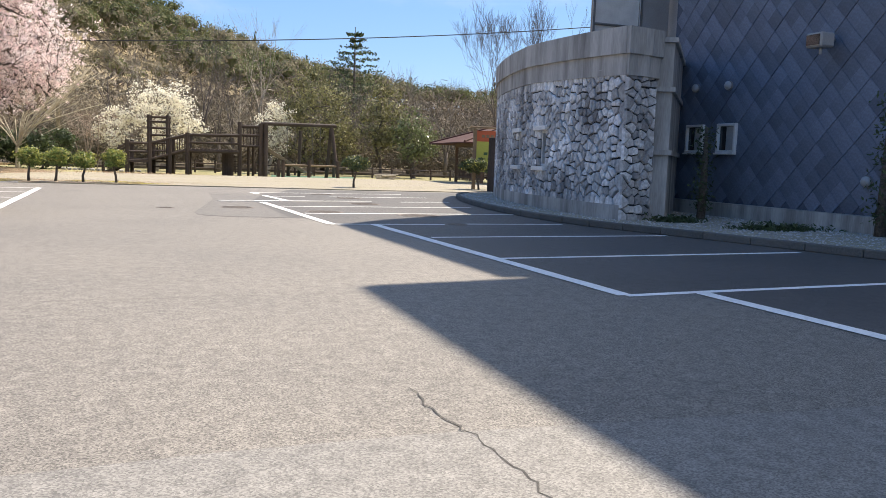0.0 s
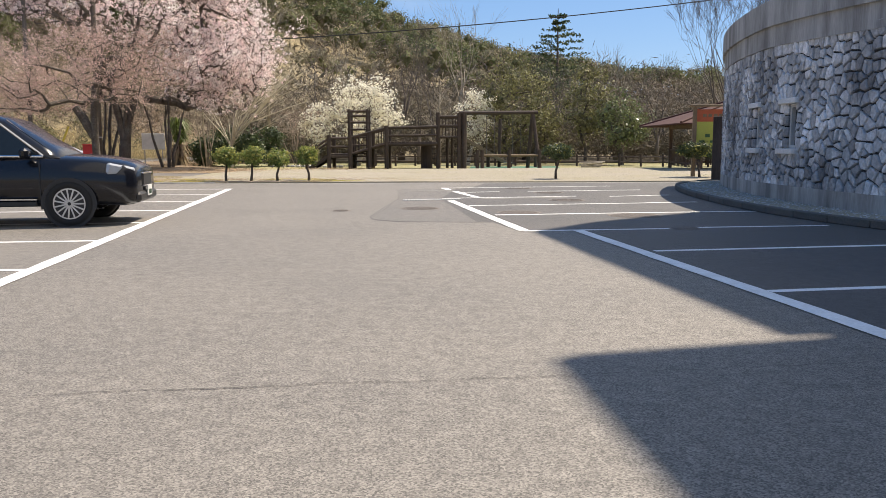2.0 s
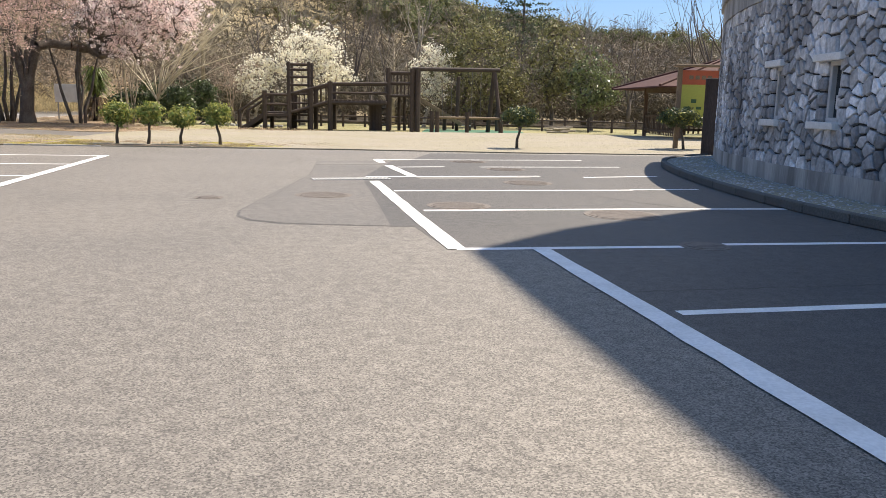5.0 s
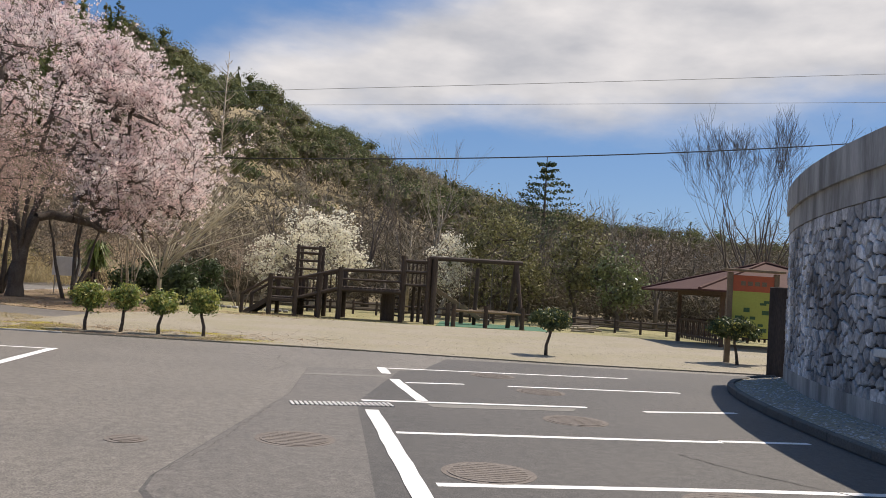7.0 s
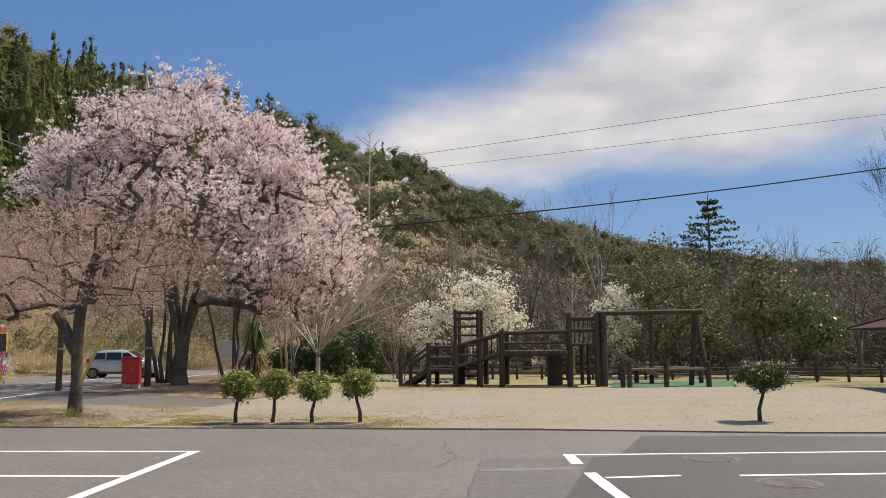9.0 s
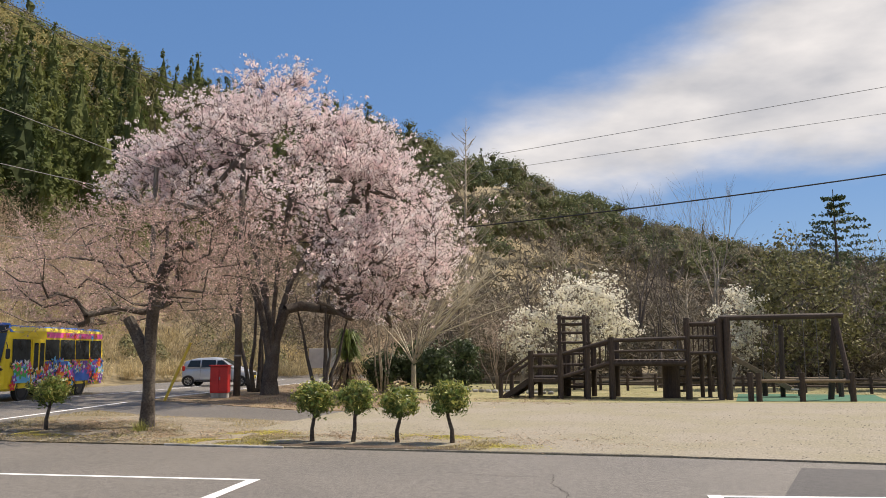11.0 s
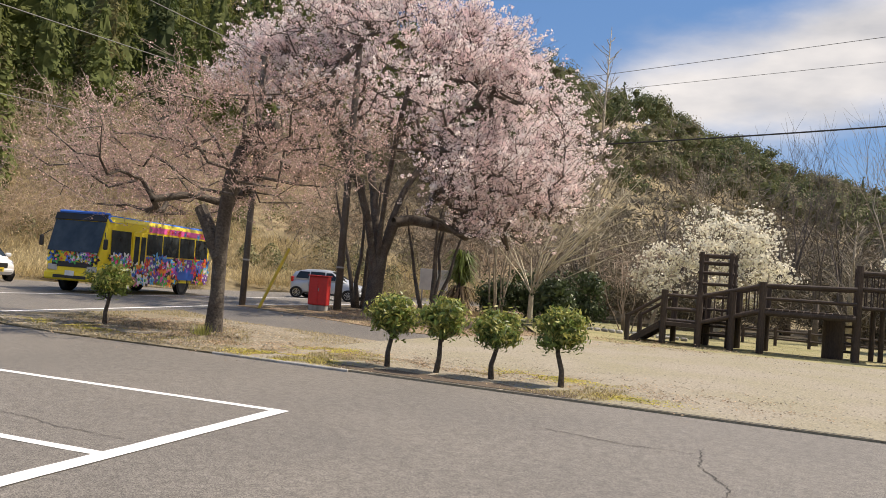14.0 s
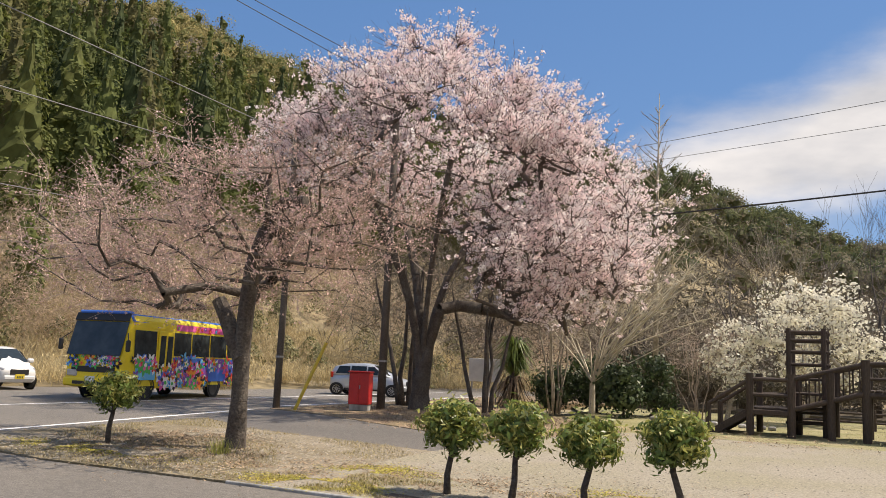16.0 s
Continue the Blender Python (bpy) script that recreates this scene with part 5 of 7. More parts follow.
# ---- woods on the hills: past counting ----
def bush_wood(name, label, count, az, rad, seed, mat, hmin, hmax, slim, keep, leaf=0.75, per=46):
    q = np.random.RandomState(seed)
    C, S, Nn = [], [], []
    made, tries = 0, 0
    while made < count and tries < count * 8:
        tries += 1
        a = radians(q.uniform(*az))
        r = rad[0] + (rad[1] - rad[0]) * q.rand() ** 0.8
        x, y = MID[0] + r * math.sin(a), MID[1] + r * math.cos(a)
        z = hill(x, y)
        if not keep(math.degrees(a), r, z, noise.noise((x * 0.02, y * 0.02, 3))):
            continue
        h = q.uniform(hmin, hmax)
        u = q.rand(per) ** 0.75
        ang = q.rand(per) * 6.283
        w = h * slim * (1 - u) ** 0.75 * (0.75 + 0.5 * q.rand(per)) + 0.15
        C.append(np.stack([x + w * np.cos(ang), y + w * np.sin(ang), z + h * (0.08 + 0.92 * u)], 1))
        S.append((leaf * (1.15 - 0.6 * u)) * q.uniform(0.7, 1.3, per))
        Nn.append(np.stack([np.cos(ang), np.sin(ang), 0.7 + 0 * ang], 1))
        made += 1
    ob = new(name, cards(name, np.concatenate(C), np.concatenate(S), mat, seed, 0.75, 0.2, np.concatenate(Nn)))
    return tagged(ob, label, "forest", kind="stuff")


def cedar_wood(count, az, rad, seed, tones, keep, spacing, hmin, hmax, slim, label):
    """Planted cedars, each a pointed cone of drooping tiers round a shaded core, sorted by tone into a few meshes."""
    q = np.random.RandomState(seed)
    C, S, Nn = [[] for _ in tones], [[] for _ in tones], [[] for _ in tones]
    cores = [Shape() for _ in tones]
    taken = collections.defaultdict(list)
    made, tries = 0, 0
    while made < count and tries < count * 12:
        tries += 1
        a = radians(q.uniform(*az))
        r = math.sqrt(q.uniform(rad[0] ** 2, rad[1] ** 2))
        x, y = MID[0] + r * math.sin(a), MID[1] + r * math.cos(a)
        z = hill(x, y)
        if not keep(math.degrees(a), r, z, noise.noise((x * 0.02, y * 0.02, 3))):
            continue
        cell = (int(x // spacing), int(y // spacing))
        if any((x - u) ** 2 + (y - v) ** 2 < spacing ** 2 for i in (-1, 0, 1) for j in (-1, 0, 1) for u, v in taken[(cell[0] + i, cell[1] + j)]):
            continue
        taken[cell].append((x, y))
        made += 1
        h = q.uniform(hmin, hmax)
        R = h * slim * q.uniform(0.85, 1.2)
        pts, siz, skirt = [], [], Shape()
        rings, segs = 17, 12
        for k in range(rings):
            u = k / rings
            for j in range(segs):
                b = (j + 0.5 * (k % 2)) * 6.283 / segs
                rj = R * (1 - u ** 1.6) * q.uniform(0.40, 0.88)
                skirt.v.append((x + rj * math.cos(b), y + rj * math.sin(b), z - 0.8 + h * u * 0.96 + q.uniform(-0.3, 0.3)))
        skirt.v.append((x, y, z + h * 0.93))
        for k in range(rings - 1):
            for j in range(segs):
                i, i2 = k * segs + j, k * segs + (j + 1) % segs
                skirt.f.append((i, i2, i2 + segs, i + segs))
        skirt.f += [((rings - 1) * segs + j, (rings - 1) * segs + (j + 1) % segs, rings * segs) for j in range(segs)]
        plumes = int(4.8 * h)
        for k in range(plumes):
            u = 1 - (1 - (k + q.rand()) / plumes) ** 0.62 if k < plumes - 4 else q.uniform(0.9, 0.98)
            ang = q.rand() * 6.283
            w = (R * (1 - u ** 1.6) + 0.1) * q.uniform(0.78, 1.05)
            c = np.array([x + w * math.cos(ang), y + w * math.sin(ang), z + h * u])
            m = 12
            v = q.normal(size=(m, 3)) * np.array([0.24, 0.24, 0.38]) * (1.15 - 0.5 * u)
            v[:, 2] -= 0.25 * np.hypot(v[:, 0], v[:, 1])
            out = np.array([math.cos(ang), math.sin(ang), 0.8])
            pts.append((c + v, out + v * 1.2))
            siz.append(0.25 * q.uniform(0.6, 1.35, m))
        tone = min(len(tones) - 1, int(len(tones) * max(0.0, min(0.999, 0.5 + 0.55 * noise.noise((x * 0.035, y * 0.035, 9)) + q.normal() * 0.24))))
        C[tone] += [p for p, _ in pts]
        Nn[tone] += [v for _, v in pts]
        S[tone] += siz
        n = len(cores[tone].v)
        cores[tone].v += skirt.v
        cores[tone].f += [tuple(n + i for i in f) for f in skirt.f]
    for k, mat in enumerate(tones):
        if C[k]:
            tagged(new("cedar_boughs", cores[k].mesh("cedar_boughs", mat)), "ragged inner boughs of the " + label, "forest", kind="stuff")
            ob = new("cedar_wood", cards("cedar_wood", np.concatenate(C[k]), np.concatenate(S[k]), mat, seed + k, 0.62, 0.15, np.concatenate(Nn[k]), jitter=0.28))
            tagged(ob, label, "forest", kind="stuff")


def crown_wood(name, label, count, az, rad, seed, tones, keep, hmin, hmax, wide, leaf=0.23, lobes=4, per=95, core_mat=None):
    """Rounded broadleaf crowns of several lobes each, sorted by tone into a few meshes."""
    q = np.random.RandomState(seed)
    C, S, Nn = [[] for _ in tones], [[] for _ in tones], [[] for _ in tones]
    core = Shape()
    made, tries = 0, 0
    while made < count and tries < count * 10:
        tries += 1
        a = radians(q.uniform(*az))
        r = math.sqrt(q.uniform(rad[0] ** 2, rad[1] ** 2))
        x, y = MID[0] + r * math.sin(a), MID[1] + r * math.cos(a)
        z = hill(x, y)
        if not keep(math.degrees(a), r, z, noise.noise((x * 0.02, y * 0.02, 3))):
            continue
        made += 1
        h = q.uniform(hmin, hmax)
        tone = min(len(tones) - 1, int(len(tones) * max(0.0, min(0.999, 0.5 + 0.6 * noise.noise((x * 0.03, y * 0.03, 5)) + q.normal() * 0.22))))
        for j in range(lobes):
            lr = h * wide * q.uniform(0.42, 0.7)
            c = np.array([x + q.normal() * h * wide * 0.5, y + q.normal() * h * wide * 0.5, z + h * q.uniform(0.45, 0.85)])
            n = len(core.v)
            k = lr * 0.5
            core.v += [tuple(c + np.array(v) * k) for v in ((1, 0, 0), (0, 1, 0), (-1, 0, 0), (0, -1, 0), (0, 0, 0.95), (0, 0, -1.4))]
            core.f += [(n + i, n + (i + 1) % 4, n + 4) for i in range(4)] + [(n + (i + 1) % 4, n + i, n + 5) for i in range(4)]
            v = q.normal(size=(per, 3))
            v[:, 2] = np.abs(v[:, 2]) * 0.9 - 0.35
            v /= np.linalg.norm(v, axis=1, keepdims=True)
            C[tone].append(c + v * lr * q.uniform(0.62, 1.18, (per, 1)))
            Nn[tone].append(v)
            S[tone].append(leaf * q.uniform(0.6, 1.35, per))
    for k, mat in enumerate(tones):
        if C[k]:
            ob = new(name, cards(name, np.concatenate(C[k]), np.concatenate(S[k]), mat, seed + k, 0.62, 0.15, np.concatenate(Nn[k]), jitter=0.28))
            tagged(ob, label, "forest", kind="stuff")
    tagged(new(name + "_boughs", core.mesh(name + "_boughs", core_mat or CONIFER_CORE)), "shaded inner boughs of the " + label, "forest", kind="stuff")


def foliage(name, base, second):
    return material(name, base, 0.9, vary=0.35, scale=0.25, fine=1.2, bump=0.0, second=second, amount=0.8, island=0.16, trans=0.38)


CEDAR_TONES = [foliage("deep_cedar", (0.068, 0.096, 0.034), (0.088, 0.112, 0.039)), foliage("green_cedar", (0.132, 0.163, 0.047), (0.152, 0.172, 0.052)), foliage("olive_cedar", (0.156, 0.175, 0.048), (0.132, 0.155, 0.045)), foliage("brown_cedar", (0.173, 0.162, 0.062), (0.150, 0.145, 0.052))]
CREST_TONES = [foliage("green_crest", (0.16, 0.18, 0.06), (0.20, 0.205, 0.075)), foliage("olive_crest", (0.30, 0.265, 0.11), (0.34, 0.29, 0.13)), foliage("yellow_crest", (0.40, 0.345, 0.14), (0.34, 0.28, 0.12)), foliage("grey_crest", (0.36, 0.31, 0.25), (0.30, 0.255, 0.20))]
PINE_TONES = [foliage("dark_pine", (0.088, 0.112, 0.05), (0.11, 0.13, 0.06)), foliage("mid_pine", (0.145, 0.162, 0.07), (0.175, 0.18, 0.085)), foliage("dull_pine", (0.21, 0.19, 0.12), (0.25, 0.22, 0.155))]
def crest(a):
    """Height of the ridge in a direction."""
    return math.tan(radians(table(SKYLINE, a))) * table(RIDGE, a) - 13


cedar_wood(560, (-74, -22), (70, 200), 201, CEDAR_TONES, lambda a, r, z, n: 11 < z < 0.66 * crest(a) + 16 * n, 3.5, 10, 19, 0.15, "dense planted cedar forest on the steep hillside")
crown_wood("crest_wood", "budding olive and grey broadleaf wood on the upper hillside", 620, (-74, -22), (110, 215), 203, CREST_TONES, lambda a, r, z, n: z > 0.60 * crest(a) + 16 * n, 6, 10, 0.42, core_mat=CREST_TONES[0])
crown_wood("pine_wood", "dark green mixed wood on the hill crest", 900, (-26, 42), (85, 340), 202, PINE_TONES, lambda a, r, z, n: z > 10 + 14 * (n + 0.3), 6, 11, 0.40, 0.3, core_mat=PINE_TONES[1])
cedar_wood(40, (-56, 20), (150, 330), 212, PINE_TONES[:2], lambda a, r, z, n: z > 0.86 * crest(a), 9.0, 8, 13, 0.2, "single dark conifers along the ridge")


def twig_wood(name, label, count, az, rad, seed, mat, hmin, hmax, round_, keep, size=0.4, per=70, aspect=0.10, upright=0.0):
    """Leafless crowns: hazes of thin twigs round short trunks."""
    q = np.random.RandomState(seed)
    C, S, Nn = [], [], []
    made, tries = 0, 0
    while made < count and tries < count * 8:
        tries += 1
        a = radians(q.uniform(*az))
        r = rad[0] + (rad[1] - rad[0]) * q.rand()
        x, y = MID[0] + r * math.sin(a), MID[1] + r * math.cos(a)
        z = hill(x, y)
        if not keep(math.degrees(a), r, z, noise.noise((x * 0.02, y * 0.02, 7))):
            continue
        h = q.uniform(hmin, hmax)
        p = q.normal(size=(per, 3))
        p /= np.linalg.norm(p, axis=1, keepdims=True)
        p *= q.rand(per, 1) ** 0.45
        p *= np.array([h * round_, h * round_, h * 0.46])
        p += np.array([x, y, z + h * 0.54])
        C.append(p)
        S.append(size * q.uniform(0.5, 1.4, per))
        made += 1
    c = np.concatenate(C)
    ob = new(name, cards(name, c, np.concatenate(S), mat, seed, aspect, 0.02, upright=upright))
    return tagged(ob, label, "forest", kind="stuff")


twig_wood("winter_wood", "brown leafless wood at the foot of the hills", 900, (-34, 40), (55, 110), 204, BARE_WOODS, 5, 9.5, 0.34, lambda a, r, z, n: r > 50, 0.36, 170, 0.06)
twig_wood("winter_wood_far", "brown leafless wood higher on the hills", 900, (-28, 40), (95, 260), 205, BARE_WOODS, 7, 11, 0.45, lambda a, r, z, n: n < 0.25 and z < 34, 0.75, 60, 0.16)
DRY_SCRUB = material("straw_scrub", (0.58, 0.48, 0.28), 0.95, vary=0.3, scale=0.12, fine=2, bump=0.0, second=(0.36, 0.29, 0.17), amount=0.8, island=0.35, trans=0.35)
twig_wood("roadside_scrub", "straw-coloured dry grass and scrub beyond the road", 1900, (-68, -22), (43, 72), 206, DRY_SCRUB, 0.5, 1.6, 0.8, lambda a, r, z, n: r > 42.5 and (a < -40 or r > 56), 0.22, 90, 0.07, 3.0)
RED_SCRUB = material("russet_scrub", (0.50, 0.37, 0.28), 0.95, vary=0.3, scale=0.1, fine=2, bump=0.0, second=(0.46, 0.38, 0.26), amount=0.8, island=0.35, trans=0.35)
twig_wood("roadside_thicket", "russet leafless thicket below the cedar forest", 420, (-70, -20), (54, 88), 207, RED_SCRUB, 3, 6.0, 0.5, lambda a, r, z, n: r > 53 and (a < -46 or r > 70), 0.17, 460, 0.09)
bush_wood("roadside_bushes", "low green and olive bushes beyond the road", 130, (-70, -24), (48, 84), 208, LEAF_OLIVE, 1.0, 2.2, 0.5, lambda a, r, z, n: a < -40 or r > 58, 0.12, 260)
cedar_wood(6, (-60, -46), (60, 80), 209, CEDAR_TONES[:2], lambda a, r, z, n: True, 3.0, 5, 9, 0.17, "few small cedars at the edge of the thicket")

UNDERSTORY = material("tangled_undergrowth", (0.20, 0.165, 0.125), 1.0, vary=0.35, scale=0.3, fine=2.0, bump=0.0, second=(0.13, 0.12, 0.075), amount=0.8, island=0.45)
twig_wood("undergrowth", "grey-brown tangled undergrowth behind the playground fence", 520, (-25, 45), (28, 62), 215, UNDERSTORY, 1.6, 4.2, 0.5, lambda a, r, z, n: MID[1] + r * math.cos(radians(a)) > 63.5 and MID[0] + r * math.sin(radians(a)) > -14, 0.34, 210, 0.08)
# litter painted darker to stand in for shade below the thicket
slab("ground_thicket", [(-13, 63.5), (32, 62), (40, 80), (-14, 82)], 0.03, LEAF_LITTER_SHADED, "leaf litter coloured darker for the shade under the thicket", "leaf litter")
# ---- playground ----
MAT_GREEN = material("green_rubber_mat", (0.045, 0.16, 0.10), 0.9, vary=0.25, scale=1.5, fine=30, bump=0.2, second=(0.09, 0.15, 0.09), amount=0.6)
STEEL = material("worn_steel", (0.5, 0.5, 0.48), 0.4, 0.7, vary=0.15, bump=0.05)
CHAIN = material("chain_steel", (0.2, 0.2, 0.2), 0.5, 0.8, vary=0.1, bump=0.0)
Z0 = 0.045
PLAY = Matrix.Translation((-0.265, -1.2, -0.104)) @ Matrix.Diagonal((1.092, 1.092, 1.092, 1))


def log(name, parent, a, b, r=0.09, mat=None, n=10):
    """A round timber with slightly waved sides."""
    a, b = Vector(a), Vector(b)
    pts, radii = [], []
    for k in range(5):
        pts.append(a.lerp(b, k / 4))
        radii.append(r * (1 + rng.uniform(-0.05, 0.05)))
    return part(name, Shape().tube(pts, radii, n), mat or WOOD_DARK, parent)


def climbing_frame():
    t = thing("climbing_frame", PLAY, "large dark timber climbing frame with ramp, bridge and ladder tower", "climbing frame")
    yf, yb = 46.6, 48.4
    # ramp and its handrail
    for y in (yf, yb):
        log("post", t, (-4.65, y, -0.2), (-4.65, y, 0.80), 0.08)
        log("handrail", t, (-4.65, y, 0.76), (-3.5, y, 1.52), 0.055)
    bd = Shape()
    for k in range(7):
        u = (k + 0.5) / 7
        bd = Shape().box(0, 0, 0, 0.17, yb - yf, 0.05, m=pose(-4.55 + 1.02 * u, (yf + yb) / 2, 0.05 + 0.66 * u, 0, -33, 0), chamfer=0.01)
        part("ramp_board", bd, WOOD_DARK, t)
    for y in (yf + 0.05, yb - 0.05):
        part("stringer", Shape().box(0, 0, 0, 1.3, 0.09, 0.2, m=pose(-4.05, y, 0.32, 0, -33, 0), chamfer=0.015), WOOD_DARK, t)
    # first platform
    for x in (-3.55, -2.5):
        for y in (yf, yb):
            log("post", t, (x, y, -0.2), (x, y, 1.66), 0.10)
    for k in range(8):
        part("deck_board", Shape().box(-3.02, yf + 0.12 + k * 0.225, 0.72, 1.15, 0.19, 0.06, chamfer=0.01), WOOD_DARK, t)
    for y in (yf, yb):
        part("beam", Shape().box(-3.02, y, 0.62, 1.2, 0.1, 0.14, chamfer=0.015), WOOD_DARK, t)
        for z in (1.5, 1.08):
            log("rail", t, (-3.6, y, z), (-2.45, y, z), 0.055)
    # ladder tower
    for x in (-2.66, -1.76):
        for y in (47.6, 48.6):
            log("post", t, (x, y, -0.2), (x, y, 2.95), 0.072)
    for k, z in enumerate((0.35, 0.75, 1.15, 1.55, 1.95, 2.3, 2.62, 2.85)):
        for y in (47.6, 48.6):
            log("rung", t, (-2.76, y, z), (-1.66, y, z), 0.042)
    for k in range(5):
        part("deck_board", Shape().box(-2.21, 47.7 + k * 0.2, 0.62, 1.0, 0.18, 0.05, chamfer=0.01), WOOD_DARK, t)
    # sloping walk to the bridge
    for y in (yf, yb):
        log("post", t, (-1.55, y, -0.2), (-1.55, y, 1.75), 0.10)
        log("post", t, (-0.72, y, -0.2), (-0.72, y, 2.10), 0.11)
        log("rail", t, (-2.5, y, 1.52), (-0.72, y, 2.0), 0.06)
        log("rail", t, (-2.5, y, 0.72), (-0.72, y, 1.25), 0.07)
        for k in range(7):
            x = -2.3 + k * 0.24
            log("baluster", t, (x, y, 0.75 + (x + 2.5) * 0.29), (x, y, 1.5 + (x + 2.5) * 0.27), 0.022, None, 6)
    for k in range(8):
        u = (k + 0.5) / 8
        part("deck_board", Shape().box(0, 0, 0, 0.2, yb - yf, 0.05, m=pose(-2.5 + 1.78 * u, (yf + yb) / 2, 0.74 + 0.5 * u, 0, -16, 0), chamfer=0.01), WOOD_DARK, t)
    # bridge
    for y in (yf, yb):
        log("rail", t, (-0.72, y, 2.0), (1.75, y, 2.06), 0.06)
        log("rail", t, (-0.72, y, 1.62), (1.75, y, 1.64), 0.045)
        log("beam", t, (-0.72, y, 1.2), (1.75, y, 1.22), 0.09)
    for k in range(13):
        part("deck_board", Shape().box(-0.62 + k * 0.187, (yf + yb) / 2, 1.31, 0.16, yb - yf + 0.1, 0.05, chamfer=0.01), WOOD_DARK, t)
    # tall end tower
    for x, h in ((1.8, 2.75), (2.85, 2.72)):
        for y in (yf + 0.4, yb + 0.3):
            log("post", t, (x, y, -0.2), (x, y, h), 0.105)
    for x in (2.25, 2.5):
        log("post", t, (x, yb + 0.3, -0.2), (x, yb + 0.3, 1.6), 0.075)
    for y in (yf + 0.4, yb + 0.3):
        for z in (1.55, 2.1, 2.55):
            log("rail", t, (1.7, y, z), (2.95, y, z), 0.06)
        for k in range(5):
            log("baluster", t, (2.0 + k * 0.17, y, 1.6), (2.0 + k * 0.17, y, 2.5), 0.02, None, 6)
    for k in range(9):
        part("deck_board", Shape().box(2.33, yf + 0.5 + k * 0.2, 1.58, 1.1, 0.17, 0.06, chamfer=0.01), WOOD_DARK, t)
    # round drum under the tower
    part("drum", Shape().tube([(1.2, 48.0, -0.1), (1.2, 48.0, 0.8), (1.2, 48.0, 1.25)], [0.30, 0.30, 0.30], 14), WOOD_DARK, t, "dark upright timber drum")
    for k in range(5):
        part("step", Shape().box(1.62, 48.3, 0.22 + k * 0.25, 0.42, 0.5, 0.06, chamfer=0.01), WOOD_DARK, t)
    # slide
    sl = Shape()
    for dy in (-0.24, 0.24):
        sl.box(0, 0, 0, 2.5, 0.05, 0.18, m=pose(4.1, 49.0 + dy, 0.92, 0, 30, 0), chamfer=0.01)
    part("slide_side", sl, WOOD_PALE, t, "pale timber slide cheeks")
    part("chute", Shape().box(0, 0, 0, 2.5, 0.44, 0.03, m=pose(4.1, 49.0, 0.88, 0, 30, 0)), STEEL, t, "shiny steel chute")
    part("chute_end", Shape().box(5.35, 49.0, 0.27, 0.5, 0.44, 0.03), STEEL, t)


def swing():
    t = thing("swing_frame", PLAY, "timber swing frame with a low log barrier", "swing")
    y = 47.0
    log("post", t, (3.1, y, -0.2), (3.1, y, 2.75), 0.115)
    log("post", t, (2.95, y + 0.6, -0.2), (3.05, y + 0.1, 2.7), 0.10)
    log("beam", t, (2.85, y, 2.72), (6.75, y + 0.4, 2.76), 0.095)
    log("leg", t, (6.3, y + 0.9, -0.2), (6.5, y + 0.4, 2.72), 0.10)
    log("leg", t, (6.85, y - 0.3, -0.2), (6.5, y + 0.4, 2.72), 0.09)
    log("leg", t, (4.95, y + 2.2, -0.2), (5.0, y + 2.2, 2.5), 0.09)
    for x in (4.2, 4.6, 5.5, 5.9):
        log("chain", t, (x, y + 0.2, 0.62), (x, y + 0.2, 2.66), 0.012, CHAIN, 5)
    for x in (4.4, 5.7):
        part("seat", Shape().box(x, y + 0.2, 0.6, 0.46, 0.18, 0.04, chamfer=0.01), WOOD_PALE, t)
    b = thing("log_barrier", PLAY, "low barrier of round posts and pale rails", "barrier")
    for x, yy in ((3.72, 46.2), (3.95, 45.9), (5.25, 46.1), (6.75, 46.4), (4.4, 49.6), (5.6, 49.8), (6.9, 49.6)):
        log("post", b, (x, yy, -0.2), (x, yy, 0.92), 0.095)
    log("rail", b, (3.95, 45.9, 0.66), (5.25, 46.1, 0.66), 0.05, WOOD_PALE)
    log("rail", b, (5.25, 46.1, 0.66), (6.75, 46.4, 0.66), 0.05, WOOD_PALE)
    log("rail", b, (4.4, 49.6, 0.62), (6.9, 49.6, 0.62), 0.05, WOOD_PALE)
    tagged(new("rubber_mat", Shape().prism([(3.3, 49.3), (8.4, 50.2), (8.7, 54.6), (3.6, 54.4)], -0.2, -0.10).mesh("rubber_mat", MAT_GREEN)), "green rubber safety mat under the swing", "mat")


climbing_frame()
swing()


def fence(a, b, n):
    a, b = Vector(a), Vector(b)
    t = thing("fence", Matrix.Translation((0, 0, -0.12)), "low dark timber post-and-rail fence at the yard's edge", "fence", group="fences")
    for k in range(n + 1):
        p = a.lerp(b, k / n)
        log("post", t, (p.x, p.y, -0.2), (p.x, p.y, 0.72 + rng.uniform(-0.03, 0.03)), 0.065, None, 7)
    for z in (0.58, 0.28):
        for k in range(n):
            p, q = a.lerp(b, k / n), a.lerp(b, (k + 1) / n)
            log("rail", t, (p.x, p.y, z), (q.x, q.y, z), 0.045, None, 6)


fence((7.6, 56.0, 0), (22.0, 51.5, 0), 12)
fence((-3.5, 56.8, 0), (7.6, 56.0, 0), 9)


def log_pile():
    t = thing("driftwood", pose(10.4, 52.6, -0.12), "pale fallen branches lying on the lawn", "branches")
    for k in range(5):
        log("branch", t, (rng.uniform(-1, 0), rng.uniform(-0.4, 0.4), 0.06 + 0.05 * k), (rng.uniform(0.4, 1.4), rng.uniform(-0.4, 0.4), 0.06 + 0.06 * k), 0.05, BARK_PALE, 6)


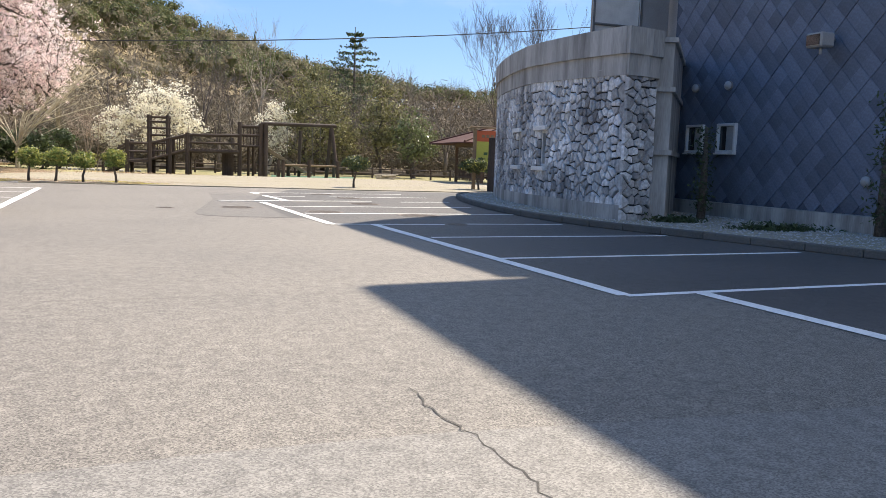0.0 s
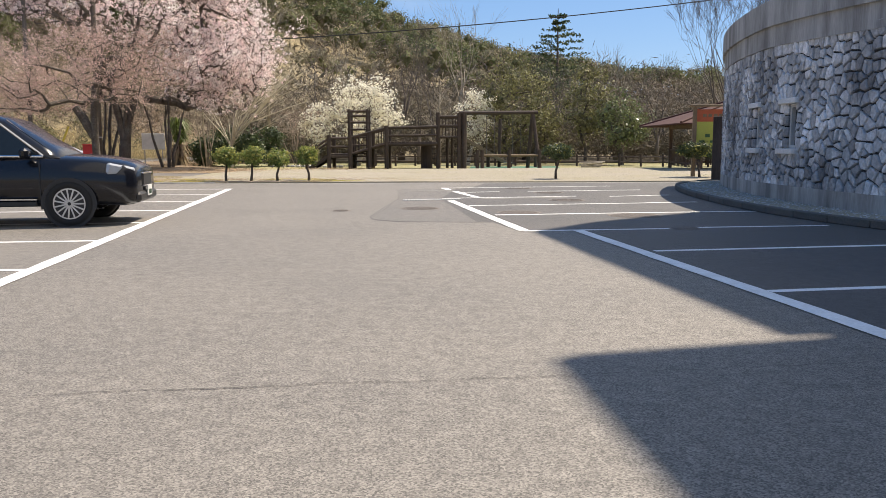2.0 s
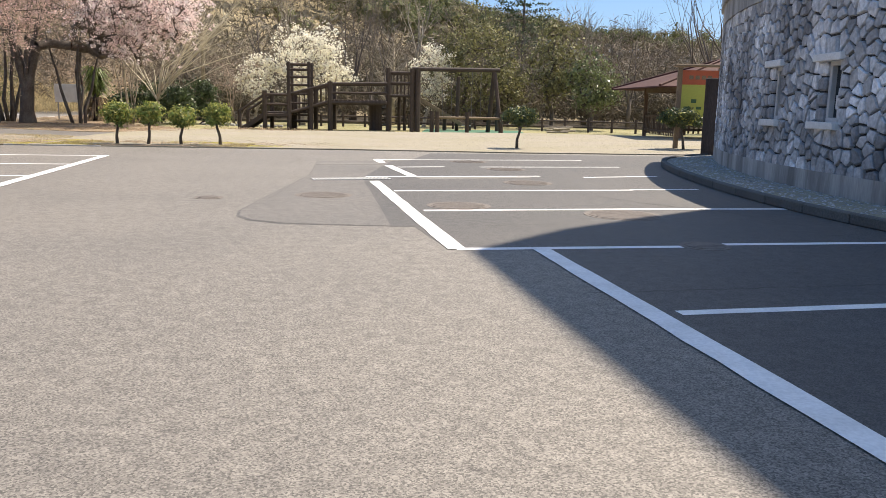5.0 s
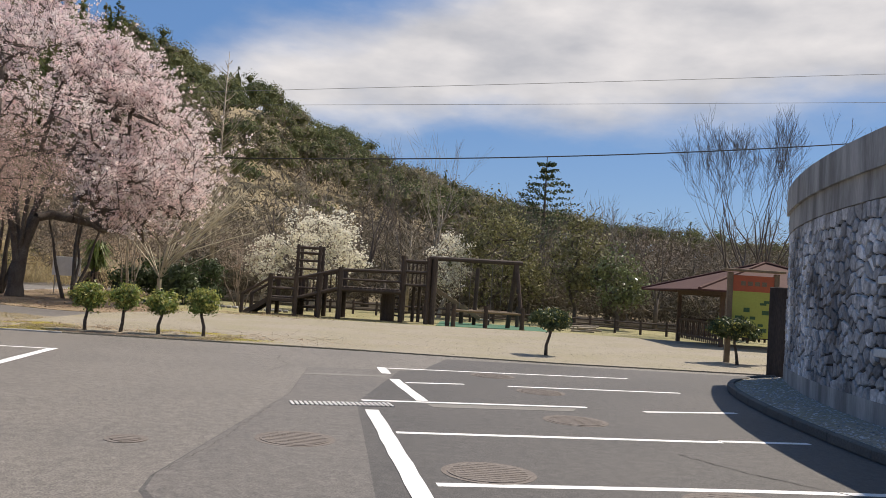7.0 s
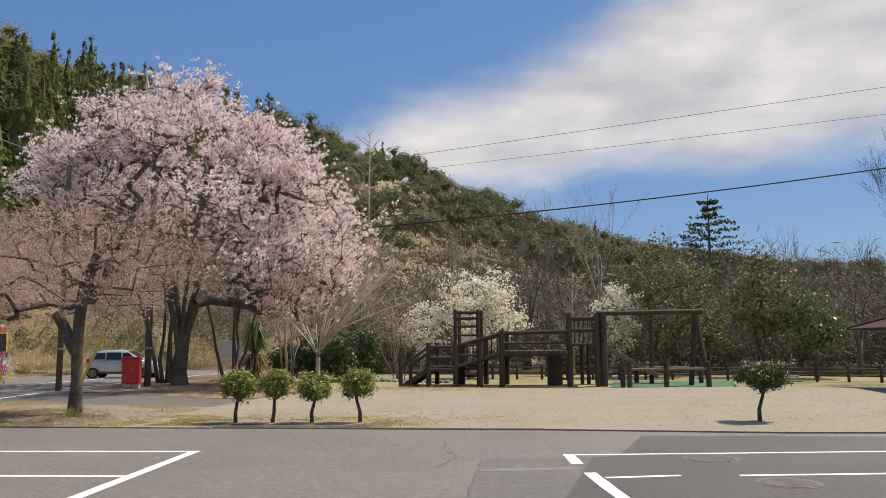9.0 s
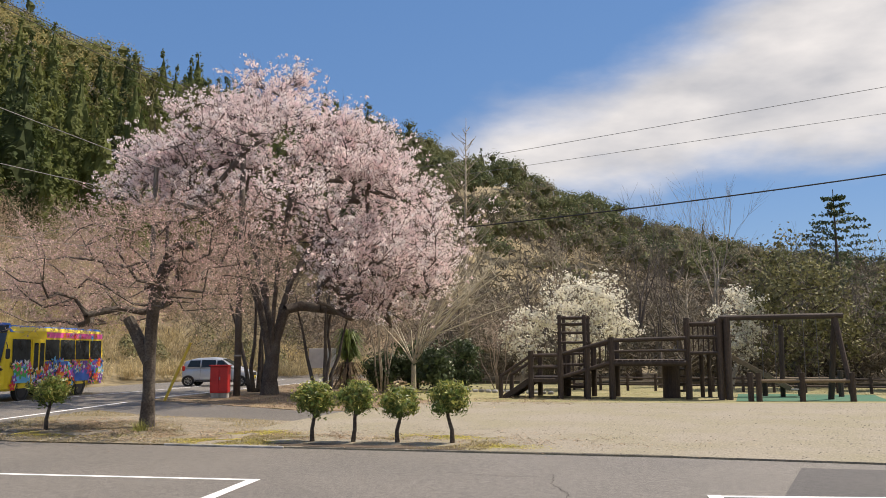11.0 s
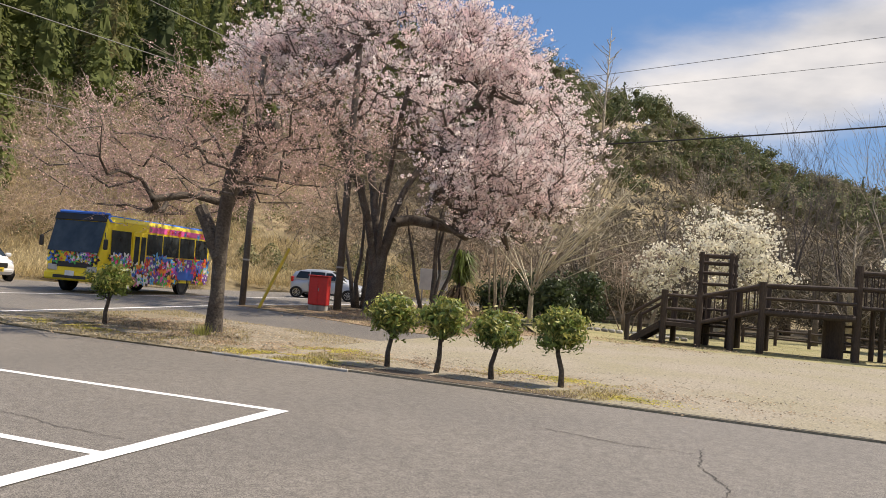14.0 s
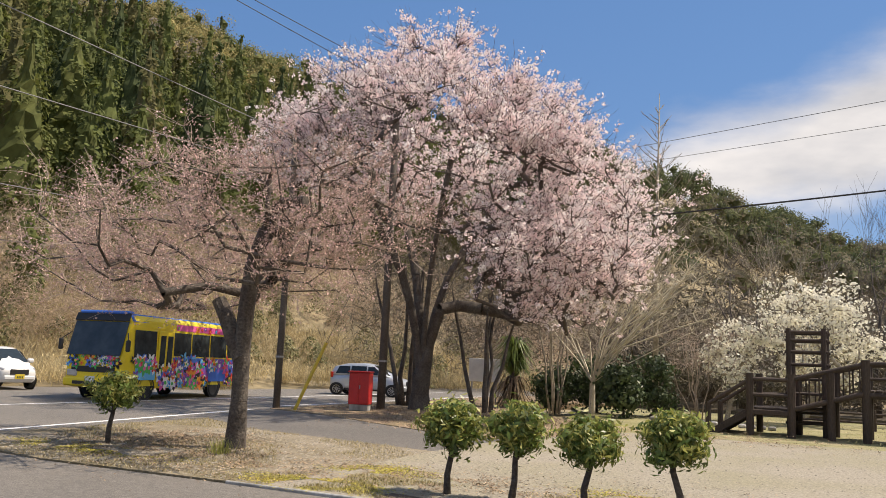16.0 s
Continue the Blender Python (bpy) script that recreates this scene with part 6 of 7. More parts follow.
log_pile()
edging = thing("stone_edging", pose(0, 0, -0.12), "row of small stones edging the lawn", "stone edging")
for k in range(14):
    part("stone", Shape().box(-8.2 + 0.33 * k, 54.3 - 0.12 * k, 0.06, 0.24, 0.2, 0.14, rng.uniform(-20, 20), chamfer=0.04), PEBBLE, edging)


# ---- shelter and notice board ----
def shelter():
    cx, cy, w = 16.7, 46.8, 2.65
    t = thing("shelter", pose(cx, cy, -0.05), "open timber shelter with a brown hipped sheet roof", "shelter")
    for sx in (-1, 1):
        for sy in (-1, 1):
            part("post", Shape().box(sx * w, sy * w, 1.05, 0.16, 0.16, 2.3, chamfer=0.015), WOOD_BROWN, t)
    e, z0, z1 = 4.0, 2.2, 3.5
    roof = Shape()
    for k, (a, b) in enumerate((((-e, -e), (e, -e)), ((e, -e), (e, e)), ((e, e), (-e, e)), ((-e, e), (-e, -e)))):
        n = len(roof.v)
        roof.v += [(a[0], a[1], z0), (b[0], b[1], z0), (0, 0, z1), (a[0], a[1], z0 - 0.06), (b[0], b[1], z0 - 0.06), (0, 0, z1 - 0.06)]
        roof.f += [(n, n + 1, n + 2), (n + 5, n + 4, n + 3), (n, n + 3, n + 4, n + 1)]
    part("roof", roof, ROOF, t, "brown sheet-metal roof")
    for k in range(4):
        a = math.pi / 4 + k * math.pi / 2
        part("ridge_cap", Shape().tube([(e * 1.414 * math.cos(a), e * 1.414 * math.sin(a), z0 + 0.02), (0, 0, z1 + 0.03)], [0.06, 0.06], 6), ROOF, t)
    for k, (x0, y0, x1, y1) in enumerate(((-w, -w, w, -w), (w, -w, w, w), (w, w, -w, w), (-w, w, -w, -w))):
        m = ((x0 + x1) / 2, (y0 + y1) / 2)
        hor = abs(y1 - y0) < 0.1
        part("beam", Shape().box(m[0], m[1], 2.12, 2 * w + 0.2 if hor else 0.12, 0.12 if hor else 2 * w + 0.2, 0.2, chamfer=0.01), WOOD_BROWN, t)
        if k in (1, 2, 3):
            for z in (0.95, 0.3):
                part("rail", Shape().box(m[0], m[1], z, 2 * w - 0.1 if hor else 0.07, 0.07 if hor else 2 * w - 0.1, 0.09, chamfer=0.008), WOOD_BROWN, t)
            for j in range(21):
                u = -w + 0.2 + j * (2 * w - 0.4) / 20
                part("slat", Shape().box(m[0] + (u if hor else 0), m[1] + (0 if hor else u), 0.56, 0.09 if hor else 0.03, 0.03 if hor else 0.09, 0.86), WOOD_BROWN, t)
    part("finial", Shape().tube([(0, 0, z1 - 0.05), (0, 0, z1 + 0.12)], [0.12, 0.05], 8), ROOF, t)


WOOD_BROWN = material("brown_timber", (0.12, 0.075, 0.05), 0.7, vary=0.25, scale=3, fine=40, bump=0.3, second=(0.17, 0.11, 0.075), amount=0.6)
shelter()
ORANGE = material("orange_sign_paint", (0.50, 0.12, 0.055), 0.5, vary=0.06, scale=3, fine=20, bump=0.02)
YELLOW_GREEN = material("yellow_green_sign_paint", (0.42, 0.43, 0.09), 0.5, vary=0.08, scale=2, fine=20, bump=0.02, second=(0.42, 0.50, 0.10))
SIGN_INK = material("dark_green_sign_print", (0.05, 0.12, 0.05), 0.6, vary=0.2, bump=0.0)


def notice_board():
    t = thing("notice_board", pose(11.85, 35.75, 0.03, 0, 0, -6), "timber notice board with orange header and yellow-green map panel", "notice board")
    for x in (-0.62, 0.62):
        part("post", Shape().box(x, 0, 1.2, 0.14, 0.14, 2.6, chamfer=0.012), WOOD_PALE, t)
    part("cap", Shape().box(0, 0, 2.56, 1.65, 0.36, 0.07, chamfer=0.015), WOOD_PALE, t)
    part("header", Shape().box(0, -0.03, 2.2, 1.1, 0.05, 0.44, chamfer=0.006), ORANGE, t, "orange header board")
    part("map_panel", Shape().box(0, -0.03, 1.35, 1.1, 0.05, 1.26, chamfer=0.006), YELLOW_GREEN, t, "yellow-green map panel")
    for k in range(4):
        part("header_mark", Shape().box(-0.28 + 0.19 * k, -0.058, 2.2, 0.13, 0.006, 0.12), WOOD_PALE, t)
    q = random.Random(4)
    for k in range(11):
        part("map_mark", Shape().box(q.uniform(-0.42, 0.42), -0.058, 1.35 + q.uniform(-0.5, 0.5), q.uniform(0.07, 0.2), 0.006, q.uniform(0.05, 0.13), chamfer=0.002), SIGN_INK, t)


notice_board()
# ---- things along the road ----
RED_PAINT = material("red_painted_metal", (0.50, 0.025, 0.025), 0.4, vary=0.1, scale=3, fine=30, bump=0.05, second=(0.36, 0.02, 0.02), amount=0.5)
YELLOW_PLASTIC = material("yellow_plastic", (0.62, 0.46, 0.06), 0.5, vary=0.1, bump=0.05)
POLE_WOOD = material("creosoted_pole", (0.10, 0.085, 0.072), 0.85, vary=0.3, scale=3, fine=30, bump=0.4, second=(0.15, 0.13, 0.115), amount=0.6)
CABLE = material("black_cable", (0.02, 0.02, 0.022), 0.6, vary=0.1, bump=0.0)


def red_box(x, y):
    t = thing("fire_hose_box", pose(x, y, 0.06, 0, 0, 18), "red metal hose cabinet on a concrete foot", "hose cabinet")
    part("cabinet", Shape().box(0, 0, 0.66, 0.66, 0.4, 0.98, chamfer=0.02), RED_PAINT, t, "red painted body")
    part("door", Shape().box(-0.165, -0.205, 0.66, 0.3, 0.02, 0.9, chamfer=0.006), RED_PAINT, t)
    part("door", Shape().box(0.165, -0.205, 0.66, 0.3, 0.02, 0.9, chamfer=0.006), RED_PAINT, t)
    part("handle", Shape().box(0.03, -0.225, 0.7, 0.03, 0.03, 0.12, chamfer=0.005), METAL_GREY, t, "grey handle")
    part("roof", Shape().box(0, -0.02, 1.165, 0.72, 0.48, 0.035, chamfer=0.01), RED_PAINT, t)
    part("foot", Shape().box(0, 0, 0.07, 0.6, 0.36, 0.2, chamfer=0.02), CONCRETE, t, "concrete foot")


red_box(-14.85, 44.9)


def pole(x, y, h, r, label, mat=None, z0=0.05):
    t = thing("utility_pole", pose(x, y, z0), label, "utility pole", group="poles along the road")
    part("shaft", Shape().tube([(0, 0, -0.2), (0.02, 0, h * 0.5), (0.03, 0, h)], [r, r * 0.9, r * 0.75], 12), mat or POLE_WOOD, t, smooth=True)
    part("band", Shape().tube([(0, 0, 1.5), (0, 0, 1.56)], [r * 1.1, r * 1.1], 12), METAL_GREY, t)
    return t


pole(-16.9, 43.4, 8.5, 0.11, "slim dark timber utility pole at the roadside")
pole(-15.0, 46.3, 10.5, 0.14, "grey utility pole beside the red cabinet")
guard = thing("stay_guard", pose(-15.9, 43.0, 0.05), "leaning yellow plastic guard on a pole stay wire", "stay wire")
part("sleeve", Shape().tube([(0, 0, -0.1), (0.75, 0.4, 2.0)], [0.05, 0.05], 8), YELLOW_PLASTIC, guard)
part("wire", Shape().tube([(0.75, 0.4, 2.0), (1.2, 3.0, 6.5)], [0.008, 0.008], 5), CABLE, guard)


def board(x, y):
    t = thing("white_sign", pose(x, y, 0.05, 0, 0, 25), "white signboard on two thin posts behind the trees", "sign")
    part("panel", Shape().box(0, 0, 1.35, 1.3, 0.04, 0.95, chamfer=0.006), FRAME_WHITE, t)
    for sx in (-0.5, 0.5):
        part("post", Shape().tube([(sx, 0.05, -0.1), (sx, 0.05, 1.8)], [0.03, 0.03], 8), METAL_GREY, t)


board(-15.3, 54.5)


def wire(a, b, sag, r, mat=None, label="thin overhead cable sagging between poles"):
    a, b = Vector(a), Vector(b)
    pts = []
    for k in range(25):
        u = k / 24
        p = a.lerp(b, u)
        p.z -= sag * 4 * u * (1 - u)
        pts.append(p)
    ob = new("overhead_cable", Shape().tube(pts, [r] * 25, 5).mesh("overhead_cable", mat or CABLE))
    tagged(ob, label, "cable", group="overhead cables")


def tuft(x, y, seed, z0=0.025):
    q = random.Random(seed)
    s = Shape()
    for k in range(120):
        a, L = q.uniform(0, 6.28), q.uniform(0.12, 0.3)
        p = Vector((x + q.gauss(0, 0.1), y + q.gauss(0, 0.1), z0))
        d = Vector((math.cos(a) * 0.4, math.sin(a) * 0.4, 1)).normalized() * L
        w = Vector((-math.sin(a), math.cos(a), 0)) * 0.008
        n = len(s.v)
        s.v += [tuple(p - w), tuple(p + w), tuple(p + d)]
        s.f.append((n, n + 1, n + 2))
    tagged(new("grass_tuft", s.mesh("grass_tuft", LEAF_YELLOW)), "fresh green tuft of grass on the verge", "grass", kind="stuff")


tuft(-9.6, 33.5, 1)


def dry_grass(name, poly, count, h, mat, label, seed, z0):
    q = random.Random(seed)
    xs, ys = [p[0] for p in poly], [p[1] for p in poly]
    s = Shape()
    made = 0
    while made < count:
        x, y = q.uniform(min(xs), max(xs)), q.uniform(min(ys), max(ys))
        if not in_poly(x, y, poly) or noise.noise((x * 0.6, y * 0.6, seed)) < -0.05:
            continue
        a, L = q.uniform(0, 6.28), h * q.uniform(0.4, 1.2)
        d = Vector((math.cos(a), math.sin(a), q.uniform(0.4, 1.5))).normalized() * L
        w = Vector((-math.sin(a), math.cos(a), 0)) * 0.006
        n = len(s.v)
        p = Vector((x, y, z0))
        s.v += [tuple(p - w), tuple(p + w), tuple(p + d)]
        s.f.append((n, n + 1, n + 2))
        made += 1
    tagged(new(name, s.mesh(name, mat)), label, "grass", kind="stuff")


STRAW = material("straw_grass", (0.38, 0.31, 0.175), 0.9, vary=0.3, scale=0.6, fine=10, bump=0.0, second=(0.27, 0.24, 0.09), amount=0.8, island=0.4, trans=0.2)
dry_grass("verge_grass", ISLAND, 9000, 0.07, STRAW, "short straw-coloured grass on the verge", 11, 0.022)
dry_grass("litter_leaves", WOODFLOOR, 14000, 0.09, LEAF_LITTER, "fallen brown leaves and dead stalks under the trees", 12, 0.032)
dry_grass("lawn_grass", [(-6, 49), (30, 49), (30, 62), (-10, 62)], 12000, 0.07, STRAW, "short dry lawn grass under the playground", 13, -0.122)
dry_grass("lot_edge_grass", [(-7.2, 31.6), (-1.5, 31.9), (-1.5, 33.3), (-7.2, 33.2)], 3500, 0.06, STRAW, "short mossy grass below the clipped shrubs", 14, 0.03)
# overhead cables
wire((-15.0, 50.0, 6.4), (34.0, 53.0, 11.6), 0.8, 0.028)
PALE_CABLE = material("pale_grey_cable", (0.24, 0.24, 0.235), 0.6, vary=0.1, bump=0.0)
wire((-40.0, 60.0, 9.2), (60.0, 60.0, 18.9), 0.15, 0.013, PALE_CABLE)
wire((-40.0, 60.0, 9.1), (60.0, 60.0, 16.5), 0.15, 0.011, PALE_CABLE)
wire((-17.0, 10.0, 9.7), (-16.8, 43.6, 8.5), 0.05, 0.014, PALE_CABLE)
wire((-17.0, 10.0, 6.6), (-16.8, 43.6, 7.35), 0.1, 0.014, PALE_CABLE)
wire((-17.2, 10.0, 4.5), (-16.9, 43.4, 5.3), 0.1, 0.012, PALE_CABLE)
wire((-17.0, 10.0, 12.2), (-15.0, 46.3, 11.3), 0.4, 0.012)
wire((-17.3, 10.0, 12.7), (-15.2, 46.3, 11.0), 0.4, 0.012)


def moss(cx, cy, rx, ry, count, seed, mat, label, h=0.03, z0=0.03):
    """A ragged patch of short blades, thinning towards its rim."""
    q = random.Random(seed)
    s = Shape()
    while len(s.f) < count:
        x, y = cx + q.gauss(0, rx * 0.5), cy + q.gauss(0, ry * 0.5)
        if noise.noise((x * 1.7, y * 1.7, seed)) < -0.1:
            continue
        a, L = q.uniform(0, 6.28), h * q.uniform(0.5, 1.3)
        d = Vector((math.cos(a), math.sin(a), q.uniform(0.05, 0.45))).normalized() * L
        w = Vector((-math.sin(a), math.cos(a), 0)) * q.uniform(0.008, 0.018)
        n = len(s.v)
        p = Vector((x, y, z0))
        s.v += [tuple(p - w), tuple(p + w), tuple(p + d)]
        s.f.append((n, n + 1, n + 2))
    tagged(new("moss_patch", s.mesh("moss_patch", mat)), label, "moss", kind="stuff")


MOSS = material("yellow_moss", (0.52, 0.44, 0.10), 0.95, vary=0.3, scale=2.0, fine=15, bump=0.0, second=(0.33, 0.32, 0.08), amount=0.7, island=0.3, trans=0.3)
FALLEN = material("fallen_brown_leaves", (0.29, 0.20, 0.125), 0.9, vary=0.4, scale=2.0, fine=15, bump=0.0, second=(0.42, 0.33, 0.22), amount=0.7, island=0.5)
SOIL = material("dark_moist_soil", (0.11, 0.08, 0.055), 0.95, vary=0.4, scale=3.0, fine=30, bump=0.9, second=(0.13, 0.10, 0.075), amount=0.7)
for k, (x, y, rx, ry, n) in enumerate([(-6.6, 32.1, 0.9, 0.45, 5200), (-6.7, 33.7, 0.8, 0.6, 3600), (-2.9, 33.9, 1.1, 0.5, 2600), (-11.3, 32.4, 1.8, 0.5, 4200), (-1.6, 32.6, 0.9, 0.4, 1800)]):
    moss(x, y, rx, ry, n, 300 + k, MOSS, "yellow-green moss creeping over the verge")
for k, (x, y, rx, ry, n, h) in enumerate([(-9.6, 33.0, 3.2, 1.6, 5200, 0.05), (-11.9, 34.6, 2.0, 1.6, 3600, 0.06), (-5.6, 33.3, 2.6, 1.1, 2600, 0.045), (-2.0, 33.6, 4.0, 1.6, 2400, 0.04), (-9.5, 42.5, 3.5, 2.2, 4500, 0.08), (-4.5, 45.5, 4.0, 2.0, 3000, 0.07)]):
    moss(x, y, rx, ry, n, 320 + k, FALLEN, "scattered fallen brown leaves and twigs", h, 0.034)
r_soil = random.Random(77)
bed_near = [(-5.5 + 0.4 * j, 31.68 + 0.029 * j * 0.7 + r_soil.uniform(-0.02, 0.02)) for j in range(10)]
bed_far = [(x, y + 0.42 + r_soil.uniform(-0.12, 0.16)) for x, y in bed_near[::-1]]
slab("ground_soil", bed_near + bed_far, 0.036, SOIL, "strip of dark bare soil below the clipped shrubs", "soil")
# ---- vehicles ----
def car_paint(name, base, rough=0.25, metal=0.0):
    m = material(name, base, rough, metal, vary=0.03, scale=2, fine=20, bump=0.0, amount=0.1)
    p = m.node_tree.nodes["Principled BSDF"]
    p.inputs["Coat Weight"].default_value = 0.35
    p.inputs["Specular IOR Level"].default_value = 0.3
    p.inputs["Coat Roughness"].default_value = 0.05
    return m


BLACK_PAINT = car_paint("black_car_paint", (0.008, 0.009, 0.013), 0.22)
WHITE_PAINT = car_paint("pearl_white_paint", (0.70, 0.70, 0.70))
SILVER_PAINT = car_paint("silver_blue_paint", (0.50, 0.53, 0.57), 0.3, 0.3)
TYRE = material("tyre_rubber", (0.018, 0.018, 0.018), 0.85, vary=0.2, bump=0.2)
ALLOY = material("alloy_rim", (0.62, 0.62, 0.63), 0.3, 0.9, vary=0.05, bump=0.0)
BLACK_PLASTIC = material("black_plastic", (0.02, 0.02, 0.021), 0.55, vary=0.15, bump=0.05)
CHROME = material("chrome_trim", (0.75, 0.75, 0.76), 0.12, 1.0, vary=0.02, bump=0.0)
LAMP_GLASS = material("lamp_lens", (0.42, 0.44, 0.47), 0.08, vary=0.05, bump=0.0, spec=0.9)
LAMP_RED = material("red_lens", (0.45, 0.02, 0.02), 0.12, vary=0.05, bump=0.0)
PLATE_WHITE = material("white_number_plate", (0.75, 0.76, 0.74), 0.4, vary=0.04, bump=0.0)
PLATE_YELLOW = material("yellow_number_plate", (0.70, 0.52, 0.05), 0.4, vary=0.04, bump=0.0)
PLATE_INK = material("plate_ink", (0.03, 0.08, 0.05), 0.5, vary=0.1, bump=0.0)
CAR_GLASS = material("tinted_car_glass", (0.03, 0.04, 0.045), 0.05, vary=0.05, bump=0.0, spec=0.35)


def loft(sections, close=True):
    """A skin over rings of points."""
    s = Shape()
    k = len(sections[0])
    for ring in sections:
        s.v += [tuple(p) for p in ring]
    for i in range(len(sections) - 1):
        for j in range(k):
            a, b = i * k + j, i * k + (j + 1) % k
            s.f.append((a, b, b + k, a + k))
    if close:
        s.f.append(tuple(reversed(range(k))))
        s.f.append(tuple((len(sections) - 1) * k + j for j in range(k)))
    return s


def hull_ring(x, w, z0, z1, crown=0.03):
    half = [(0.86 * w, z0), (0.97 * w, z0 + 0.07), (w, z0 + 0.45 * (z1 - z0)), (0.985 * w, z0 + 0.72 * (z1 - z0)), (0.94 * w, z1 - 0.05), (0.84 * w, z1), (0.45 * w, z1 + crown * 0.7)]
    return [(x, -y, z) for y, z in half] + [(x, 0, z1 + crown)] + [(x, y, z) for y, z in reversed(half)] + [(x, 0, z0)]


def cabin_ring(x, w0, z0, w1, z1):
    half = [(w0, z0), (w0 + (w1 - w0) * 0.55, z0 + (z1 - z0) * 0.6), (w1, z1 - 0.05), (w1 * 0.9, z1 - 0.01), (w1 * 0.5, z1 + 0.015)]
    return [(x, -y, z) for y, z in half] + [(x, 0, z1 + 0.02)] + [(x, y, z) for y, z in reversed(half)]


def wheel(parent, x, y, r, width, spokes, side):
    t = thing("wheel", Matrix.Identity(4), "", "")
    t.parent = parent
    t.matrix_local = pose(x, y, r)
    ring = []
    for k in range(29):
        a = 2 * math.pi * k / 28
        c, n = math.cos(a), math.sin(a)
        ring.append([(q * c, o, q * n) for q, o in ((r * 0.68, -width / 2), (r * 0.93, -width / 2), (r, -width * 0.32), (r, width * 0.32), (r * 0.93, width / 2), (r * 0.68, width / 2))])
    part("tyre", loft(ring, False), TYRE, t, smooth=True)
    s = Shape()
    f = side * width * 0.40
    for k in range(24):
        a, b = 2 * math.pi * k / 24, 2 * math.pi * (k + 1) / 24
        for q0, q1, o0, o1 in ((0.70, 0.62, f * 1.1, f * 1.1), (0.62, 0.58, f * 1.1, f * 0.4)):
            s.quad(*[(r * q * math.cos(g), o, r * q * math.sin(g)) for q, g, o in ((q0, a, o0), (q0, b, o0), (q1, b, o1), (q1, a, o1))])
    for k in range(spokes):
        s.box(0, 0, 0, r * 0.58, 0.03, r * 0.075, m=pose(0, 0, 0, 0, 360 * k / spokes, 0) @ pose(r * 0.36, f * 0.95, 0), chamfer=0.004)
    s.tube([(0, f * 0.5, 0), (0, f * 1.08, 0)], [r * 0.16, r * 0.13], 12)
    part("rim", s, ALLOY, t)
    part("brake_disc", Shape().tube([(0, f * 0.2, 0), (0, f * 0.35, 0)], [r * 0.55, r * 0.55], 20), BLACK_PLASTIC, t)


def arch(x, y, r, side):
    """Dark lip round a wheel opening, with the hollow behind it."""
    s = Shape()
    for k in range(14):
        a, b = math.pi * (k / 14 * 1.12 - 0.06), math.pi * ((k + 1) / 14 * 1.12 - 0.06)
        pts = []
        for g in (a, b):
            for q in (1.0, 1.16):
                pts.append((x + r * q * math.cos(g), y, r * 0.98 + r * q * math.sin(g)))
        s.quad(pts[0], pts[1], pts[3], pts[2])
        s.quad(*[(p[0], p[1] - side * 0.1, p[2]) for p in (pts[0], pts[2])], pts[2], pts[0])
    s.tube([(x, y - side * 0.012, r * 0.98), (x, y - side * 0.03, r * 0.98)], [r * 1.08, r * 1.08], 28)
    return s


